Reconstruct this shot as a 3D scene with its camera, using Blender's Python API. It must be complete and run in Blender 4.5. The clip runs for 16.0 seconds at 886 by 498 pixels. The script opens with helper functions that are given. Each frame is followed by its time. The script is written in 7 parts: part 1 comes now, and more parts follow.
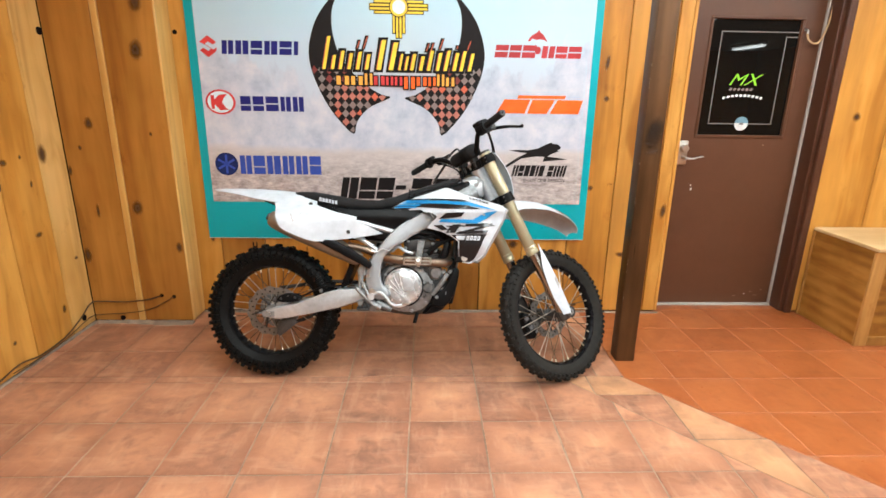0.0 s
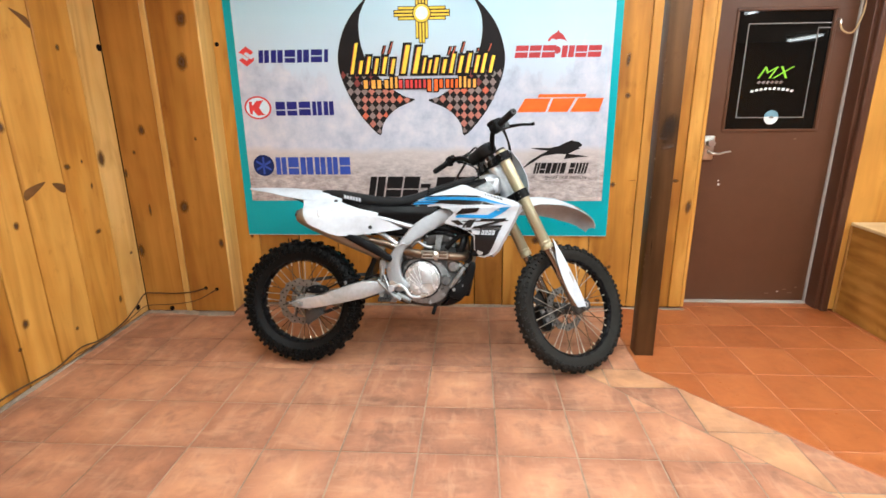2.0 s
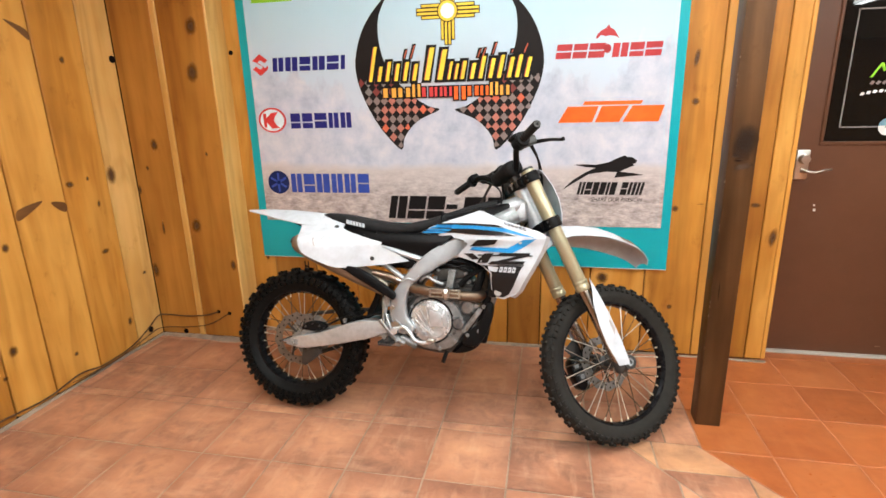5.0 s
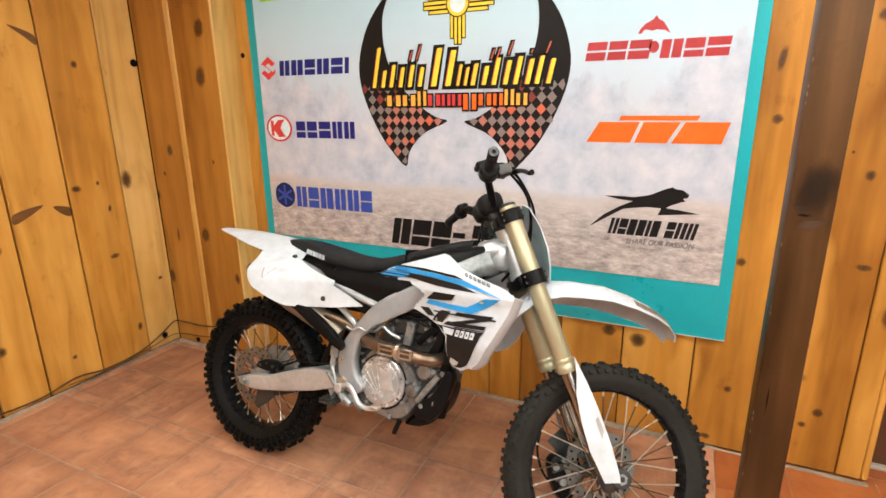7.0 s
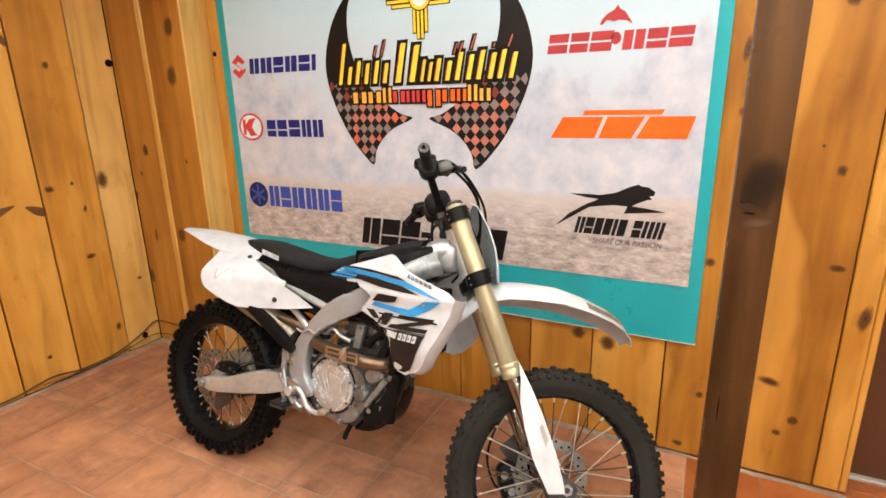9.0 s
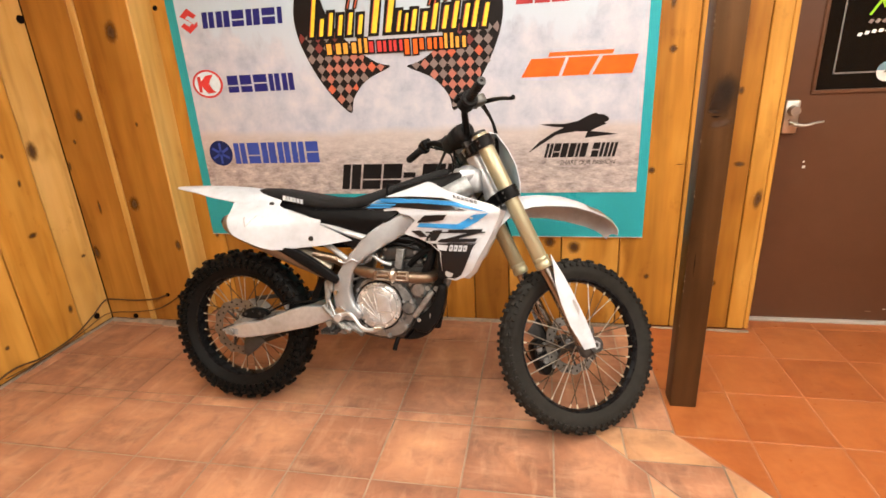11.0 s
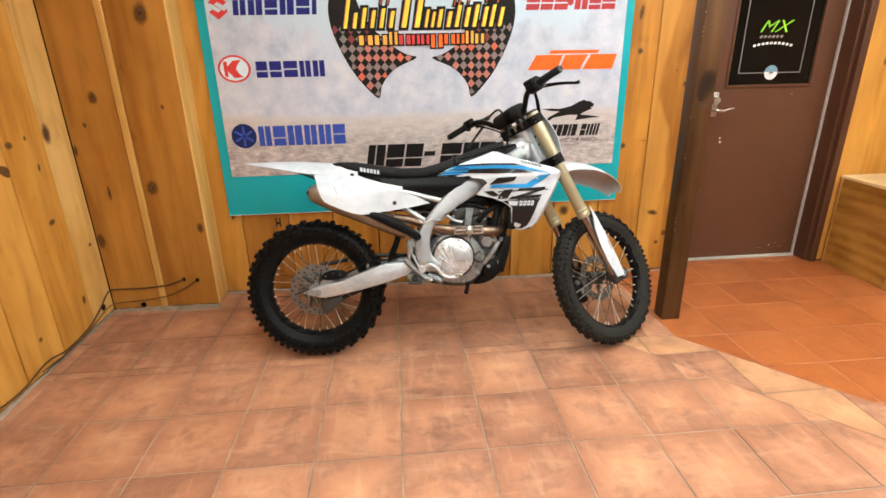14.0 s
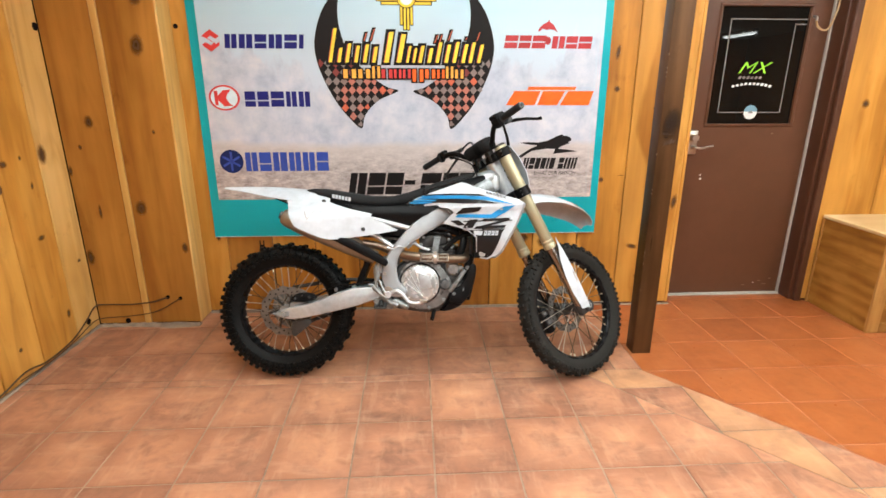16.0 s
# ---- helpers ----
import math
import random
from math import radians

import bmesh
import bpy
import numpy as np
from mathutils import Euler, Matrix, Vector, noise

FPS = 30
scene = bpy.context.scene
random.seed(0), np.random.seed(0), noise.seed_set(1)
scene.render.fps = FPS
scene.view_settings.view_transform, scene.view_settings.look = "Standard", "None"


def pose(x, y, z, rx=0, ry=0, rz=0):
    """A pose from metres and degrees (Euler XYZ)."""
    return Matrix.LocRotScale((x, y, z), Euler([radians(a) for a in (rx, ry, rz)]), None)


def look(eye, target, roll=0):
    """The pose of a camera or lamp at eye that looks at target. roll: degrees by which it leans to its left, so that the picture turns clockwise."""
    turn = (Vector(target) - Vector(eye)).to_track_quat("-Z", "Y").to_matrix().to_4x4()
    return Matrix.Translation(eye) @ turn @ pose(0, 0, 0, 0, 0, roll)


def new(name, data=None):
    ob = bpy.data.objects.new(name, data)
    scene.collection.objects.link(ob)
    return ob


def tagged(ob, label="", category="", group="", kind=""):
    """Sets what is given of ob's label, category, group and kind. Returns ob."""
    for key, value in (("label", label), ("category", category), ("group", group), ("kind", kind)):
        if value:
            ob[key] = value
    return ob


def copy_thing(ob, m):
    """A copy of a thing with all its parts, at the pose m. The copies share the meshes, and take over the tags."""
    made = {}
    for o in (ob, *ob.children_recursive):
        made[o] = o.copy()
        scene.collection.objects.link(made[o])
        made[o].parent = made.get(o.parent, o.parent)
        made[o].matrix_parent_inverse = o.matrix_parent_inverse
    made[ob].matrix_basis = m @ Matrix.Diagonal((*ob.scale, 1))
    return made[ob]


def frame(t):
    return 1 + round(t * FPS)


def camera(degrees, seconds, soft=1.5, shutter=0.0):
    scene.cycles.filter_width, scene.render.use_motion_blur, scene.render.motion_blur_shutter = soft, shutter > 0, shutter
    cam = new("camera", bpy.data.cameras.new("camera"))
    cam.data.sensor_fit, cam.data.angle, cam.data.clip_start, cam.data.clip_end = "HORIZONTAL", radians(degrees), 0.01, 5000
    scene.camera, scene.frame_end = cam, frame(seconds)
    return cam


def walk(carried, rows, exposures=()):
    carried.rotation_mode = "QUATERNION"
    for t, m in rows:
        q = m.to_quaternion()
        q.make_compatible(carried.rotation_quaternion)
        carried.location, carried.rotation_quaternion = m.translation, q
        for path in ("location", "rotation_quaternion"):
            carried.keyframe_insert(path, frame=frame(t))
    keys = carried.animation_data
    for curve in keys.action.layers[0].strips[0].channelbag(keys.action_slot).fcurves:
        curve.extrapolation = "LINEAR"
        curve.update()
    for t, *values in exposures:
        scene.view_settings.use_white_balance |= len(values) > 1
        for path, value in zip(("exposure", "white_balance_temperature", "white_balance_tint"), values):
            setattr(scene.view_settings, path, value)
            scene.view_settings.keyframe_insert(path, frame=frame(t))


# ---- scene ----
cam = camera(80.7, 16.0, 1.6)
PATH = [
    (0, (0.079, 0.01, 1.379), (0.146, 1.927, 0.81), 0.9),
    (0.5, (0.088, 0.004, 1.381), (0.134, 1.921, 0.815), 0.6),
    (1, (0.119, -0.029, 1.375), (0.109, 1.891, 0.817), 0.2),
    (1.5, (0.173, -0.075, 1.37), (0.12, 1.84, 0.792), -0.1),
    (2, (0.228, -0.106, 1.376), (0.114, 1.81, 0.813), -0.6),
    (2.5, (0.271, -0.117, 1.356), (0.119, 1.799, 0.804), -1.0),
    (3, (0.29, -0.084, 1.37), (0.121, 1.828, 0.808), -1.3),
    (3.5, (0.296, 0.042, 1.374), (0.117, 1.955, 0.821), -1.4),
    (4, (0.309, 0.153, 1.375), (0.093, 2.062, 0.819), -1.5),
    (4.2, (0.322, 0.176, 1.362), (0.082, 2.086, 0.819), -1.5),
    (6.5, (0.785, 0.844, 1.436), (0.058, 2.625, 0.889), -0.8),
    (7, (0.877, 0.975, 1.429), (0.058, 2.72, 0.895), -0.6),
    (7.5, (1.032, 1.1, 1.416), (0.135, 2.807, 0.886), -0.6),
    (8, (1.1, 1.143, 1.409), (0.164, 2.833, 0.89), -0.7),
    (8.2, (1.115, 1.15, 1.415), (0.173, 2.836, 0.896), -0.9),
    (10.3, (0.793, 0.901, 1.407), (0.216, 2.717, 0.802), -2.2),
    (10.5, (0.743, 0.837, 1.399), (0.221, 2.665, 0.776), -2.4),
    (11, (0.593, 0.623, 1.374), (0.223, 2.467, 0.692), -3.1),
    (11.5, (0.37, 0.499, 1.367), (0.123, 2.352, 0.655), -3.6),
    (12, (0.176, 0.419, 1.357), (0.034, 2.273, 0.621), -3.5),
    (12.5, (0.075, 0.294, 1.358), (0.023, 2.153, 0.622), -3.1),
    (13, (-0.019, 0.178, 1.353), (-0.009, 2.037, 0.614), -2.5),
    (13.5, (-0.135, 0.147, 1.37), (-0.038, 2.016, 0.667), -1.6),
    (14, (-0.273, 0.133, 1.366), (-0.11, 2.001, 0.669), -1.1),
    (14.5, (-0.331, 0.131, 1.366), (-0.143, 2.01, 0.707), -0.7),
    (15, (-0.296, 0.122, 1.376), (-0.101, 2.014, 0.759), -0.1),
    (15.5, (-0.156, 0.087, 1.388), (0.0, 1.989, 0.791), 0.1),
    (16, (-0.045, 0.059, 1.38), (0.059, 1.966, 0.785), 0.1),
]
walk(cam, [(t, look(eye, target, roll)) for t, eye, target, roll in PATH], [(0, 0.21, 6470, 7), (2, 0.21, 6320, 7), (3.5, 0.21, 6420, 8), (6.5, 0.18, 7050, 10), (8, 0.13, 7400, 10), (10.5, 0.18, 7850, 18), (11, 0.20, 7970, 16), (11.5, 0.20, 7920, 15), (12.5, 0.19, 7370, 10), (13, 0.18, 7120, 8), (14.5, 0.19, 6820, 7), (16, 0.21, 6670, 7)])

# ---- light ----
world = bpy.data.worlds.new("world")
scene.world = world
world.use_nodes = True
world.node_tree.nodes["Background"].inputs[0].default_value = (1.0, 0.9, 0.78, 1)
world.node_tree.nodes["Background"].inputs[1].default_value = 0.05
TUBE_POWER = 15.6
TUBE_COLOUR = (0.90, 0.975, 1.0)


# ---- materials ----
def nodes_of(name, rough=0.5, metal=0.0, colour=(0.5, 0.5, 0.5)):
    m = bpy.data.materials.new(name)
    m.use_nodes = True
    nt = m.node_tree
    b = nt.nodes["Principled BSDF"]
    b.inputs["Roughness"].default_value = rough
    b.inputs["Metallic"].default_value = metal
    b.inputs["Base Color"].default_value = (*colour, 1)
    return m, nt, b


def node(nt, kind, **inputs):
    n = nt.nodes.new(kind)
    for k, v in inputs.items():
        n.inputs[k.replace("_", " ")].default_value = v
    return n


def ramp(nt, fac, stops):
    r = nt.nodes.new("ShaderNodeValToRGB")
    while len(r.color_ramp.elements) < len(stops):
        r.color_ramp.elements.new(0.5)
    for e, (p, c) in zip(r.color_ramp.elements, stops):
        e.position = p
        e.color = (*c, 1) if len(c) == 3 else c
    nt.links.new(fac, r.inputs[0])
    return r.outputs[0]


def math_node(nt, op, a, b=None):
    n = nt.nodes.new("ShaderNodeMath")
    n.operation = op
    for i, v in enumerate((a, b)):
        if v is None:
            continue
        if isinstance(v, (int, float)):
            n.inputs[i].default_value = v
        else:
            nt.links.new(v, n.inputs[i])
    return n.outputs[0]


def mixc(nt, fac, a, b, blend="MIX"):
    n = nt.nodes.new("ShaderNodeMix")
    n.data_type, n.blend_type = "RGBA", blend
    for sock, v in ((n.inputs[0], fac), (n.inputs[6], a), (n.inputs[7], b)):
        if isinstance(v, (int, float)):
            sock.default_value = v
        elif isinstance(v, tuple):
            sock.default_value = (*v, 1)
        else:
            nt.links.new(v, sock)
    return n.outputs[2]


def bump(nt, b, height, strength=0.2, distance=0.01):
    n = nt.nodes.new("ShaderNodeBump")
    n.inputs["Strength"].default_value = strength
    n.inputs["Distance"].default_value = distance
    nt.links.new(height, n.inputs["Height"])
    nt.links.new(n.outputs[0], b.inputs["Normal"])


def coords(nt, scale=(1, 1, 1), shuffle=True, source="Object"):
    """Object coordinates, scaled, moved by each object's own random number."""
    tc = nt.nodes.new("ShaderNodeTexCoord")
    mp = nt.nodes.new("ShaderNodeMapping")
    mp.inputs["Scale"].default_value = scale
    nt.links.new(tc.outputs[source], mp.inputs[0])
    if not shuffle:
        return mp.outputs[0], None
    info = nt.nodes.new("ShaderNodeObjectInfo")
    add = nt.nodes.new("ShaderNodeVectorMath")
    add.operation = "ADD"
    sc = nt.nodes.new("ShaderNodeVectorMath")
    sc.operation = "SCALE"
    sc.inputs[0].default_value = (37.0, 23.0, 51.0)
    nt.links.new(info.outputs["Random"], sc.inputs["Scale"])
    nt.links.new(mp.outputs[0], add.inputs[0])
    nt.links.new(sc.outputs[0], add.inputs[1])
    return add.outputs[0], info.outputs["Random"]


def noise_tex(nt, vec, scale, detail=4.0, rough=0.55, distortion=0.0):
    n = node(nt, "ShaderNodeTexNoise", Scale=scale, Detail=detail, Roughness=rough, Distortion=distortion)
    nt.links.new(vec, n.inputs["Vector"])
    return n.outputs[0]


def pine(name, dark, mid, light, rough=0.38, along=(1, 1, 0.07), sap=0.0, figure=0.05):
    """Varnished knotty pine with grain running up the board; sap: strength of the pale sapwood side."""
    m, nt, b = nodes_of(name, rough)
    b.inputs["Specular IOR Level"].default_value = 0.30
    vec, rnd = coords(nt, along)
    broad = noise_tex(nt, vec, 8.0, 3.0, 0.5, 0.7)
    fine = noise_tex(nt, vec, 75.0, 4.0, 0.6, 0.3)
    vec2, _ = coords(nt, (1, 1, 0.6))
    blot = noise_tex(nt, vec2, 3.0, 3.0, 0.55)
    wave = node(nt, "ShaderNodeTexWave", Scale=3.2, Distortion=9.0, Detail=3.0)
    if along[2] > 1:
        wave.bands_direction = "Z"
    nt.links.new(vec, wave.inputs["Vector"])
    a = math_node(nt, "ADD", math_node(nt, "MULTIPLY", broad, 0.55), math_node(nt, "MULTIPLY", wave.outputs[1], figure))
    a = math_node(nt, "ADD", a, math_node(nt, "MULTIPLY", fine, 0.08))
    a = math_node(nt, "ADD", a, math_node(nt, "MULTIPLY", blot, 0.48))
    a = math_node(nt, "ADD", a, math_node(nt, "MULTIPLY", math_node(nt, "SUBTRACT", rnd, 0.5), 0.24))
    col = ramp(nt, a, [(0.36, dark), (0.58, mid), (0.80, light)])
    # cloudy stains in the varnish
    vec3, _ = coords(nt, (1, 1, 0.7))
    spots = noise_tex(nt, vec3, 9.0, 5.0, 0.7)
    stain = ramp(nt, spots, [(0.60, (1, 1, 1)), (0.78, (0.62, 0.52, 0.42))])
    col = mixc(nt, 0.8, col, stain, "MULTIPLY")
    # soft darker heartwood streaks along the grain
    vec4, _ = coords(nt, (1, 1, 0.13) if along[2] < 1 else (0.13, 0.13, 1))
    heart = noise_tex(nt, vec4, 10.0, 2.0, 0.5, 1.2)
    col = mixc(nt, 0.75, col, ramp(nt, heart, [(0.36, (1.10, 1.10, 1.12)), (0.50, (1.0, 1.0, 1.0)), (0.66, (0.78, 0.72, 0.64))]), "MULTIPLY")
    if sap:
        # pale sapwood on one side of the board, with a wavering edge
        tc = nt.nodes.new("ShaderNodeTexCoord")
        sep = nt.nodes.new("ShaderNodeSeparateXYZ")
        nt.links.new(tc.outputs["Object"], sep.inputs[0])
        vec5, _ = coords(nt, (0.5, 0.5, 0.45))
        drift = noise_tex(nt, vec5, 3.4, 2.0, 0.5)
        turn = math_node(nt, "SUBTRACT", math_node(nt, "MULTIPLY", math_node(nt, "GREATER_THAN", rnd, 0.5), 2.0), 1.0)
        side = math_node(nt, "ADD", math_node(nt, "MULTIPLY", sep.outputs[0], turn), math_node(nt, "MULTIPLY", math_node(nt, "SUBTRACT", drift, 0.5), 0.34))
        edge = math_node(nt, "MULTIPLY", math_node(nt, "FRACT", math_node(nt, "MULTIPLY", rnd, 7.31)), 0.11)
        mask = math_node(nt, "MULTIPLY", math_node(nt, "SUBTRACT", side, edge), 42.0)
        mask = math_node(nt, "MINIMUM", math_node(nt, "MAXIMUM", mask, 0.0), 1.0)
        col = mixc(nt, math_node(nt, "MULTIPLY", mask, sap), col, tuple(min(0.8, c * 1.12) for c in light))
    nt.links.new(col, b.inputs["Base Color"])
    r = math_node(nt, "ADD", math_node(nt, "MULTIPLY", fine, 0.25), rough - 0.1)
    nt.links.new(r, b.inputs["Roughness"])
    bump(nt, b, fine, 0.10, 0.004)
    return m


PINE = pine("knotty_pine", (0.28, 0.106, 0.016), (0.495, 0.217, 0.0355), (0.645, 0.332, 0.075), 0.40, sap=0.38)
PINE_PALE = pine("pale_pine", (0.44, 0.225, 0.05), (0.60, 0.345, 0.10), (0.72, 0.46, 0.17))
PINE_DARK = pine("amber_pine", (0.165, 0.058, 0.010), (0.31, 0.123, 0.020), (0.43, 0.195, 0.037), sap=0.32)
POST_WOOD = pine("dark_brown_post", (0.018, 0.008, 0.003), (0.050, 0.0215, 0.007), (0.105, 0.049, 0.018), 0.42)
PLY = pine("plywood", (0.15, 0.056, 0.010), (0.29, 0.125, 0.021), (0.42, 0.205, 0.043), 0.45, (0.35, 0.35, 1.3), figure=0.16)
PLY_RAIL = pine("plywood_rail", (0.22, 0.095, 0.02), (0.36, 0.17, 0.042), (0.50, 0.27, 0.085), 0.42)
PLY_TOP = pine("pale_plywood_top", (0.60, 0.41, 0.20), (0.72, 0.53, 0.29), (0.80, 0.62, 0.38), 0.5, (0.10, 1, 1))


POST_WOOD.node_tree.nodes["Principled BSDF"].inputs["Specular IOR Level"].default_value = 0.20


def knot_material(name, tones, fade=(0.82, 0.48)):
    """A round knot, ringed, fading out into the board."""
    m, nt, b = nodes_of(name, 0.4)
    tc = nt.nodes.new("ShaderNodeTexCoord")
    ln = nt.nodes.new("ShaderNodeVectorMath")
    ln.operation = "LENGTH"
    vec, rnd = coords(nt, (1, 1, 1))
    nt.links.new(tc.outputs["Object"], ln.inputs[0])
    n = noise_tex(nt, vec, 2.0, 3.0)
    d = math_node(nt, "ADD", ln.outputs["Value"], math_node(nt, "MULTIPLY", math_node(nt, "SUBTRACT", n, 0.5), 0.5))
    col = ramp(nt, d, list(zip((0.12, 0.35, 0.55, 0.75, 1.0), tones)))
    nt.links.new(col, b.inputs["Base Color"])
    shown = ramp(nt, d, [(0.35, (fade[0],) * 3), (0.65, (fade[1],) * 3), (0.98, (0, 0, 0))])
    nt.links.new(shown, b.inputs["Alpha"])
    return m


KNOT = knot_material("pine_knot", [(0.060, 0.026, 0.012), (0.125, 0.055, 0.020), (0.062, 0.024, 0.009), (0.19, 0.082, 0.020), (0.38, 0.17, 0.036)])
POST_KNOT = knot_material("post_knot", [(0.006, 0.003, 0.002), (0.010, 0.005, 0.003), (0.012, 0.006, 0.003), (0.020, 0.009, 0.004), (0.030, 0.014, 0.006)], (0.70, 0.5))
POST_SCAR = knot_material("post_scar", [(0.13, 0.080, 0.055), (0.10, 0.060, 0.040), (0.12, 0.072, 0.048), (0.08, 0.045, 0.030), (0.06, 0.03, 0.018)], (0.6, 0.35))
SPIKE_KNOT = pine("spike_knot", (0.11, 0.045, 0.014), (0.18, 0.078, 0.022), (0.26, 0.115, 0.03), 0.45, (1, 0.3, 1))


def tile_material(name, tones, rough, blotch=1.0, rims=1.0, rim_tone=(0.60, 0.50, 0.50), smudge=(0.72, 0.66, 0.64), scuff=(0.66, 0.41, 0.26)):
    """Glazed terracotta tile: glowing middle, browner mottled rims, each tile a little different."""
    m, nt, b = nodes_of(name, rough)
    vec, rnd = coords(nt)
    big = noise_tex(nt, vec, 5.5, 3.0, 0.55, 0.6)
    fine = noise_tex(nt, vec, 34.0, 5.0, 0.65)
    mid = noise_tex(nt, vec, 13.0, 4.0, 0.6, 0.8)
    a = math_node(nt, "ADD", math_node(nt, "MULTIPLY", math_node(nt, "SUBTRACT", big, 0.5), 1.0 * blotch), 0.52)
    a = math_node(nt, "ADD", a, math_node(nt, "MULTIPLY", math_node(nt, "SUBTRACT", mid, 0.5), 0.60 * blotch))
    a = math_node(nt, "ADD", a, math_node(nt, "MULTIPLY", math_node(nt, "SUBTRACT", fine, 0.5), 0.26 * blotch))
    a = math_node(nt, "ADD", a, math_node(nt, "MULTIPLY", math_node(nt, "SUBTRACT", rnd, 0.5), 0.22))
    col = ramp(nt, a, [(p, c) for p, c in zip((0.14, 0.36, 0.55, 0.74, 0.93), tones)])
    # mauve-brown rims that eat unevenly into the tile
    if rims:
        tc = nt.nodes.new("ShaderNodeTexCoord")
        sep = nt.nodes.new("ShaderNodeSeparateXYZ")
        nt.links.new(tc.outputs["Object"], sep.inputs[0])
        ax = math_node(nt, "MAXIMUM", math_node(nt, "ABSOLUTE", sep.outputs[0]), math_node(nt, "ABSOLUTE", sep.outputs[1]))
        rim = math_node(nt, "ADD", ax, math_node(nt, "MULTIPLY", math_node(nt, "SUBTRACT", big, 0.5), 0.30))
        rim = math_node(nt, "ADD", rim, math_node(nt, "MULTIPLY", math_node(nt, "SUBTRACT", mid, 0.5), 0.14))
        col = mixc(nt, 0.8 * rims, col, ramp(nt, rim, [(0.085, (1, 1, 1)), (0.135, tuple(0.5 + 0.5 * c for c in rim_tone)), (0.19, rim_tone)]), "MULTIPLY")
    geo = nt.nodes.new("ShaderNodeNewGeometry")
    dirt = noise_tex(nt, geo.outputs["Position"], 2.3, 4.0, 0.55, 0.4)
    col = mixc(nt, 0.6 * blotch, col, ramp(nt, dirt, [(0.34, (0.80, 0.76, 0.76)), (0.54, (1, 1, 1)), (0.68, (1.0, 1.0, 1.0))]), "MULTIPLY")
    # ragged brown smudges left by tyres and feet
    sm = noise_tex(nt, geo.outputs["Position"], 6.0, 5.0, 0.62, 1.2)
    col = mixc(nt, 0.6 * blotch, col, ramp(nt, sm, [(0.54, (1, 1, 1)), (0.68, smudge)]), "MULTIPLY")
    # pale scuffs in two directions
    for seed_, sc in ((0.0, (7.0, 1.6, 1.0)), (7.3, (1.4, 6.0, 1.0))):
        mp = nt.nodes.new("ShaderNodeMapping")
        mp.inputs["Scale"].default_value = sc
        mp.inputs["Rotation"].default_value = (0, 0, 0.5 + seed_)
        mp.inputs["Location"].default_value = (seed_, seed_, 0)
        nt.links.new(geo.outputs["Position"], mp.inputs[0])
        sn = noise_tex(nt, mp.outputs[0], 2.6, 4.0, 0.62)
        col = mixc(nt, math_node(nt, "MULTIPLY", ramp(nt, sn, [(0.53, (0, 0, 0)), (0.70, (1, 1, 1))]), 0.26 * blotch), col, scuff)
    nt.links.new(col, b.inputs["Base Color"])
    r = math_node(nt, "ADD", math_node(nt, "MULTIPLY", fine, 0.3), rough - 0.15)
    nt.links.new(r, b.inputs["Roughness"])
    h = math_node(nt, "ADD", math_node(nt, "ADD", big, math_node(nt, "MULTIPLY", mid, 0.5)), math_node(nt, "MULTIPLY", fine, 0.2))
    bump(nt, b, h, 0.10, 0.01)
    return m


SALMON = [(0.215, 0.098, 0.062), (0.34, 0.156, 0.094), (0.465, 0.220, 0.127), (0.56, 0.275, 0.152), (0.63, 0.355, 0.210)]
TILE = tile_material("salmon_tile", SALMON, 0.36)
TILE_FAR = tile_material("salmon_tile_far", SALMON, 0.36, 1.0, 0.0)
TILE_PEACH = tile_material("peach_tile", [(0.28, 0.138, 0.080), (0.40, 0.205, 0.110), (0.51, 0.265, 0.138), (0.59, 0.325, 0.170), (0.66, 0.410, 0.240)], 0.36, 0.9, 0.5)
TILE_ORANGE = tile_material("orange_tile", [(0.26, 0.066, 0.017), (0.32, 0.086, 0.023), (0.37, 0.106, 0.030), (0.42, 0.132, 0.040), (0.48, 0.18, 0.065)], 0.33, 0.8, 0.4, (0.86, 0.80, 0.78), (0.78, 0.74, 0.74), (0.46, 0.175, 0.068))
TILE_ORANGE_FAR = tile_material("orange_tile_far", [(0.26, 0.066, 0.017), (0.32, 0.086, 0.023), (0.37, 0.106, 0.030), (0.42, 0.132, 0.040), (0.48, 0.18, 0.065)], 0.33, 0.8, 0.0, (0.86, 0.80, 0.78), (0.78, 0.74, 0.74), (0.46, 0.175, 0.068))


def speckled(name, colour, var=0.25, scale=20.0, rough=0.6, metal=0.0, bumpy=0.1):
    m, nt, b = nodes_of(name, rough, metal, colour)
    b.inputs["Specular IOR Level"].default_value = 0.10 if max(colour) < 0.03 else 0.22 if max(colour) < 0.05 else 0.42
    vec, _ = coords(nt)
    n1 = noise_tex(nt, vec, scale, 5.0, 0.65)
    n2 = noise_tex(nt, vec, scale * 0.17, 3.0, 0.5)
    a = math_node(nt, "ADD", math_node(nt, "MULTIPLY", n1, 0.5), math_node(nt, "MULTIPLY", n2, 0.5))
    lo = tuple(c * (1 - var) for c in colour)
    hi = tuple(min(1, c * (1 + var)) for c in colour)
    nt.links.new(ramp(nt, a, [(0.32, lo), (0.68, hi)]), b.inputs["Base Color"])
    r = math_node(nt, "ADD", math_node(nt, "MULTIPLY", math_node(nt, "SUBTRACT", n1, 0.5), 0.35), rough)
    nt.links.new(r, b.inputs["Roughness"])
    if bumpy:
        bump(nt, b, n1, bumpy, 0.004)
    return m


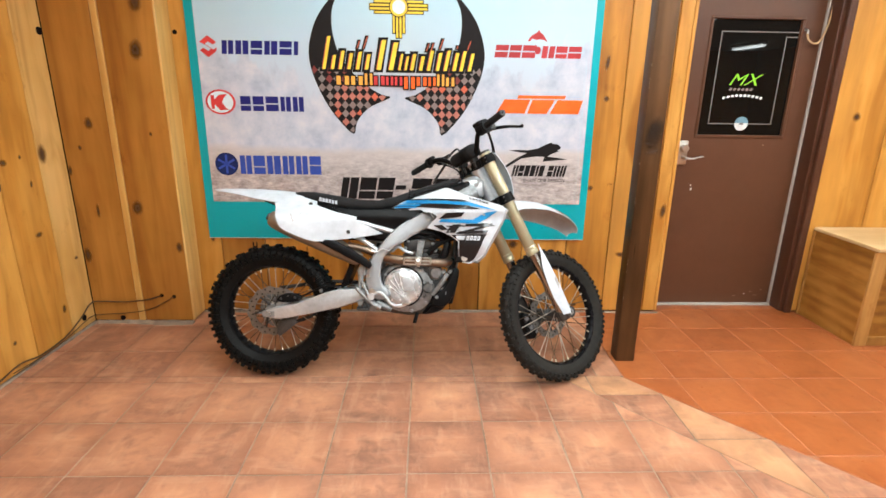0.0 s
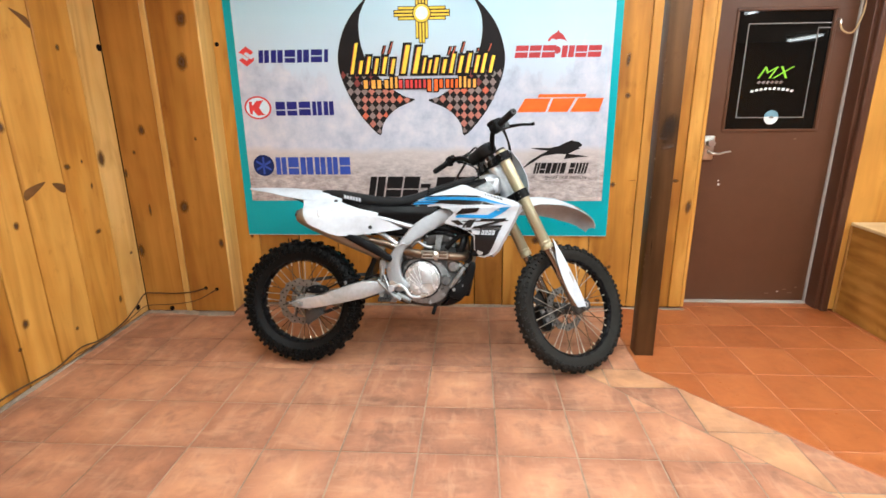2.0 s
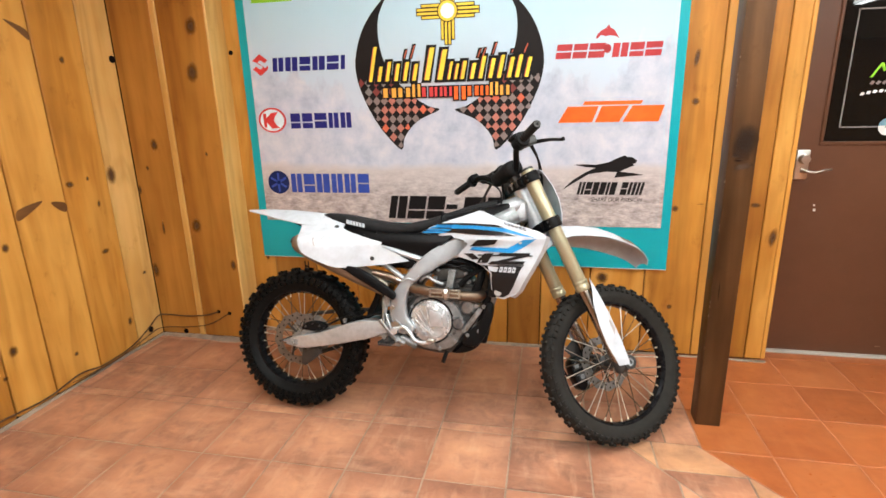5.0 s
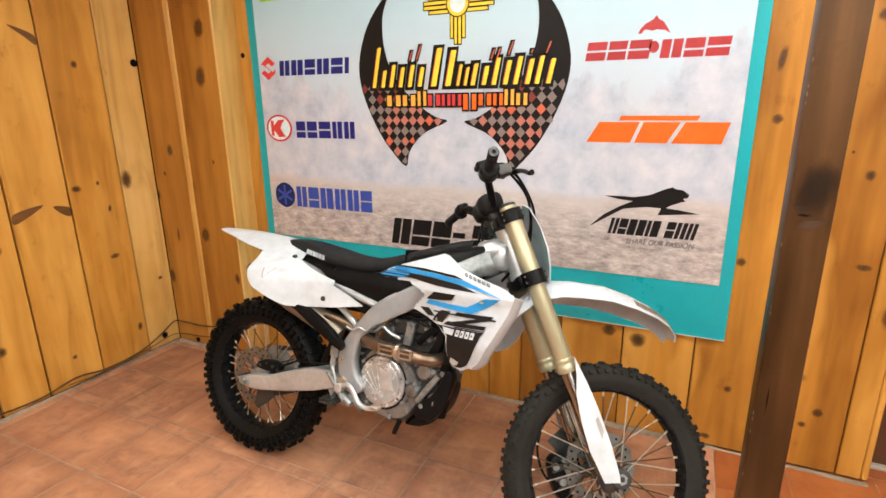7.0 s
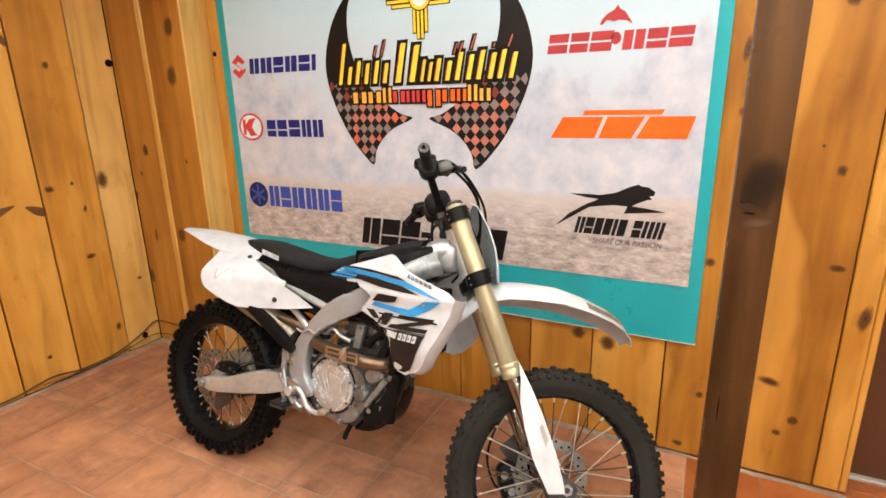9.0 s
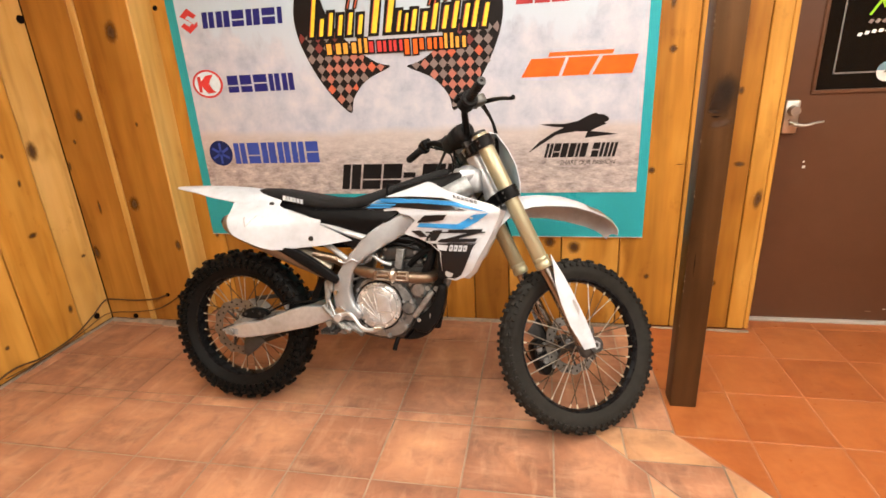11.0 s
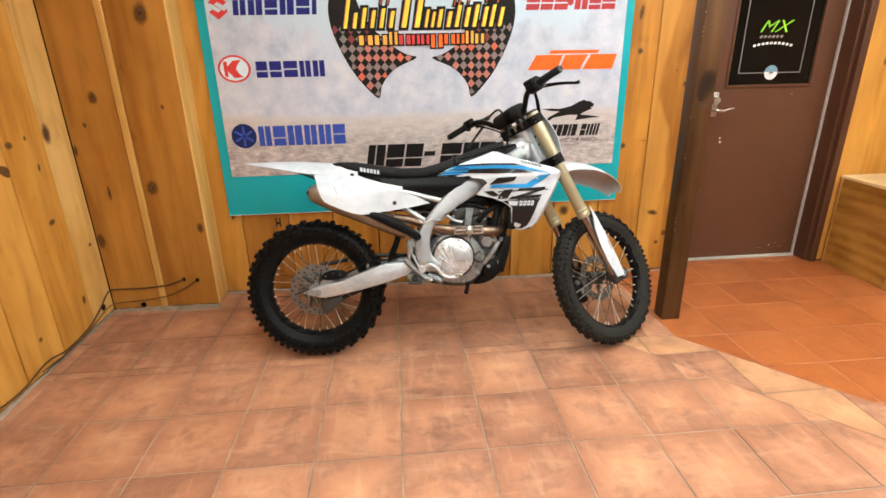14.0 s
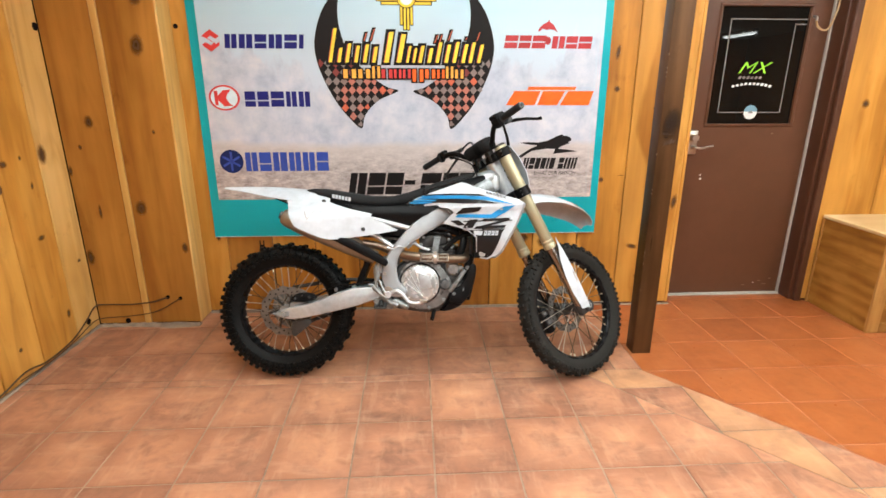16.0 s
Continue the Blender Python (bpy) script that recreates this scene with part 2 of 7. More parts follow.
GROUT = speckled("grout", (0.33, 0.235, 0.168), 0.6, 7, 0.85)
PLASTER = speckled("dusty_mortar", (0.27, 0.21, 0.155), 0.5, 22, 0.9, bumpy=0.4)
CEILING = speckled("ceiling_white", (0.74, 0.72, 0.68), 0.06, 30, 0.9)
BACKING = speckled("dark_gap", (0.018, 0.009, 0.004), 0.3, 30, 0.9)
DOOR_BROWN = speckled("brown_door_paint", (0.104, 0.041, 0.019), 0.14, 9, 0.42, bumpy=0.06)
CASING_BROWN = speckled("brown_casing_paint", (0.080, 0.030, 0.015), 0.2, 14, 0.4, bumpy=0.08)
TEAL = speckled("teal_board", (0.0, 0.35, 0.39), 0.04, 4, 0.32, bumpy=0)
WHITE_EDGE = speckled("white_edge", (0.72, 0.72, 0.68), 0.08, 20, 0.5)
STEEL = speckled("brushed_steel", (0.56, 0.54, 0.50), 0.15, 40, 0.32, 1.0, 0.05)
GREY_TRIM = speckled("grey_weatherstrip", (0.40, 0.37, 0.33), 0.15, 25, 0.5)
CORD = speckled("tan_cord", (0.50, 0.33, 0.17), 0.2, 50, 0.6)
CHIP = speckled("chipped_paint", (0.20, 0.135, 0.085), 0.3, 60, 0.7)
CABLE = speckled("brown_cable", (0.075, 0.038, 0.016), 0.3, 50, 0.6)
HOLE = speckled("drilled_hole", (0.008, 0.005, 0.004), 0.2, 30, 0.95)


def glass_material():
    m, nt, b = nodes_of("tinted_glass", 0.018, 0.0, (0.010, 0.010, 0.009))
    b.inputs["Specular IOR Level"].default_value = 0.28
    vec, _ = coords(nt, (1, 1, 1), False)
    w = node(nt, "ShaderNodeTexWave", Scale=30.0, Distortion=0.6, Detail=1.0)
    w.wave_type, w.bands_direction = "BANDS", "DIAGONAL"
    nt.links.new(vec, w.inputs["Vector"])
    nt.links.new(ramp(nt, w.outputs[1], [(0.30, (0.0040, 0.0042, 0.0040)), (0.70, (0.0066, 0.0068, 0.0064))]), b.inputs["Base Color"])
    return m


GLASS = glass_material()


def plain(name, colour, rough=0.45, metal=0.0, coat=0.0):
    m, nt, b = nodes_of(name, rough, metal, colour)
    b.inputs["Coat Weight"].default_value = coat
    b.inputs["Specular IOR Level"].default_value = 0.16 if max(colour) < 0.2 else 0.35
    vec, _ = coords(nt)
    n = noise_tex(nt, vec, 18.0, 4.0, 0.6)
    lo, hi = tuple(c * 0.9 for c in colour), tuple(min(1, c * 1.08) for c in colour)
    nt.links.new(ramp(nt, n, [(0.35, lo), (0.65, hi)]), b.inputs["Base Color"])
    r = math_node(nt, "ADD", math_node(nt, "MULTIPLY", math_node(nt, "SUBTRACT", n, 0.5), 0.3), rough)
    nt.links.new(r, b.inputs["Roughness"])
    return m


INK = {
    "navy": plain("ink_navy", (0.018, 0.020, 0.16)),
    "blue": plain("ink_blue", (0.03, 0.07, 0.36)),
    "darkblue": plain("ink_dark_blue", (0.012, 0.022, 0.10)),
    "red": plain("ink_red", (0.62, 0.045, 0.045)),
    "maroon": plain("ink_maroon", (0.42, 0.035, 0.04)),
    "orange": plain("ink_orange", (0.88, 0.13, 0.012)),
    "black": plain("ink_black", (0.010, 0.008, 0.008)),
    "yellow": plain("ink_yellow", (0.86, 0.62, 0.05)),
    "white": plain("ink_white", (0.78, 0.78, 0.76)),
    "grey": plain("ink_grey", (0.20, 0.18, 0.17)),
    "pink": plain("ink_dusty_pink", (0.46, 0.16, 0.12)),
    "amber": plain("ink_amber", (0.86, 0.40, 0.06)),
    "dimred": plain("ink_dim_red", (0.20, 0.035, 0.03)),
    "rust": plain("ink_rust", (0.58, 0.12, 0.06)),
    "mauve": plain("ink_mauve_grey", (0.22, 0.17, 0.16)),
    "sticker": plain("ink_sticker_blue", (0.16, 0.30, 0.38)),
    "lime": plain("ink_lime", (0.26, 0.62, 0.03)),
    "hazewhite": plain("ink_pale_sky", (0.66, 0.80, 0.86)),
}


def print_material():
    """Printed desert view: pale sky, hazy mountains, sandy plain."""
    m, nt, b = nodes_of("printed_desert_view", 0.33)
    tc = nt.nodes.new("ShaderNodeTexCoord")
    sep = nt.nodes.new("ShaderNodeSeparateXYZ")
    nt.links.new(tc.outputs["Object"], sep.inputs[0])
    vec, _ = coords(nt, (1, 1, 1), False)
    z = sep.outputs[2]
    n1 = noise_tex(nt, vec, 2.4, 5.0, 0.6)
    n2 = noise_tex(nt, vec, 8.0, 9.0, 0.66, 0.1)
    zz = math_node(nt, "ADD", z, math_node(nt, "MULTIPLY", math_node(nt, "SUBTRACT", n1, 0.5), 0.10))
    sky = ramp(nt, math_node(nt, "MULTIPLY", math_node(nt, "SUBTRACT", zz, 0.35), 0.8), [(0.0, (0.53, 0.54, 0.60)), (0.30, (0.51, 0.58, 0.67)), (0.65, (0.45, 0.66, 0.77)), (1.0, (0.39, 0.69, 0.80))])
    vec2, _ = coords(nt, (1, 1, 0.45), False)
    ridge = noise_tex(nt, vec2, 1.9, 6.0, 0.62)
    top = math_node(nt, "ADD", math_node(nt, "MULTIPLY", math_node(nt, "SUBTRACT", ridge, 0.5), 1.6), 0.84)
    ismt = math_node(nt, "MULTIPLY", math_node(nt, "SUBTRACT", top, z), 14.0)
    clampm = math_node(nt, "MINIMUM", math_node(nt, "MAXIMUM", ismt, 0.0), 1.0)
    mtcol = ramp(nt, math_node(nt, "ADD", math_node(nt, "MULTIPLY", n2, 0.7), math_node(nt, "MULTIPLY", n1, 0.3)), [(0.37, (0.33, 0.37, 0.48)), (0.46, (0.44, 0.475, 0.57)), (0.55, (0.56, 0.56, 0.63)), (0.66, (0.70, 0.655, 0.66))])
    col = mixc(nt, math_node(nt, "MULTIPLY", clampm, 0.76), sky, mtcol)
    vec3, _ = coords(nt, (0.65, 1, 1.5), False)
    n3 = noise_tex(nt, vec3, 20.0, 9.0, 0.78)
    land = ramp(nt, n3, [(0.34, (0.18, 0.148, 0.14)), (0.44, (0.36, 0.305, 0.29)), (0.54, (0.49, 0.425, 0.405)), (0.66, (0.70, 0.62, 0.57))])
    edge = math_node(nt, "ADD", math_node(nt, "MULTIPLY", math_node(nt, "SUBTRACT", n1, 0.5), 0.09), 0.345)
    isl = math_node(nt, "MINIMUM", math_node(nt, "MAXIMUM", math_node(nt, "MULTIPLY", math_node(nt, "SUBTRACT", edge, z), 25.0), 0.0), 1.0)
    far = math_node(nt, "MINIMUM", math_node(nt, "MAXIMUM", math_node(nt, "MULTIPLY", math_node(nt, "SUBTRACT", edge, z), 5.0), 0.0), 1.0)
    land = mixc(nt, far, (0.56, 0.50, 0.49), land)
    col = mixc(nt, isl, col, land)
    nt.links.new(col, b.inputs["Base Color"])
    b.inputs["Specular IOR Level"].default_value = 0.25
    return m


PRINT = print_material()


# ---- building helpers ----
def part(name, bm, material, parent=None, label="", sharp=35):
    """Links a bmesh as one mesh object under a thing or a part."""
    me = bpy.data.meshes.new(name)
    bm.normal_update()
    bm.to_mesh(me)
    bm.free()
    if len(me.polygons):
        me.polygons.foreach_set("use_smooth", [True] * len(me.polygons))
        me.set_sharp_from_angle(angle=radians(sharp))
    for mt in (material if isinstance(material, (list, tuple)) else [material]):
        me.materials.append(mt)
    ob = new(name, me)
    if parent:
        ob.parent = parent
    if label:
        tagged(ob, label)
    return ob


def empty(name, m=None):
    ob = new(name)
    ob.empty_display_size = 0.1
    if m is not None:
        ob.matrix_basis = m
    return ob


def add_box(bm, x0, x1, y0, y1, z0, z1, bevel=0.0, segs=1, m=None):
    vs = bmesh.ops.create_cube(bm, size=1.0)["verts"]
    for v in vs:
        v.co = Vector(((x0 + x1) / 2 + v.co.x * (x1 - x0), (y0 + y1) / 2 + v.co.y * (y1 - y0), (z0 + z1) / 2 + v.co.z * (z1 - z0)))
    es = list({e for v in vs for e in v.link_edges})
    if bevel:
        r = bmesh.ops.bevel(bm, geom=es, offset=bevel, segments=segs, profile=0.5, affect="EDGES")
        vs = list({v for f in r["faces"] for v in f.verts} | {v for v in vs if v.is_valid})
    if m is not None:
        bmesh.ops.transform(bm, matrix=m, verts=[v for v in vs if v.is_valid])
    return bm


def boxbm(*a, **k):
    return add_box(bmesh.new(), *a, **k)


def frame_between(p, q):
    d = Vector(q) - Vector(p)
    return Matrix.Translation((Vector(p) + Vector(q)) / 2) @ d.to_track_quat("Z", "Y").to_matrix().to_4x4(), d.length


def add_rod(bm, p, q, r, r2=None, segs=12, caps=True):
    m, ln = frame_between(p, q)
    bmesh.ops.create_cone(bm, cap_ends=caps, segments=segs, radius1=r, radius2=r if r2 is None else r2, depth=ln, matrix=m)
    return bm


def smooth_path(pts, n=6):
    """Catmull-Rom through the points."""
    ps = [Vector(p) for p in pts]
    ps = [2 * ps[0] - ps[1]] + ps + [2 * ps[-1] - ps[-2]]
    out = []
    for i in range(1, len(ps) - 2):
        a, b, c, d = ps[i - 1:i + 3]
        for k in range(n):
            t = k / n
            out.append(0.5 * ((2 * b) + (c - a) * t + (2 * a - 5 * b + 4 * c - d) * t * t + (3 * b - a - 3 * c + d) * t ** 3))
    return out + [ps[-2]]


def add_tube(bm, pts, radius, segs=10, n=6, flat=1.0, caps=True, up=None):
    """A round (or flattened) tube swept along a smooth path; radius may be a list, one a point."""
    path = smooth_path(pts, n) if n > 1 else [Vector(p) for p in pts]
    rad = radius if isinstance(radius, (list, tuple)) else [radius] * len(pts)
    rings, side = [], None
    for i, p in enumerate(path):
        d = (path[min(i + 1, len(path) - 1)] - path[max(i - 1, 0)]).normalized()
        if side is None:
            ref = Vector(up) if up else (Vector((0, 0, 1)) if abs(d.z) < 0.9 else Vector((0, 1, 0)))
            side = d.cross(ref).normalized()
        if up:
            side = d.cross(Vector(up)).normalized()
        side = (side - d * side.dot(d)).normalized()
        other = side.cross(d)
        f = i / (len(path) - 1) * (len(rad) - 1)
        k = min(int(f), len(rad) - 2) if len(rad) > 1 else 0
        r = rad[k] + (rad[k + 1] - rad[k]) * (f - k) if len(rad) > 1 else rad[0]
        rings.append([bm.verts.new(p + side * (math.cos(a) * r * flat) + other * (math.sin(a) * r)) for a in [2 * math.pi * j / segs for j in range(segs)]])
    for r1, r2 in zip(rings, rings[1:]):
        for j in range(segs):
            bm.faces.new((r1[j], r1[(j + 1) % segs], r2[(j + 1) % segs], r2[j]))
    if caps:
        bm.faces.new(rings[0][::-1])
        bm.faces.new(rings[-1])
    return bm


def add_lathe(bm, profile, segs=48, m=Matrix()):
    """Turns (radius, along) points about the y axis; m places it. Closed profile when first equals last."""
    closed = profile[0] == profile[-1]
    pr = profile[:-1] if closed else profile
    rings = []
    for j in range(segs):
        a = 2 * math.pi * j / segs
        rings.append([bm.verts.new(m @ Vector((r * math.cos(a), y, r * math.sin(a)))) for r, y in pr])
    for j in range(segs):
        r1, r2 = rings[j], rings[(j + 1) % segs]
        for k in range(len(pr) if closed else len(pr) - 1):
            kk = (k + 1) % len(pr)
            bm.faces.new((r1[k], r1[kk], r2[kk], r2[k]))
    if not closed:
        for k in (0, len(pr) - 1):
            if pr[k][0] > 1e-4:
                try:
                    bm.faces.new([r[k] for r in rings])
                except ValueError:
                    pass
    return bm


def add_plate(bm, outline, y0, y1, bevel=0.004, m=None, segs=2):
    """A flat panel: an outline of (x, z) points given thickness along y, its rims rounded."""
    a = [bm.verts.new((x, y0, z)) for x, z in outline]
    f = bm.faces.new(a)
    r = bmesh.ops.extrude_face_region(bm, geom=[f])
    top = [v for v in r["geom"] if isinstance(v, bmesh.types.BMVert)]
    for v in top:
        v.co.y = y1
    allv = set(a) | set(top)
    if bevel:
        es = [e for e in {e for v in allv for e in v.link_edges} if abs(e.verts[0].co.y - e.verts[1].co.y) < 1e-6]
        res = bmesh.ops.bevel(bm, geom=es, offset=bevel, segments=segs, profile=0.5, affect="EDGES")
        allv = {v for v in allv if v.is_valid} | {v for fc in res["faces"] for v in fc.verts}
    bmesh.ops.recalc_face_normals(bm, faces=list({fc for v in allv for fc in v.link_faces}))
    if m is not None:
        bmesh.ops.transform(bm, matrix=m, verts=list(allv))
    return bm


def platebm(*a, **k):
    return add_plate(bmesh.new(), *a, **k)


def curved_outline(pts, n=5, closed=True):
    """Rounds an outline of 2D points into a smooth closed one."""
    ps = [Vector((p[0], p[1], 0)) for p in pts]
    out = []
    L = len(ps)
    for i in range(L):
        a, b, c, d = ps[(i - 1) % L], ps[i], ps[(i + 1) % L], ps[(i + 2) % L]
        for k in range(n):
            t = k / n
            q = 0.5 * ((2 * b) + (c - a) * t + (2 * a - 5 * b + 4 * c - d) * t * t + (3 * b - a - 3 * c + d) * t ** 3)
            out.append((q.x, q.y))
    return out


def add_sheet(bm, rows, thick=0.004):
    """A shell from a grid of points (rows of equal length), given thickness along its normals."""
    g = [[bm.verts.new(p) for p in r] for r in rows]
    fs = []
    for r1, r2 in zip(g, g[1:]):
        for a, b, c, d in zip(r1, r1[1:], r2[1:], r2):
            fs.append(bm.faces.new((a, b, c, d)))
    bm.normal_update()
    bmesh.ops.solidify(bm, geom=fs, thickness=thick)
    return bm


def flat_shape(bm, outline, y):
    """A flat printed shape facing -y."""
    f = bm.faces.new([bm.verts.new((x, y, z)) for x, z in outline])
    f.normal_update()
    if f.normal.y > 0:
        f.normal_flip()
    return f


def flatbm(outline, y):
    bm = bmesh.new()
    flat_shape(bm, outline, y)
    return bm


# ---- the room ----
XL, XR, YB, YF, ZC = -1.95, 9.0, 3.20, -8.0, 2.62

DOORX0, DOORX1, DOORY = 1.640, 2.474, 3.345


def clip(poly, nx, ny, c):
    """Keeps the part of a polygon where nx*x + ny*y <= c."""
    out = []
    for (ax, ay), (bx, by) in zip(poly, poly[1:] + poly[:1]):
        da, db = nx * ax + ny * ay - c, nx * bx + ny * by - c
        if da <= 0:
            out.append((ax, ay))
        if (da < 0 < db) or (db < 0 < da):
            t = da / (da - db)
            out.append((ax + (bx - ax) * t, ay + (by - ay) * t))
    return out


def area(poly):
    return 0.5 * sum(a[0] * b[1] - b[0] * a[1] for a, b in zip(poly, poly[1:] + poly[:1]))


def inset(poly, d):
    """Shrinks a convex polygon (counter-clockwise) by d."""
    out = poly
    for (ax, ay), (bx, by) in zip(poly, poly[1:] + poly[:1]):
        ln = math.hypot(bx - ax, by - ay)
        if ln < 1e-6:
            continue
        nx, ny = (by - ay) / ln, -(bx - ax) / ln
        out = clip(out, nx, ny, nx * ax + ny * ay - d)
        if len(out) < 3:
            return []
    return out


def tile_mesh(bm, poly, top=0.0, thick=0.008, edge=0.0007):
    up = inset(poly, edge)
    if len(up) != len(poly):
        cx_, cy_ = sum(p[0] for p in poly) / len(poly), sum(p[1] for p in poly) / len(poly)
        up = [(x + (cx_ - x) * 0.03, y + (cy_ - y) * 0.03) for x, y in poly]
    lo = [bm.verts.new((x, y, top - thick)) for x, y in poly]
    md = [bm.verts.new((x, y, top - edge * 0.7)) for x, y in poly]
    hi = [bm.verts.new((x, y, top)) for x, y in up]
    n = len(poly)
    for j in range(n):
        k = (j + 1) % n
        bm.faces.new((lo[j], lo[k], md[k], md[j]))
        bm.faces.new((md[j], md[k], hi[k], hi[j]))
    bm.faces.new(hi)
    return True


floor = part("floor", boxbm(XL - 0.1, XR, YF, 3.6, -0.14, -0.0035), GROUT)
tagged(floor, "mottled terracotta tile floor with sandy grout joints", "floor", kind="structure")
ceiling = part("ceiling", boxbm(XL - 0.1, XR + 0.1, YF - 0.1, 3.6, ZC, ZC + 0.1), CEILING)
tagged(ceiling, "plain off-white painted ceiling above the showroom", "ceiling", kind="structure")

# wall cores with the plank skins set on them
wall_left = part("wall_left", boxbm(XL - 0.12, XL - 0.022, YF, 3.6, 0, ZC), BACKING)
tagged(wall_left, "wall of vertical varnished knotty pine planks", "wall", kind="structure")
wall_back = part("wall_back", boxbm(XL - 0.022, DOORX0 - 0.03, YB + 0.024, YB + 0.30, 0, ZC), BACKING)
tagged(wall_back, "wall of vertical varnished knotty pine planks behind the sign", "wall", kind="structure")
wall_over_door = part("wall_over_door", boxbm(DOORX0 - 0.03, 2.54, YB + 0.0, YB + 0.30, 2.10, ZC), PINE)
tagged(wall_over_door, "pine boarding above the brown door", "wall", kind="structure")
wall_back_right = part("wall_back_right", boxbm(2.545, XR, YB + 0.024, YB + 0.30, 0, ZC), BACKING)
tagged(wall_back_right, "wall of vertical varnished knotty pine planks beside the door", "wall", kind="structure")
wall_right = part("wall_right", boxbm(XR, XR + 0.1, YF, 3.6, 0, ZC), PINE)
tagged(wall_right, "plain pine boarded side wall of the showroom", "wall", kind="structure")
wall_front = part("wall_front", boxbm(XL - 0.1, XR, YF - 0.1, YF, 0, ZC), PINE)
tagged(wall_front, "plain pine boarded wall opposite the sign", "wall", kind="structure")
wall_behind_door = part("wall_behind_door", boxbm(DOORX0 - 0.03, 2.545, YB + 0.26, YB + 0.32, 0, 2.10), BACKING)
tagged(wall_behind_door, "dark space closed off behind the door", "wall", kind="structure")
corner_chase = part("corner_chase", boxbm(XL - 0.022, -1.372, 3.056, YB + 0.024, 0, ZC), BACKING)
tagged(corner_chase, "boxed-out corner column clad in pine planks", "wall", kind="structure")


def plank(parent, a, b, face, axis, mat, z0=0.012, z1=ZC, thick=0.022, bev=0.0035):
    """One vertical plank. axis 'x': runs along x, faces -y; axis 'y': runs along y, faces +x or -x."""
    w = abs(b - a)
    bm = boxbm(-w / 2, w / 2, 0, thick, 0, z1 - z0, bevel=bev)
    ob = part("plank", bm, mat, parent)
    if axis == "x":
        ob.matrix_basis = pose((a + b) / 2, face, z0)
    elif axis == "+x":
        ob.matrix_basis = pose(face, (a + b) / 2, z0, 0, 0, 90)
    return ob


GAP = 0.005
GAP_LEFT = 0.009
# left wall planks
edges = [3.036, 2.827, 2.546, 2.273, 2.06, 1.80, 1.56, 1.30, 1.04, 0.80, 0.54, 0.29, 0.03, -0.22, -0.47, -0.72, -0.98, -1.23, -1.48, -1.74, -2.0, -2.25, -2.5, -2.76, -3.0, -3.26, -3.52] + [-3.52 - 0.26 * k for k in range(1, 18)]
for i, (b, a) in enumerate(zip(edges, edges[1:])):
    plank(wall_left, a + GAP_LEFT / 2, b - (GAP_LEFT if i > 1 else GAP) / 2, XL, "+x", PINE_PALE if i in (0, 5, 12) else PINE)
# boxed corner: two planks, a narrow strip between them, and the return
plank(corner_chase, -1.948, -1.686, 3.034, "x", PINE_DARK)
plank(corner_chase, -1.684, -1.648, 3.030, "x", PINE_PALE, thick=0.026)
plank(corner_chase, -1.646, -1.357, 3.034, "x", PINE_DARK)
plank(corner_chase, 3.036, YB - 0.002, -1.350, "+x", PINE_PALE)
# back wall planks
cuts = [-1.37, -1.20, -0.93, -0.67, -0.40, -0.19, 0.08, 0.24, 0.426, 0.695, 0.979, 1.251, 1.526, 1.608]
for i, (a, b) in enumerate(zip(cuts, cuts[1:])):
    plank(wall_back, a + GAP / 2, b - GAP / 2, YB, "x", (PINE, PINE_DARK, PINE)[i % 3] if i < 9 else PINE)
plank(wall_back, YB + 0.002, 3.40, 1.630, "+x", PINE)
cuts = [2.548, 2.898, 3.17, 3.42, 3.68, 3.93, 4.2] + [4.46 + 0.27 * k for k in range(17)]
for i, (a, b) in enumerate(zip(cuts, cuts[1:])):
    plank(wall_back_right, a + GAP / 2, b - GAP / 2, YB, "x", PINE if i != 2 else PINE_PALE)

# mortar line where the boards meet the floor
def mortar(p, q, inward, seed, wide=1.0):
    """A lumpy strip from p to q, laid against the boards."""
    rnd_ = random.Random(seed)
    ln = math.dist(p, q)
    n = max(4, int(ln / 0.022))
    bm = bmesh.new()
    rows_ = []
    w, h = 0.016, 0.008
    for i in range(n + 1):
        t = i / n
        x, y = p[0] + (q[0] - p[0]) * t, p[1] + (q[1] - p[1]) * t
        w = max(0.006, min(0.026, w + rnd_.uniform(-0.004, 0.004)))
        h = max(0.004, min(0.014, h + rnd_.uniform(-0.002, 0.002)))
        rows_.append([bm.verts.new((x + inward[0] * d * wide, y + inward[1] * d * wide, z)) for d, z in ((0, -0.004), (0, h * wide), (w * 0.35, h * 0.85 * wide), (w * 0.8, h * 0.4), (w, -0.004))])
    for a_, b_ in zip(rows_, rows_[1:]):
        for k in range(4):
            bm.faces.new((a_[k], a_[k + 1], b_[k + 1], b_[k]))
    bm.faces.new(rows_[0])
    bm.faces.new(rows_[-1][::-1])
    bmesh.ops.recalc_face_normals(bm, faces=bm.faces[:])
    return bm


for name, bm in (("trim_left", mortar((XL, -0.5), (XL, 3.034), (1, 0), 3)),
                 ("trim_corner", mortar((XL + 0.02, 3.034), (-1.350, 3.034), (0, -1), 4, 2.2)),
                 ("trim_back", mortar((-1.350, YB), (1.63, YB), (0, -1), 5))):
    tagged(part(name, bm, PLASTER), "thin dirty tan mortar line along the foot of the planks", "trim", kind="structure")


def knot_mesh(mat):
    bm = bmesh.new()
    bmesh.ops.create_circle(bm, cap_ends=True, segments=20, radius=1.0, matrix=Matrix.Rotation(radians(90), 4, "X"))
    me = bpy.data.meshes.new("knot")
    bm.to_mesh(me)
    bm.free()
    me.materials.append(mat)
    return me


KNOT_MESH = knot_mesh(KNOT)


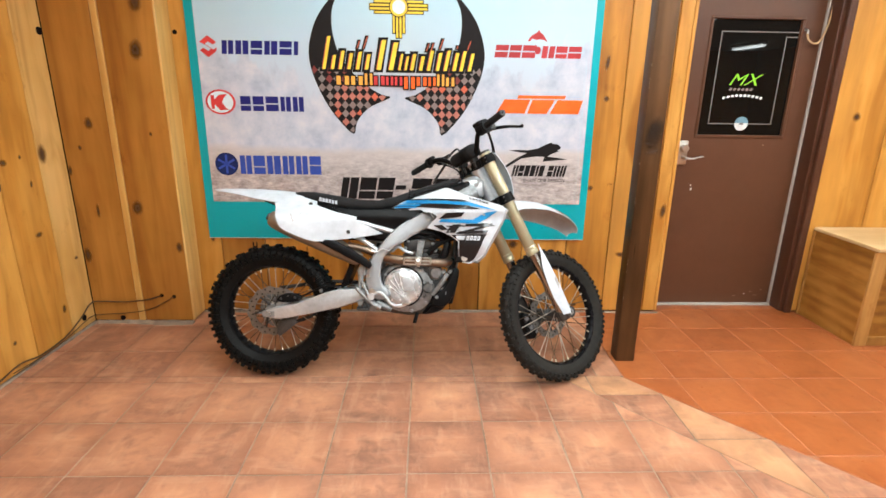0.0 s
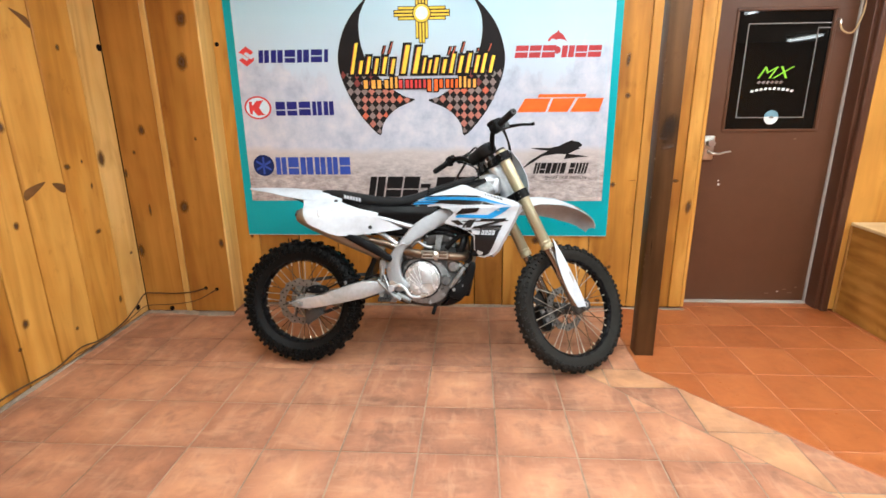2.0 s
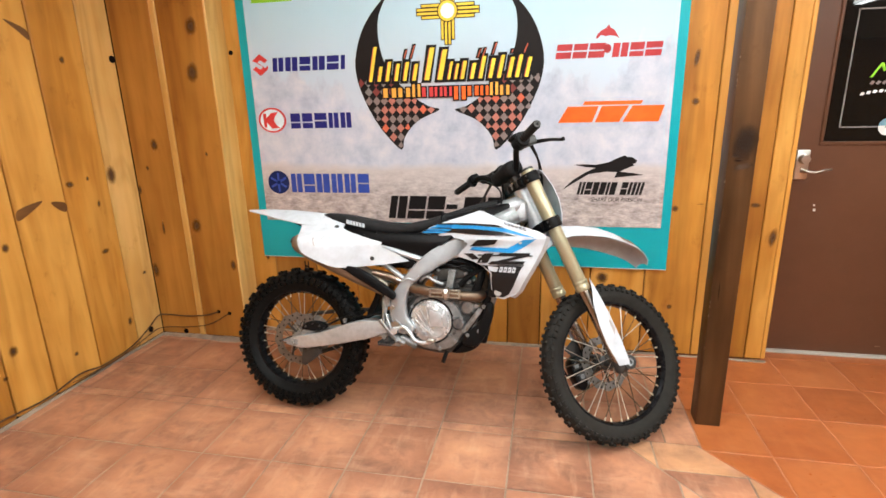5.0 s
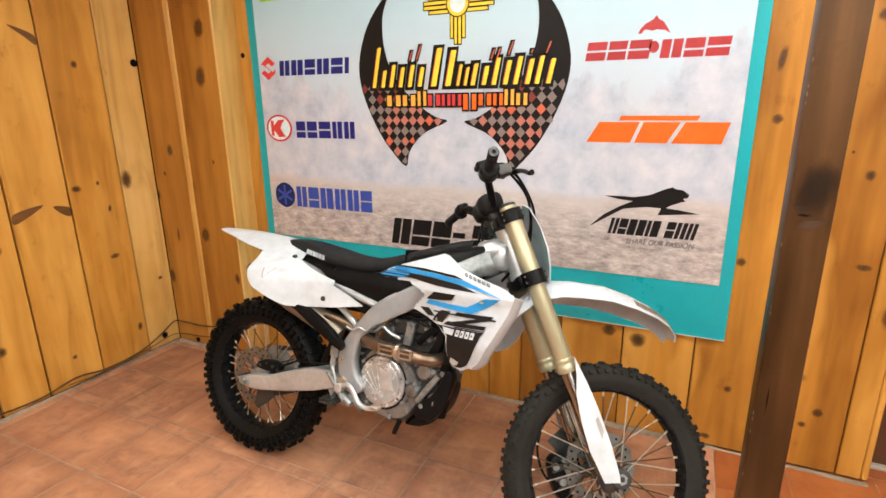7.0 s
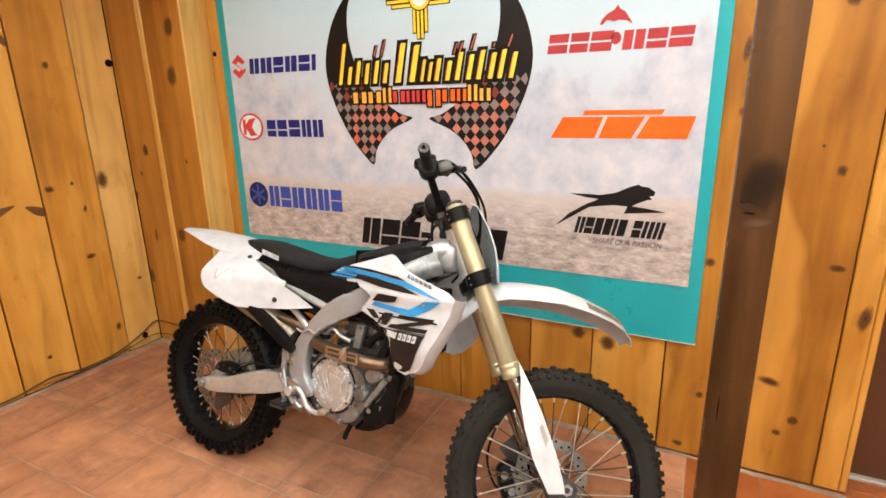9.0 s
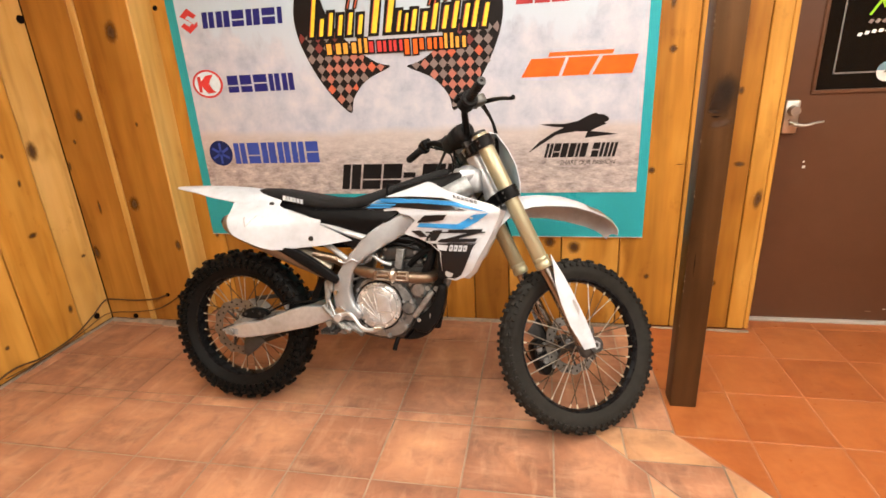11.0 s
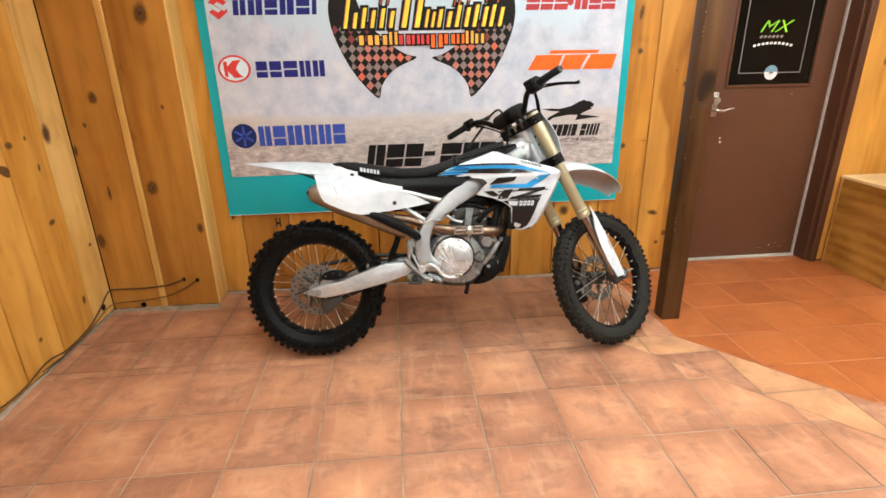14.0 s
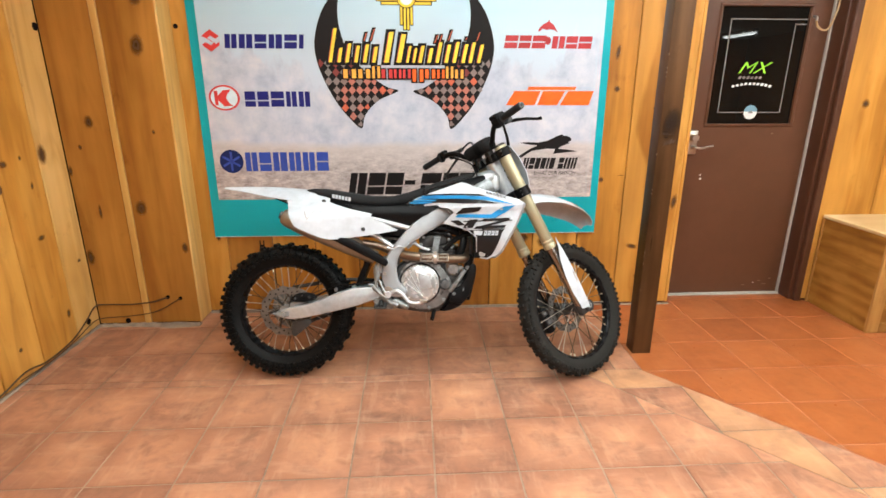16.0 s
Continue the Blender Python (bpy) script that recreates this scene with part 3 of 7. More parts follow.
def knot(parent, u, z, w, h, wall, tilt=0):
    ob = new("knot", KNOT_MESH)
    ob.parent = parent
    if wall == "left":
        m = pose(XL + 0.0012, u, z, 0, 0, 90)
    elif wall == "corner":
        m = pose(u, 3.0325, z)
    else:
        m = pose(u, YB - 0.0012, z)
    ob.matrix_basis = m @ pose(0, 0, 0, 0, tilt, 0) @ Matrix.Diagonal((w / 2, 1, h / 2, 1))


for w_, u_, z_, a_, b_ in (
    ("corner", -1.446, 1.816, 0.080, 0.108), ("corner", -1.476, 1.582, 0.082, 0.124), ("corner", -1.790, 1.195, 0.053, 0.078),
    ("corner", -1.860, 1.061, 0.024, 0.037), ("corner", -1.925, 0.431, 0.05, 0.113), ("corner", -1.385, 0.482, 0.044, 0.076),
    ("corner", -1.594, 0.720, 0.072, 0.098), ("corner", -1.459, 1.141, 0.020, 0.03), ("corner", -1.82, 0.70, 0.022, 0.10), ("corner", -1.935, 0.932, 0.024, 0.07),
    ("left", 2.586, 1.031, 0.060, 0.040), ("left", 2.856, 1.044, 0.075, 0.118), ("left", 2.719, 0.640, 0.062, 0.034),
    ("left", 2.790, 0.190, 0.036, 0.060), ("left", 2.964, 0.437, 0.037, 0.025), ("left", 2.415, 0.165, 0.03, 0.03), ("left", 2.114, 0.328, 0.05, 0.06),
    ("left", 2.690, 1.640, 0.036, 0.044), ("left", 2.698, 1.046, 0.023, 0.030), ("left", 2.738, 0.904, 0.024, 0.047), ("left", 2.240, 1.257, 0.05, 0.06), ("left", 2.195, 0.80, 0.04, 0.05), ("left", 2.051, 0.221, 0.03, 0.03),
    ("back", 1.399, 1.693, 0.046, 0.050), ("back", 1.444, 1.181, 0.036, 0.042), ("back", 1.384, 1.259, 0.013, 0.014), ("back", 1.148, 1.368, 0.042, 0.046),
    ("back", 1.479, 0.856, 0.058, 0.030), ("back", 1.341, 0.401, 0.084, 0.040), ("back", 1.432, 0.260, 0.042, 0.043), ("back", 1.389, 0.198, 0.034, 0.030),
    ("back", 1.101, 0.833, 0.040, 0.042), ("back", 1.119, 0.289, 0.032, 0.035), ("back", 1.580, 0.690, 0.045, 0.110), ("back", 0.636, 0.466, 0.069, 0.064),
    ("back", 0.758, 0.441, 0.079, 0.077), ("back", 1.061, 0.053, 0.05, 0.03), ("back", 2.694, 1.284, 0.055, 0.061), ("back", 1.134, 1.569, 0.03, 0.10), ("back", -1.25, 0.49, 0.03, 0.04)):
    knot({"corner": corner_chase, "left": wall_left, "back": wall_back if u_ < 2 else wall_back_right}[w_], u_, z_, a_, b_, w_, random.uniform(-12, 12))

# spike knots, cut along their length, on the planks beside the corner
for o in ([(2.290, 0.955), (2.418, 0.978), (2.375, 0.945), (2.284, 0.905)], [(2.462, 0.962), (2.538, 0.945), (2.538, 0.902), (2.500, 0.915)], [(2.430, 1.795), (2.530, 1.762), (2.536, 1.715), (2.486, 1.752)]):
    bm = bmesh.new()
    o = curved_outline(o, 4)
    bm.faces.new([bm.verts.new((XL + 0.0012, y, z)) for y, z in o])
    bmesh.ops.recalc_face_normals(bm, faces=bm.faces[:])
    if bm.faces[:][0].normal.x < 0:
        bmesh.ops.reverse_faces(bm, faces=bm.faces[:])
    part("knot", bm, SPIKE_KNOT, wall_left)

# door, its glass and frame
door_1 = empty("door_1", pose(DOORX0, DOORY, 0.012))
tagged(door_1, "brown painted steel door with a dark decal-covered window, shut", "door", kind="structure")
W, H = DOORX1 - DOORX0, 2.04
wx0, wx1, wz0, wz1 = 1.800 - DOORX0, 2.343 - DOORX0, 1.146, 1.828
for nm, b4 in (("rail", (0, W, 0, wz0)), ("rail", (0, W, wz1, H)), ("stile", (0, wx0, wz0, wz1)), ("stile", (wx1, W, wz0, wz1))):
    part(nm, boxbm(b4[0], b4[1], 0, 0.044, b4[2], b4[3]), DOOR_BROWN, door_1)
bm = bmesh.new()
e = 0.018
add_box(bm, wx0 - e, wx1 + e, -0.008, 0.004, wz0 - e, wz0, 0.004)
add_box(bm, wx0 - e, wx1 + e, -0.008, 0.004, wz1, wz1 + e, 0.004)
add_box(bm, wx0 - e, wx0, -0.008, 0.004, wz0, wz1, 0.004)
add_box(bm, wx1, wx1 + e, -0.008, 0.004, wz0, wz1, 0.004)
part("window_bead", bm, DOOR_BROWN, door_1)
part("window_pane", boxbm(wx0, wx1, 0.012, 0.018, wz0, wz1), GLASS, door_1, "dark tinted glass with a carbon-weave decal film")
frame_1 = empty("door_frame")
tagged(frame_1, "dark brown painted door frame with a grey weatherstrip", "door frame", kind="structure")
part("jamb", boxbm(2.482, 2.545, 3.222, 3.40, 0, 2.1, bevel=0.004), CASING_BROWN, frame_1)
part("stop", boxbm(2.500, 2.545, 3.186, 3.222, 0, 2.1, bevel=0.006), CASING_BROWN, frame_1)
part("head", boxbm(1.632, 2.545, 3.24, 3.40, 2.06, 2.1, bevel=0.004), CASING_BROWN, frame_1)
part("weatherstrip", boxbm(2.470, 2.4815, 3.322, 3.343, 0.0, 2.06, bevel=0.003), GREY_TRIM, frame_1, "worn grey weatherstrip")
part("threshold", boxbm(1.634, 2.4815, 3.318, 3.40, -0.003, 0.012, bevel=0.003), GREY_TRIM, frame_1, "worn aluminium threshold strip")
# lock body, lever and keypad plate
lock = empty("door_lock", pose(1.712, DOORY, 1.045))
tagged(lock, "satin steel lever lock on the brown door", "door lock")
part("back_plate", boxbm(-0.032, 0.032, -0.028, 0.0, -0.075, 0.075, bevel=0.008, segs=2), STEEL, lock)
part("turn_knob", add_rod(bmesh.new(), (0, -0.028, 0.03), (0, -0.062, 0.03), 0.024, 0.021, 20), STEEL, lock)
part("lever", add_tube(bmesh.new(), [(0.0, -0.03, -0.03), (0.01, -0.055, -0.03), (0.05, -0.060, -0.034), (0.09, -0.058, -0.024), (0.125, -0.052, -0.020)], [0.010, 0.009, 0.006, 0.005, 0.004], 10), STEEL, lock)
# flecks and scuffs on the paint of the door
for x, z, w_, h_ in ((1.808, 0.822, 0.008, 0.009), (1.812, 0.797, 0.012, 0.013), (2.343, 0.080, 0.020, 0.005), (2.415, 0.095, 0.014, 0.007), (2.23, 0.050, 0.026, 0.004), (2.30, 0.065, 0.012, 0.004), (2.38, 0.055, 0.030, 0.005), (2.24, 1.085, 0.016, 0.008)):
    part("paint_scuff", boxbm(x - DOORX0 - w_ / 2, x - DOORX0 + w_ / 2, -0.0012, 0.001, z - h_ / 2, z + h_ / 2), CHIP if w_ > 0.0135 else WHITE_EDGE, door_1)
# decals on the glass
decal = empty("window_decal", pose(DOORX0, DOORY + 0.0115, 0.012))
tagged(decal, "motocross decals in white outline and lime lettering on door glass", "decal")
bm = bmesh.new()
fx0, fx1, fz0, fz1, th = 0.224, 0.634, 1.212, 1.762, 0.0065
for a, b4, c, d in ((fx0, fx1, fz0, fz0 + th), (fx0, 0.703, fz1 - th, fz1), (fx0, fx0 + th, fz0, fz1), (fx1 - th, fx1, fz0, fz1 - 0.026), (fx1 - th, 0.703, fz1 - 0.034, fz1 - 0.027)):
    add_box(bm, a, b4, -0.001, 0.0, c, d)
part("border_line", bm, INK["grey"], decal)
bm = bmesh.new()
bmesh.ops.create_circle(bm, cap_ends=True, segments=28, radius=0.043, matrix=pose(0.439, -0.0012, 1.216, 90))
part("round_sticker", bm, INK["white"], decal, "round white sticker, its upper half pale blue")
flat = [(0.439 + 0.0432 * math.cos(radians(180 * k / 14)), 1.220 + 0.039 * math.sin(radians(180 * k / 14))) for k in range(15)]
part("sticker_field", flatbm(flat, -0.0020), INK["sticker"], decal)
part("sticker_dot", flatbm([(0.422, 1.210), (0.456, 1.210), (0.448, 1.224), (0.430, 1.222)], -0.0024), INK["grey"], decal)
bm = bmesh.new()
for i in range(10):
    a = 0.290 + i * 0.0262
    k = 1.370 + 0.018 * (1 - ((i - 4.5) / 5) ** 2)
    flat_shape(bm, [(a, k - 0.007), (a + 0.017, k - 0.008), (a + 0.022, k + 0.006), (a + 0.005, k + 0.007)], -0.0012)
part("white_bars", bm, INK["white"], decal)
bm = bmesh.new()
for i in range(6):
    a = 0.322 + i * 0.026
    flat_shape(bm, [(a, 1.420), (a + 0.014, 1.414), (a + 0.026, 1.428), (a + 0.012, 1.434)], -0.0012)
part("grey_bars", bm, INK["mauve"], decal)


def lettering(name, text, mat, parent, m, size, shear=0.0, bold=0.0, squeeze=1.0):
    cu = bpy.data.curves.new(name, "FONT")
    cu.body, cu.size, cu.shear, cu.offset = text, size, shear, bold
    cu.align_x, cu.align_y = "CENTER", "CENTER"
    tmp = bpy.data.objects.new("tmp", cu)
    scene.collection.objects.link(tmp)
    bpy.context.view_layer.update()
    me = bpy.data.meshes.new_from_object(tmp.evaluated_get(bpy.context.evaluated_depsgraph_get()))
    bpy.data.objects.remove(tmp)
    me.name = name
    me.transform(m @ Matrix.Rotation(radians(90), 4, "X") @ Matrix.Diagonal((squeeze, 1, 1, 1)))
    me.materials.clear()
    me.materials.append(mat)
    ob = new(name, me)
    ob.parent = parent
    return ob


lettering("lime_lettering", "MX", INK["lime"], decal, Matrix.Translation((0.404, -0.0013, 1.478)), 0.098, 0.45, 0.0, 1.28)
# thin cord hanging from a hook on the door
cord = empty("hanging_cord")
tagged(cord, "tan cord looped over a hook above the brown door", "cord")
part("strand", add_tube(bmesh.new(), [(2.490, 3.32, 2.06), (2.487, 3.31, 1.90), (2.474, 3.308, 1.80), (2.448, 3.308, 1.722), (2.415, 3.308, 1.706), (2.378, 3.312, 1.728), (2.366, 3.318, 1.765)], 0.006, 8), CORD, cord)
part("hook", add_tube(bmesh.new(), [(2.365, 3.345, 1.785), (2.365, 3.317, 1.780), (2.366, 3.312, 1.760)], 0.007, 8), STEEL, cord)

# dark timber post
post = empty("timber_post", pose(1.168, 2.575, 0, 0, 0, 0))
tagged(post, "square dark brown timber post with chipped edges", "post")
bm = boxbm(-0.050, 0.050, -0.045, 0.045, -0.002, ZC - 0.01, bevel=0.005, segs=2)
part("shaft", bm, POST_WOOD, post)
random.seed(11)
for i in range(14):
    z = random.uniform(0.05, 1.7)
    sx = random.choice((-0.0495, 0.0495))
    part("paint_chip", boxbm(sx - 0.0012, sx + 0.0012, -0.0456, -0.043, z, z + random.uniform(0.003, 0.012)), CHIP, post)

for u, z, w_, h_, mt in ((-0.012, 1.150, 0.034, 0.007, HOLE), (-0.030, 1.176, 0.012, 0.004, HOLE), (0.006, 1.135, 0.022, 0.004, CASING_BROWN), (-0.022, 0.62, 0.004, 0.10, HOLE)):
    part("crack", flatbm([(u - w_ / 2, z), (u - w_ * 0.1, z + h_ / 2), (u + w_ / 2, z + h_ * 0.1), (u + w_ * 0.1, z - h_ / 2)], -0.0456), mt, post)

for mt, u, z, w_, h_, tilt in ((POST_KNOT, 0.004, 1.215, 0.090, 0.170, 6), (POST_SCAR, 0.006, 1.128, 0.085, 0.030, -12), (POST_SCAR, -0.020, 1.168, 0.055, 0.018, 8)):
    ob = new("knot", knot_mesh(mt))
    ob.parent = post
    ob.matrix_basis = pose(u, -0.0454, z) @ pose(0, 0, 0, 0, tilt, 0) @ Matrix.Diagonal((w_ / 2, 1, h_ / 2, 1))

# plywood box beside the door
crate = empty("plywood_box", pose(2.575, 2.700, 0))
tagged(crate, "varnished plywood cabinet box with a paler lid beside the door", "storage box")
part("side_panel", boxbm(0.012, 0.030, 0.020, 0.49, 0, 0.577, bevel=0.002), PLY, crate)
part("back_batten", boxbm(0.0, 0.012, 0.474, 0.49, 0, 0.577, bevel=0.003), PLY_RAIL, crate)
part("front_stile", boxbm(0.010, 0.085, 0.0, 0.020, 0.0, 0.577, bevel=0.003), PLY_RAIL, crate)
part("front_stile", boxbm(1.125, 1.2, 0.0, 0.020, 0.0, 0.577, bevel=0.003), PLY_RAIL, crate)
part("front_rail", boxbm(0.085, 1.125, 0.001, 0.020, 0.0, 0.060, bevel=0.003), PLY_RAIL, crate)
part("front_rail", boxbm(0.085, 1.125, 0.001, 0.020, 0.520, 0.577, bevel=0.003), PLY_RAIL, crate)
part("front_panel", boxbm(0.085, 1.125, 0.010, 0.018, 0.060, 0.520), PLY, crate)
part("end_panel", boxbm(1.182, 1.2, 0.020, 0.49, 0, 0.577, bevel=0.002), PLY, crate)
part("lid", boxbm(0.004, 1.206, -0.012, 0.492, 0.577, 0.597, bevel=0.003), PLY_TOP, crate, "pale unvarnished plywood lid")

# ---- the sign ----
SX0, SX1, SZ0, SZ1, SY = -1.263, 1.081, 0.504, 2.50, 3.186
sign = empty("wall_sign", pose(0, SY, 0))
tagged(sign, "large teal-bordered printed dealer sign with a desert view on planks", "sign")
part("board", boxbm(SX0, SX1, 0, 0.0135, SZ0, SZ1), [TEAL], sign, "teal painted board")
bm = bmesh.new()
add_box(bm, SX0 - 0.001, SX1 + 0.001, -0.0005, 0.0135, SZ0 - 0.003, SZ0)
part("edge_strip", bm, WHITE_EDGE, sign, "thin pale cut edge")
pr = part("print", boxbm(-1.213, 1.036, -0.003, 0, 0, 1.72), PRINT, sign, "printed pale sky, hazy mountains and sandy desert")
pr.matrix_basis = pose(0, 0, 0.732)
LY = -0.0042


def words(name, widths, x0, x1, z0, z1, ink, parent, slant=0.0, gap=0.012, y=LY, slit=0.007, grow=0.0, seed=1):
    """A row of plain bars, each as wide as its share, the size and colour of a wordmark. A share below zero is a space."""
    rnd = random.Random(seed)
    name = name[:-1] if name.endswith("bars") else name
    unit = (x1 - x0 - gap * (len(widths) - 1)) / sum(abs(w) for w in widths)
    h, a = z1 - z0, x0
    for share in widths:
        w = abs(share) * unit
        k = rnd.randrange(4)
        v, u = slit / h, slit / w
        if share < 0:
            boxes = []
        elif w < 0.03:
            boxes = [(0, 1, 0, 1)]
        elif k == 0:
            boxes = [(0, 1, 0, 0.5 - v / 2), (0, 1, 0.5 + v / 2, 1)]
        elif k == 1:
            boxes = [(0, 0.5 - u / 2, 0, 1), (0.5 + u / 2, 1, 0, 1)]
        elif k == 2:
            boxes = [(0, 1, 0, 0.36), (0, 1, 0.36 + v, 1)]
        else:
            boxes = [(0, 0.42, 0, 1), (0.42 + u, 1, 0.0, 1)]
        for u0, u1, v0, v1 in boxes:
            q = []
            for uu, vv in ((u0, v0), (u1, v0), (u1, v1), (u0, v1)):
                gx = -grow if uu == u0 else grow
                gz = -grow if vv == v0 else grow
                q.append((a + uu * w + slant * (vv * h) + gx, z0 + vv * h + gz))
            one = bmesh.new()
            flat_shape(one, q, y)
            part(name, one, ink, parent)
        a += w + gap


def ellipse(cx, cz, rx, rz, n=32, a0=0, a1=360):
    return [(cx + rx * math.cos(radians(a0 + (a1 - a0) * i / (n if a1 - a0 == 360 else n - 1))), cz + rz * math.sin(radians(a0 + (a1 - a0) * i / (n if a1 - a0 == 360 else n - 1)))) for i in range(n)]


def shape(name, outlines, ink, parent=None, y=LY):
    bm = bmesh.new()
    for o in outlines:
        flat_shape(bm, o, y)
    return part(name, bm, ink, parent or sign)


# marks down one side
shape("red_mark", [[(-1.197, 1.640), (-1.148, 1.676), (-1.102, 1.641), (-1.122, 1.627), (-1.148, 1.643), (-1.165, 1.631), (-1.120, 1.600), (-1.102, 1.614), (-1.104, 1.594), (-1.152, 1.560), (-1.197, 1.596), (-1.176, 1.610), (-1.150, 1.593), (-1.133, 1.606), (-1.180, 1.634)]], INK["red"])
words("navy_bars", (16, 18, 16, 18, 17, 6), -1.077, -0.650, 1.579, 1.652, INK["navy"], sign, 0.08, seed=3)
shape("red_oval", [ellipse(-1.111, 1.317, 0.086, 0.070)], INK["red"])
shape("oval_inner", [ellipse(-1.111, 1.317, 0.074, 0.060)], INK["hazewhite"], y=LY - 0.001)
shape("oval_crescent", [[(-1.165, 1.355), (-1.145, 1.355), (-1.145, 1.330), (-1.115, 1.358), (-1.070, 1.362), (-1.090, 1.340), (-1.102, 1.316), (-1.084, 1.286), (-1.064, 1.275), (-1.115, 1.270), (-1.145, 1.305), (-1.147, 1.275), (-1.164, 1.280)]], INK["red"], y=LY - 0.002)
words("navy_bars", (17, 18, 21, 17, 18), -0.998, -0.634, 1.269, 1.352, INK["navy"], sign, seed=5)
DX, DZ = -1.112, 0.960
shape("dark_disc", [ellipse(DX, DZ, 0.068, 0.068)], INK["darkblue"])
bm = bmesh.new()
for k in range(3):
    a = radians(90 + 60 * k)
    dx, dz = math.cos(a) * 0.055, math.sin(a) * 0.055
    flat_shape(bm, [(DX - dx - dz * 0.12, DZ - dz + dx * 0.12), (DX - dx + dz * 0.12, DZ - dz - dx * 0.12), (DX + dx + dz * 0.12, DZ + dz - dx * 0.12), (DX + dx - dz * 0.12, DZ + dz + dx * 0.12)], LY - 0.001)
part("disc_spokes", bm, INK["blue"], sign)
words("blue_bars", (16, 16, 19, 16, 16, 16), -1.032, -0.552, 0.902, 1.012, INK["blue"], sign, seed=8)
shape("green_mark", [[(-1.165, 1.935), (-0.925, 1.935), (-0.895, 2.02), (-1.145, 2.02)]], INK["lime"])
# marks down the other side
words("maroon_bars", (73, 66, 76), 0.467, 0.700, 1.587, 1.655, INK["maroon"], sign, 0.14, 0.008, seed=2)
words("maroon_bars", (74, 67, 77), 0.738, 0.966, 1.587, 1.652, INK["maroon"], sign, 0.10, 0.008, seed=4)
shape("maroon_dot", [ellipse(0.716, 1.628, 0.018, 0.021)], INK["maroon"])
shape("maroon_arc", [[(0.656, 1.676), (0.664, 1.694), (0.681, 1.711), (0.704, 1.722), (0.717, 1.738), (0.724, 1.724), (0.742, 1.714), (0.756, 1.694), (0.770, 1.671), (0.750, 1.684), (0.722, 1.688), (0.704, 1.684), (0.694, 1.688), (0.680, 1.690), (0.668, 1.676)]], INK["maroon"])
for o in ([(0.491, 1.277), (0.660, 1.277), (0.690, 1.356), (0.537, 1.356)],
          [(0.674, 1.277), (0.792, 1.277), (0.836, 1.356), (0.704, 1.356)],
          [(0.808, 1.277), (0.980, 1.277), (1.003, 1.356), (0.852, 1.356)]):
    shape("orange_block", [o], INK["orange"])
shape("orange_rule", [[(0.612, 1.362), (0.892, 1.362), (0.900, 1.380), (0.618, 1.380)]], INK["orange"])
shape("black_swoosh", [[(0.524, 0.928), (0.575, 0.980), (0.640, 1.022), (0.690, 1.046), (0.640, 1.050), (0.578, 1.062), (0.640, 1.064), (0.693, 1.062), (0.752, 1.074), (0.800, 1.098), (0.833, 1.110), (0.842, 1.103), (0.870, 1.100), (0.893, 1.084), (0.889, 1.070), (0.872, 1.066), (0.884, 1.056), (0.866, 1.052), (0.834, 1.038), (0.814, 1.026), (0.870, 1.020), (0.936, 1.010), (0.870, 1.004), (0.787, 0.995), (0.798, 1.024), (0.746, 1.026), (0.690, 1.018), (0.655, 1.012), (0.590, 0.970)]], INK["black"])
words("black_bars", (16, 16, 15, 15, 7, 15), 0.600, 0.792, 0.905, 0.972, INK["black"], sign, 0.22, 0.005, slit=0.005, seed=9)
words("black_bars", (16, 18, 16), 0.816, 0.926, 0.905, 0.972, INK["black"], sign, 0.22, 0.005, slit=0.005, seed=10)
lettering("slogan", "SHARE OUR PASSION", INK["black"], sign, Matrix.Translation((0.802, LY, 0.879)), 0.031, 0.25, 0.0, 0.86)
words("black_bars", (10, 10, 10), -0.446, -0.128, 0.757, 0.888, INK["black"], sign, 0.18, 0.010, seed=12)
shape("black_dash", [[(-0.108, 0.815), (-0.045, 0.815), (-0.040, 0.842), (-0.103, 0.842)]], INK["black"])
words("black_bars", (10, 16), -0.022, 0.296, 0.750, 0.885, INK["black"], sign, 0.18, 0.010, seed=14)

# winged checkered emblem
wing_l = [(-0.400, 1.930), (-0.491, 1.842), (-0.552, 1.745), (-0.588, 1.621), (-0.582, 1.517), (-0.546, 1.411), (-0.490, 1.302), (-0.426, 1.216), (-0.350, 1.145), (-0.331, 1.208), (-0.290, 1.266), (-0.232, 1.311), (-0.130, 1.356), (-0.185, 1.373), (-0.258, 1.416), (-0.335, 1.480), (-0.399, 1.556), (-0.437, 1.640), (-0.454, 1.742), (-0.444, 1.840)]
wing_r = [(-0.178 - x, z - 0.004) for x, z in wing_l]


def inside(poly, x, z):
    r = False
    for (ax, az), (bx, bz) in zip(poly, poly[1:] + poly[:1]):
        if (az > z) != (bz > z) and x < (bx - ax) * (z - az) / (bz - az) + ax:
            r = not r
    return r


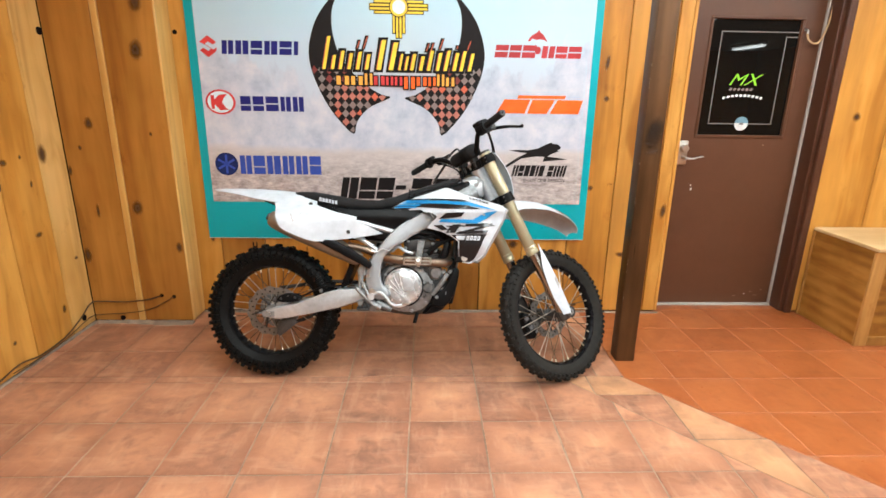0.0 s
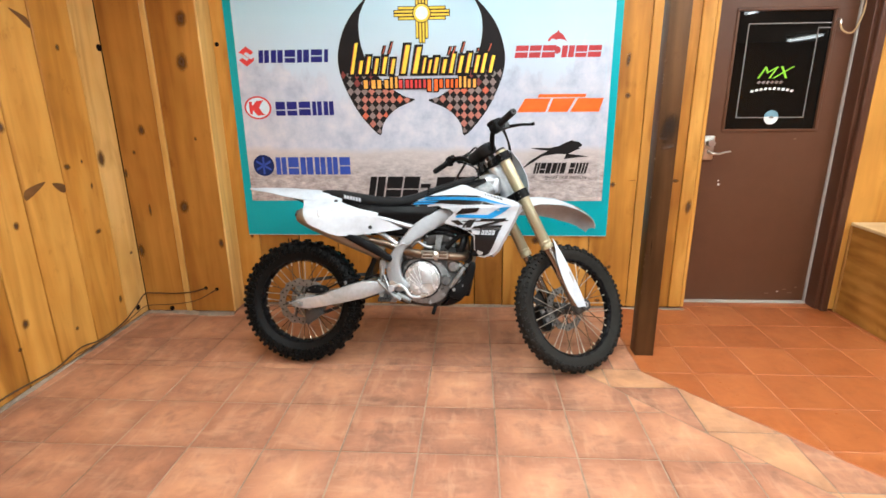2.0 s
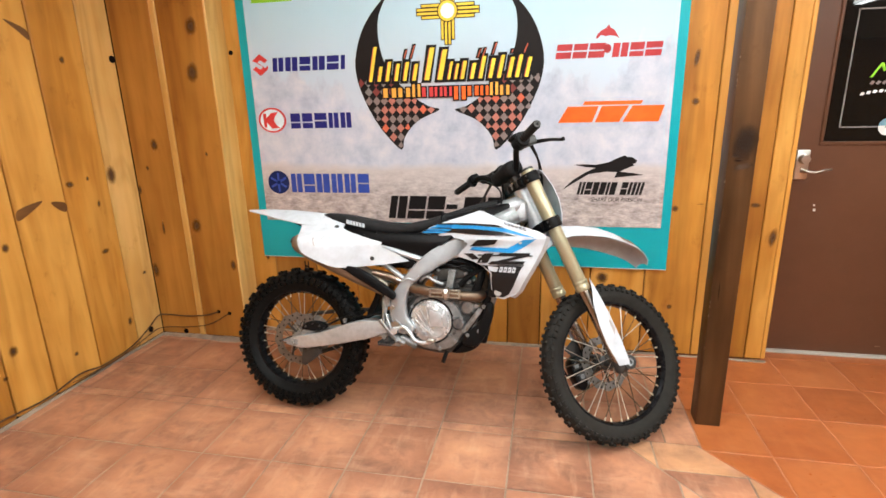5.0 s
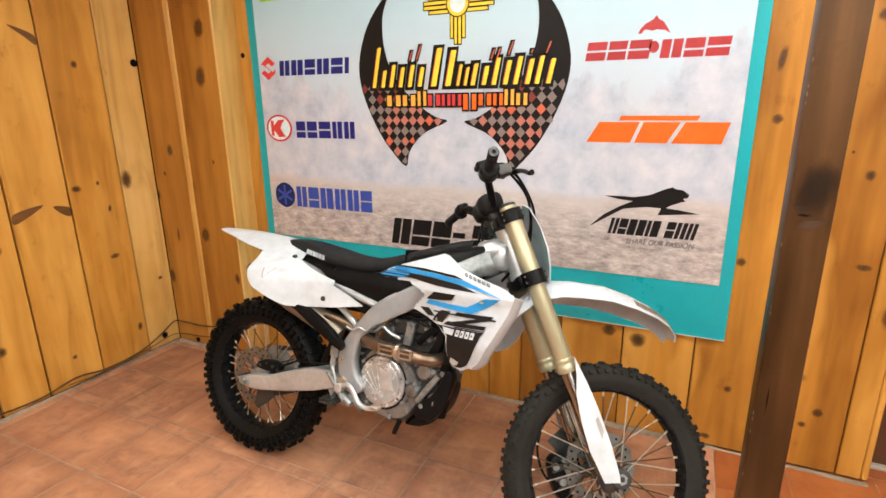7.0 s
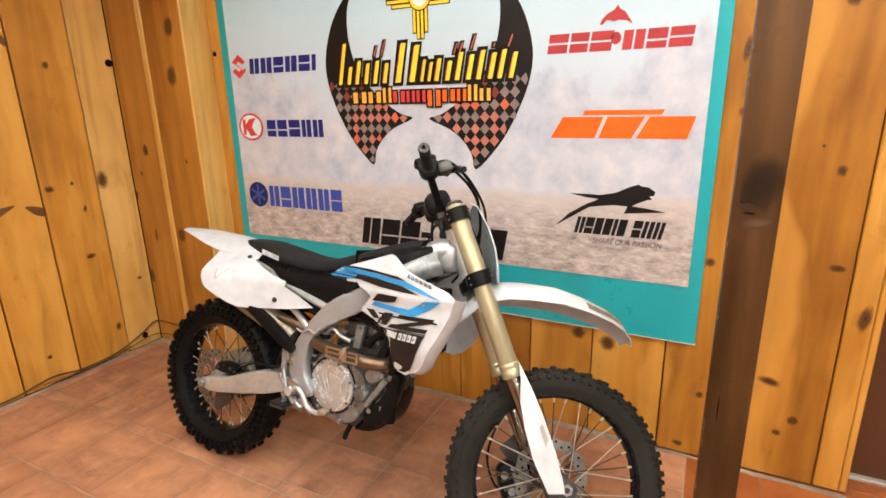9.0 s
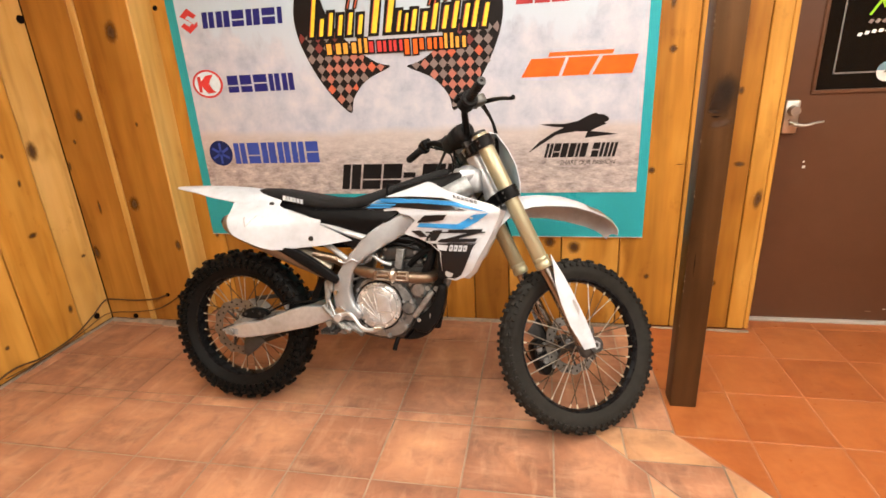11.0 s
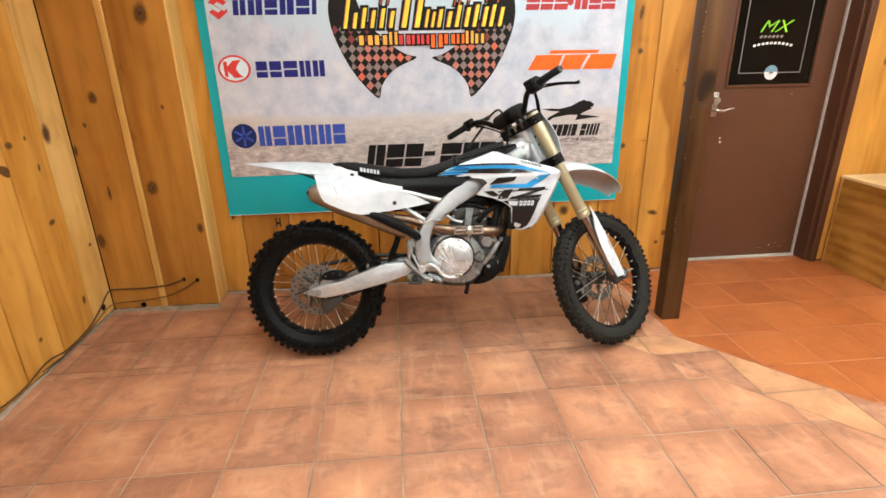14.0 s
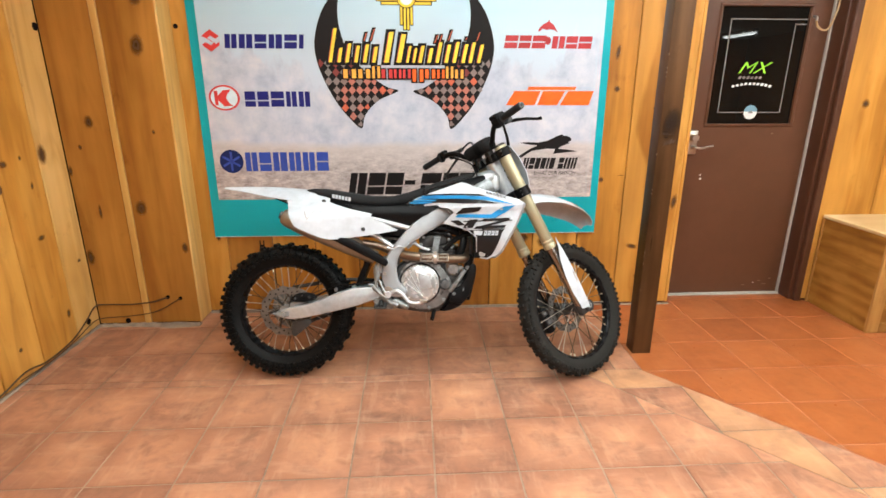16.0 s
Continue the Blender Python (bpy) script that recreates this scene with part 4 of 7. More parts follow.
shape("black_wing", [curved_outline(wing_l, 3)], INK["black"])
shape("black_wing", [curved_outline(wing_r, 3)], INK["black"])
rnd = random.Random(6)
ca_, cb_ = 0.0215, 0.0240
for poly, sg in ((wing_l, 1), (wing_r, -1)):
    c0 = -0.350 if sg > 0 else 0.170
    for i in range(-18, 19):
        for j in range(0, 18):
            if i % 2 or j % 2:
                continue
            cx, cz = c0 + ca_ * i, 1.143 + cb_ * (j + 1.0)
            if cz > 1.53:
                continue
            q = [(cx - ca_, cz), (cx, cz - cb_), (cx + ca_, cz), (cx, cz + cb_)]
            if not inside(poly, cx, cz):
                continue
            q = [p if inside(poly, *p) else (cx + (p[0] - cx) * 0.45, cz + (p[1] - cz) * 0.45) for p in q]
            one = bmesh.new()
            flat_shape(one, q, LY - 0.0012)
            part("check", one, INK[rnd.choice(("mauve", "mauve", "mauve", "pink", "pink", "pink", "mauve", "rust") if cz < 1.44 else ("mauve", "grey", "dimred"))], sign)
# sun symbol
cx, cz = -0.078, 1.841
sun = bmesh.new()
for k in range(4):
    ca, sa = math.cos(radians(90 * k)), math.sin(radians(90 * k))
    for j, ln in ((-1.5, 0.135), (-0.5, 0.160), (0.5, 0.160), (1.5, 0.135)):
        ray, rim_ = bmesh.new(), bmesh.new()
        for bmx, g, yy in ((rim_, 0.005, LY), (ray, 0.0, LY - 0.001)):
            a0, a1, w = 0.040, ln + g, 0.0058 + g * 0.8
            o = j * 0.0185
            flat_shape(bmx, [(cx + ca * x - sa * z, cz + sa * x + ca * z) for x, z in ((a0, o - w), (a1, o - w), (a1, o + w), (a0, o + w))], yy)
        part("ray_outline", rim_, INK["black"], sign)
        part("sun_ray", ray, INK["yellow"], sign)
part("sun_outline", flatbm(ellipse(cx, cz, 0.054, 0.054), LY - 0.0015), INK["black"], sign)
flat_shape(sun, ellipse(cx, cz, 0.049, 0.049), LY - 0.0022)
part("sun_disc", sun, INK["yellow"], sign)
shape("sun_centre", [ellipse(cx, cz, 0.036, 0.036)], INK["hazewhite"], y=LY - 0.003)
# the two rows of bars across the emblem: leaning pairs of strokes with dark rims, and ticks above them
def stroke(name, x, z0, z1, w, lean, ink, y, grow=0.0):
    d = lean * (z1 - z0)
    part(name, flatbm([(x - grow, z0 - grow), (x + w + grow, z0 - grow), (x + w + d + grow, z1 + grow), (x + d - grow, z1 + grow)], y), ink, sign)


for k, (x0, x1, top) in enumerate(((-0.516, -0.450, 1.684), (-0.424, -0.356, 1.607), (-0.326, -0.256, 1.603), (-0.208, -0.112, 1.668), (-0.084, -0.036, 1.596), (-0.016, 0.054, 1.597), (0.080, 0.150, 1.616), (0.176, 0.246, 1.618), (0.268, 0.334, 1.616))):
    w = (x1 - x0) * 0.27
    for j, (x, hi) in enumerate(((x0, top), (x1 - w, top - (0.10 if k == 0 else 0.012)))):
        stroke("bar_outline", x - 0.004, 1.508, hi, w, 0.21, INK["black"], LY - 0.003, 0.014)
        stroke("bar_shadow", x - 0.003, 1.510, hi - 0.003, w, 0.21, INK["rust"], LY - 0.0036)
        stroke("yellow_bar", x + 0.001, 1.508, hi, w * 0.94, 0.21, INK["yellow"], LY - 0.0042)
for x, z, ln in ((-0.318, 1.622, 0.040), (-0.282, 1.622, 0.062), (0.074, 1.612, 0.040), (0.098, 1.610, 0.044), (0.150, 1.625, 0.052), (0.248, 1.628, 0.014), (0.310, 1.625, 0.044)):
    stroke("bar_outline", x - 0.004, z, z + ln, 0.009, 0.38, INK["black"], LY - 0.003, 0.006)
    stroke("tick", x, z, z + ln, 0.006, 0.38, INK["rust"], LY - 0.004)
for k, (x0, x1) in enumerate(((-0.438, -0.366), (-0.354, -0.288), (-0.276, -0.232), (-0.224, -0.162), (-0.154, -0.112), (-0.104, -0.060), (-0.050, 0.012), (0.022, 0.080), (0.090, 0.132), (0.140, 0.182), (0.192, 0.240))):
    z0, z1 = 1.424 - (0.018 if k == 6 else 0), 1.472 + (0.016 if k in (2, 9) else 0)
    ink = INK["amber" if k < 3 or k > 8 else "orange" if k in (6, 7, 8) else "red"]
    w = (x1 - x0) * 0.34
    for x in (x0, x1 - w):
        stroke("bar_outline", x, z0, z1, w, 0.0, INK["black"], LY - 0.005, 0.007)
        stroke("amber_bar", x, z0, z1, w, 0.0, ink, LY - 0.006)

part("plank_crack", flatbm([(1.196, 0.857), (1.225, 0.8605), (1.251, 0.859), (1.225, 0.8575)], YB - 0.001), HOLE, wall_back)
# dark stamp on a plank below the sign
for x0, x1, z0, z1 in ((-1.008, -1.000, 0.415, 0.472), (-0.986, -0.978, 0.415, 0.472), (-1.000, -0.986, 0.432, 0.446)):
    tagged(shape("stamp_bar", [[(x0, z0), (x1, z0), (x1, z1), (x0, z1)]], INK["black"], wall_back, y=YB - 0.001))
# small holes, a cable and a hook on the walls
for k, (x, y, z, r, ax) in enumerate(((-1.529, 3.031, 0.176, 0.011, "y"), (-1.456, 3.031, 0.168, 0.011, "y"), (-1.782, 3.031, 0.030, 0.015, "y"), (-1.332, 3.199, 1.691, 0.013, "y"), (-1.948, 3.012, 1.666, 0.020, "x"), (-1.948, 2.933, 0.073, 0.018, "x"))):
    h = empty("drilled_hole", pose(x, y, z, 0, 0, 0 if ax == "y" else 90))
    tagged(h, "dark drilled hole in a pine plank", "hole")
    part("bore", add_rod(bmesh.new(), (0, -0.0015, 0), (0, 0.004, 0), r, r, 16), HOLE, h)
cable = empty("loose_cable")
tagged(cable, "thin brown cable stapled along the foot of the planks", "cable")
part("wire", add_tube(bmesh.new(), [(-1.529, 3.028, 0.176), (-1.62, 3.024, 0.150), (-1.75, 3.022, 0.138), (-1.88, 3.022, 0.140), (-1.938, 3.0, 0.138), (-1.942, 2.90, 0.088), (-1.941, 2.75, 0.04), (-1.941, 2.55, 0.03), (-1.941, 2.40, 0.055), (-1.941, 2.2, 0.03), (-1.941, 1.9, 0.05), (-1.941, 1.5, 0.03)], 0.0042, 8, 6), CABLE, cable)
part("wire", add_tube(bmesh.new(), [(-1.456, 3.028, 0.168), (-1.60, 3.026, 0.090), (-1.76, 3.024, 0.062), (-1.90, 3.02, 0.055), (-1.935, 2.96, 0.06), (-1.938, 2.80, 0.035), (-1.936, 2.6, 0.02), (-1.936, 2.35, 0.035)], 0.0026, 8, 6), CABLE, cable)

# ceiling lamps
fixture_me = boxbm(-0.62, 0.62, -0.07, 0.07, 0.0, 0.07, bevel=0.01)
tube_mat, tnt, tb = nodes_of("lit_tube", 0.4, 0, (0.9, 0.88, 0.8))
tb.inputs["Emission Color"].default_value = (*TUBE_COLOUR, 1)
tb.inputs["Emission Strength"].default_value = 22.0
lamp_spots = [(-0.35, 1.60, 90), (0.85, 2.00, 90), (2.05, 1.90, 90), (3.3, 1.80, 90)] + [(x, 0.15, 90) for x in (-0.35, 0.85, 2.05, 3.3)] + [(x, -1.3, 90) for x in (-0.3, 2.0, 4.3)] + [(0.8, -4.4, 90), (3.6, -4.4, 90), (7.5, -5.95, 90), (7.0, -0.6, 90)]
first = None
for x, y, rz in lamp_spots:
    if first is None:
        first = empty("ceiling_light", pose(x, y, ZC - 0.07, 0, 0, rz))
        tagged(first, "long white fluorescent ceiling light, switched on", "ceiling light", "ceiling lights")
        part("housing", fixture_me, CEILING, first)
        for o in (-0.035, 0.035):
            part("tube", add_rod(bmesh.new(), (-0.58, o, -0.022), (0.58, o, -0.022), 0.016, 0.016, 12), tube_mat, first)
    else:
        copy_thing(first, pose(x, y, ZC - 0.07, 0, 0, rz))
    ld = bpy.data.lights.new("tube_light", "AREA")
    ld.shape, ld.size, ld.size_y, ld.energy, ld.color = "RECTANGLE", 1.16, 0.10, TUBE_POWER, TUBE_COLOUR
    lo = new("tube_light", ld)
    lo.matrix_world = pose(x, y, ZC - 0.12, 0, 0, rz)

# ---- the dirt bike ----
WHITE_PLASTIC = plain("white_plastic", (0.515, 0.557, 0.607), 0.33, 0, 0.2)
BLACK_PLASTIC = speckled("black_plastic", (0.0055, 0.0055, 0.006), 0.3, 40, 0.36, bumpy=0.05)
SEAT_VINYL = speckled("seat_vinyl", (0.017, 0.017, 0.018), 0.25, 120, 0.62, bumpy=0.35)
RUBBER = speckled("tyre_rubber", (0.0058, 0.0057, 0.0056), 0.35, 30, 0.48, bumpy=0.25)
RUBBER_DUSTY = speckled("dusty_tyre_rubber", (0.021, 0.0195, 0.0175), 0.35, 25, 0.78, bumpy=0.25)
RIM_BLACK = speckled("black_anodised_rim", (0.010, 0.010, 0.011), 0.3, 30, 0.28, 0.3, 0.0)
ALLOY = speckled("cast_aluminium", (0.49, 0.52, 0.55), 0.25, 45, 0.37, 0.62, 0.10)
ALLOY_DULL = speckled("dusty_aluminium", (0.27, 0.29, 0.30), 0.55, 40, 0.36, 0.55, 0.14)
CASE_GREY = speckled("grey_crankcase", (0.19, 0.20, 0.205), 0.65, 34, 0.33, 0.6, 0.2)
# dark metal; on the cylinder its tone stands in for engine-bay shadow
ALLOY_DARK = speckled("dark_casting", (0.062, 0.062, 0.062), 0.45, 40, 0.45, 0.6, 0.15)
SPOKE_STEEL = speckled("spoke_steel", (0.52, 0.49, 0.43), 0.2, 60, 0.34, 0.75, 0.0)
NIPPLE = speckled("bright_nipple", (0.66, 0.60, 0.48), 0.15, 60, 0.32, 0.55, 0.0)
SPOKE_DARK = speckled("dark_spoke", (0.10, 0.075, 0.05), 0.3, 60, 0.42, 0.8, 0.0)
FRAME_ALLOY = speckled("satin_frame_alloy", (0.33, 0.35, 0.37), 0.14, 30, 0.42, 0.55, 0.08)
DISC_STEEL = speckled("worn_disc_steel", (0.19, 0.185, 0.175), 0.35, 60, 0.42, 0.8, 0.1)
CHROME = speckled("polished_metal", (0.54, 0.57, 0.59), 0.35, 30, 0.25, 0.6, 0.10)
SLIDER = speckled("polished_slider_steel", (0.33, 0.31, 0.29), 0.12, 30, 0.20, 1.0, 0.0)
GOLD = speckled("gold_anodised_fork", (0.40, 0.37, 0.25), 0.06, 10, 0.36, 0.48, 0.0)
TITANIUM = speckled("heat_stained_pipe", (0.20, 0.145, 0.105), 0.35, 14, 0.36, 0.9, 0.03)
TI_CAN = speckled("titanium_can", (0.25, 0.215, 0.17), 0.2, 20, 0.40, 0.65, 0.03)
BLUE_DECAL = plain("blue_decal", (0.012, 0.25, 0.58), 0.35, 0, 0.2)
BLACK_DECAL = plain("black_decal", (0.012, 0.011, 0.012), 0.35, 0, 0.2)
SCUFF_BROWN = speckled("ground_in_dirt", (0.20, 0.155, 0.12), 0.6, 30, 0.7)
GREY_DECAL = plain("grey_decal", (0.34, 0.32, 0.31), 0.4)

BIKE = pose(-0.677, 2.404, 0.001, -14.0, 0.35, -1.75) @ Matrix.Scale(0.987, 4)
bike = empty("dirt_bike", BIKE)
tagged(bike, "white off-road dirt bike with gold forks, leaning on tile", "dirt bike")
A_UP, N_FWD = Vector((-0.4591, 0, 0.8884)), Vector((0.8884, 0, 0.4591))
STEM = Vector((1.1025, -0.005, 0.8965))
FRONT = Matrix(((N_FWD.x, 0, A_UP.x, STEM.x), (0, 1, 0, STEM.y), (N_FWD.z, 0, A_UP.z, STEM.z), (0, 0, 0, 1))) @ Matrix.Rotation(radians(34.0), 4, "Z")


def fpart(name, bm, mat, parent=None, label="", sharp=35):
    """A part of the steered front end."""
    bmesh.ops.transform(bm, matrix=FRONT, verts=bm.verts[:])
    return part(name, bm, mat, parent or bike, label, sharp)


def bpart(name, bm, mat, parent=None, label="", sharp=35):
    return part(name, bm, mat, parent or bike, label, sharp)


def mirror(bm):
    bmesh.ops.scale(bm, vec=(1, -1, 1), verts=bm.verts[:])
    bmesh.ops.reverse_faces(bm, faces=bm.faces[:])
    return bm


def tyre_mesh(R, half, r_in, knobs, knob_h, rows):
    """Knobbly tyre about the y axis."""
    bm = bmesh.new()
    rc = R - knob_h
    mid = (rc + r_in) / 2
    dr = (rc - r_in) / 2
    prof = []
    for k in range(19):
        a = radians(-112 + 224 * k / 18)
        sx = math.copysign(abs(math.sin(a)) ** 0.8, math.sin(a))
        prof.append((mid + dr * math.copysign(abs(math.cos(a)) ** 0.85, math.cos(a)), half * sx))
    prof = prof + [(r_in, half * 0.60), (r_in, -half * 0.60)]
    add_lathe(bm, prof + [prof[0]], 72)
    for i in range(knobs):
        a0 = 2 * math.pi * i / knobs
        for (ang, w, ln, off) in rows:
            if (i % 2) != (off % 2) and off < 2:
                continue
            tilt = radians(ang)
            rr = mid + dr * math.copysign(abs(math.cos(tilt)) ** 0.85, math.cos(tilt))
            yy = half * math.copysign(abs(math.sin(tilt)) ** 0.8, math.sin(tilt))
            m = Matrix.Rotation(-a0, 4, "Y") @ Matrix.Translation((rr, yy, 0)) @ Matrix.Rotation(tilt, 4, "Z")
            vs = bmesh.ops.create_cube(bm, size=1.0)["verts"]
            for v in vs:
                taper = 0.82 if v.co.x > 0 else 1.0
                v.co = m @ Vector((v.co.x * knob_h * 2.0, v.co.y * w * taper, v.co.z * ln * taper))
    bmesh.ops.recalc_face_normals(bm, faces=bm.faces[:])
    return bm


def wheel(name, M, R, half, r_rim, r_open, knobs, knob_h, rows, disc_side, disc_r, tyre_mat, hub_w, hub_mat, sharp=30):
    """A spoked wheel: tyre, rim, hub, spokes, nipples, brake disc."""
    def mp(nm, bm, mat, parent, label="", shp=sharp):
        bmesh.ops.transform(bm, matrix=M, verts=bm.verts[:])
        return part(nm, bm, mat, parent, label, shp)
    hb = bmesh.new()
    add_lathe(hb, [(0.012, -hub_w), (0.030, -hub_w), (0.034, -hub_w + 0.006), (0.034, -hub_w + 0.010), (0.022, -hub_w + 0.02), (0.020, hub_w - 0.02), (0.034, hub_w - 0.010), (0.034, hub_w - 0.006), (0.030, hub_w), (0.012, hub_w), (0.012, -hub_w)], 28)
    w = mp(name, hb, hub_mat, bike, "spoked wheel with a black rim and knobbly tyre")
    mp("tyre", tyre_mesh(R, half, r_rim - 0.006, knobs, knob_h, rows), tyre_mat, w, "black knobbly off-road tyre")
    rb = bmesh.new()
    hw = half * 0.62
    add_lathe(rb, [(r_rim + 0.006, -hw), (r_rim + 0.006, -hw + 0.005), (r_rim - 0.010, -hw + 0.007), (r_open + 0.004, -0.012), (r_open + 0.004, 0.012), (r_rim - 0.010, hw - 0.007), (r_rim + 0.006, hw - 0.005), (r_rim + 0.006, hw), (r_rim - 0.012, hw), (r_open, 0.014), (r_open, -0.014), (r_rim - 0.012, -hw), (r_rim + 0.006, -hw)], 72)
    mp("rim", rb, RIM_BLACK, w, "black anodised rim")
    for i in range(36):
        side = -1 if i % 2 else 1
        a = 2 * math.pi * i / 36
        b = a + radians(62) * (1 if (i // 2) % 2 else -1)
        p = Vector((0.031 * math.cos(b), side * (hub_w - 0.008), 0.031 * math.sin(b)))
        q = Vector((r_open * math.cos(a), side * 0.006, r_open * math.sin(a)))
        sb = bmesh.new()
        add_rod(sb, p, q, 0.0021, 0.0021, 6, True)
        d = (p - q).normalized()
        mp("nipple", add_rod(bmesh.new(), q - d * 0.002, q + d * 0.015, 0.0040, 0.0032, 6, True), NIPPLE, w)
        # two bright spokes, then two dark ones, round the wheel
        mp("spoke", sb, SPOKE_STEEL if i % 4 in (1, 2) else SPOKE_DARK, w)
    db = bmesh.new()
    y0 = disc_side * (hub_w - 0.004)
    n = 48
    inner, outer = disc_r * 0.70, disc_r
    ring = []
    for i in range(n):
        a = 2 * math.pi * i / n
        wob = outer * (1.0 + 0.035 * math.sin(a * 12))
        ring.append([db.verts.new((r * math.cos(a), yy, r * math.sin(a))) for r, yy in ((inner, y0 - 0.0018), (wob, y0 - 0.0018), (wob, y0 + 0.0018), (inner, y0 + 0.0018))])
    for i in range(n):
        r1, r2 = ring[i], ring[(i + 1) % n]
        for k in range(4):
            db.faces.new((r1[k], r1[(k + 1) % 4], r2[(k + 1) % 4], r2[k]))
    bmesh.ops.recalc_face_normals(db, faces=db.faces[:])
    dk = mp("brake_disc", db, DISC_STEEL, w, "drilled steel brake disc")
    for i in range(30):
        a = 2 * math.pi * i / 30
        rr = disc_r * (0.80 + 0.11 * (i % 2))
        hb = bmesh.new()
        add_rod(hb, (rr * math.cos(a), y0 - 0.0024, rr * math.sin(a)), (rr * math.cos(a), y0 + 0.0024, rr * math.sin(a)), 0.0042, 0.0042, 8)
        mp("drilling", hb, HOLE, dk)
    for i in range(6):
        a = 2 * math.pi * i / 6 + 0.2
        db = bmesh.new()
        add_rod(db, (0.03 * math.cos(a - 0.4), y0, 0.03 * math.sin(a - 0.4)), ((inner + 0.004) * math.cos(a), y0, (inner + 0.004) * math.sin(a)), 0.006, 0.005, 6)
        mp("carrier_arm", db, ALLOY_DARK, w)
    return w


REAR_ROWS = [(-97, 0.016, 0.014, 2), (-76, 0.020, 0.018, 2), (-47, 0.021, 0.022, 1), (-16, 0.021, 0.021, 0), (16, 0.021, 0.021, 0), (47, 0.021, 0.022, 1), (76, 0.020, 0.018, 2), (97, 0.016, 0.014, 2)]
REAR_C = Vector((-0.006, -0.008, 0.336))
wheel("rear_wheel", Matrix.Translation(REAR_C), 0.335, 0.058, 0.236, 0.214, 58, 0.0125, REAR_ROWS, -1, 0.122, RUBBER, 0.055, ALLOY_DULL)
FRONT_ROWS = [(-70, 0.014, 0.013, 2), (-40, 0.015, 0.016, 1), (-12, 0.015, 0.014, 0), (12, 0.015, 0.014, 0), (40, 0.015, 0.016, 1), (70, 0.014, 0.013, 2)]
FAX_N, FAX_A = 0.041, -0.650
wheel("front_wheel", FRONT @ Matrix.Translation((FAX_N, 0, FAX_A)), 0.342, 0.040, 0.264, 0.245, 72, 0.0085, FRONT_ROWS, 1, 0.118, RUBBER_DUSTY, 0.05, ALLOY_DARK)

# swingarm and rear brake
arm = [(-0.014, 0.314), (-0.014, 0.350), (0.034, 0.366), (0.127, 0.382), (0.263, 0.437), (0.340, 0.460), (0.453, 0.465), (0.475, 0.440), (0.465, 0.412), (0.354, 0.372), (0.22, 0.340), (0.09, 0.312), (0.040, 0.306)]
sw = bpart("swingarm", platebm(arm, -0.128, -0.090, 0.008, segs=3), ALLOY, None, "wide pale aluminium swingarm")
bpart("arm", mirror(platebm(arm, -0.128, -0.090, 0.008, segs=2)), ALLOY, sw)
bpart("brace", boxbm(0.30, 0.44, -0.10, 0.10, 0.395, 0.445, bevel=0.01), ALLOY, sw)
bpart("axle", add_rod(bmesh.new(), (0, -0.140, 0.332), (0, 0.140, 0.332), 0.012, 0.012, 14), STEEL, sw)
bm = add_rod(bmesh.new(), (0, -0.128, 0.332), (0, -0.142, 0.332), 0.013, 0.012, 6)
add_rod(bm, (0, -0.125, 0.332), (0, -0.134, 0.332), 0.0165, 0.0165, 18)
bpart("axle_nut", bm, ALLOY_DULL, sw)
bm = boxbm(-0.032, 0.030, -0.131, -0.100, 0.318, 0.346, bevel=0.004)
add_rod(bm, (-0.028, -0.112, 0.332), (-0.052, -0.112, 0.332), 0.006, 0.006, 8)
bpart("chain_adjuster", bm, ALLOY_DULL, sw)
bm = platebm(curved_outline([(0.028, 0.392), (0.042, 0.418), (0.085, 0.430), (0.135, 0.424), (0.152, 0.404), (0.128, 0.390), (0.080, 0.384)], 3), -0.098, -0.064, 0.006, segs=2)
bpart("rear_caliper", bm, BLACK_PLASTIC, sw, "black rear brake caliper")
for x, z, r in ((0.050, 0.404, 0.006), (0.118, 0.410, 0.007), (0.084, 0.418, 0.004), (0.142, 0.402, 0.004)):
    bpart("bolt", add_rod(bmesh.new(), (x, -0.096, z), (x, -0.103, z), r, r * 0.85, 10), ALLOY_DARK, sw)
bpart("caliper_bracket", platebm([(0.020, 0.352), (0.050, 0.360), (0.096, 0.382), (0.120, 0.396), (0.060, 0.398), (0.024, 0.380)], -0.090, -0.078, 0.003), ALLOY_DULL, sw)
bpart("hose", add_tube(bmesh.new(), [(0.15, -0.085, 0.415), (0.25, -0.10, 0.462), (0.36, -0.11, 0.478), (0.44, -0.125, 0.50)], 0.0045, 8), BLACK_PLASTIC, sw)
bpart("disc_guard", platebm([(0.03, 0.29), (0.026, 0.225), (0.045, 0.214), (0.085, 0.245), (0.13, 0.285), (0.11, 0.306)], -0.086, -0.076, 0.003), ALLOY_DARK, sw, "black plastic disc guard")
bm = boxbm(0.243, 0.257, -0.118, -0.102, 0.438, 0.454, bevel=0.004)
add_rod(bm, (0.25, -0.124, 0.452), (0.25, -0.10, 0.452), 0.006, 0.006, 10)
bpart("hose_clamp", bm, ALLOY_DULL, sw)
bm = bmesh.new()
bmesh.ops.create_cone(bm, cap_ends=True, segments=48, radius1=0.105, radius2=0.105, depth=0.006, matrix=Matrix.Translation((0, 0.062, 0.332)) @ Matrix.Rotation(radians(90), 4, "X"))
bpart("sprocket", bm, ALLOY_DULL, sw)
bm = bmesh.new()
add_tube(bm, [(0.0, 0.062, 0.437), (0.25, 0.062, 0.475), (0.46, 0.062, 0.472)], 0.011, 6, 4, 0.6)
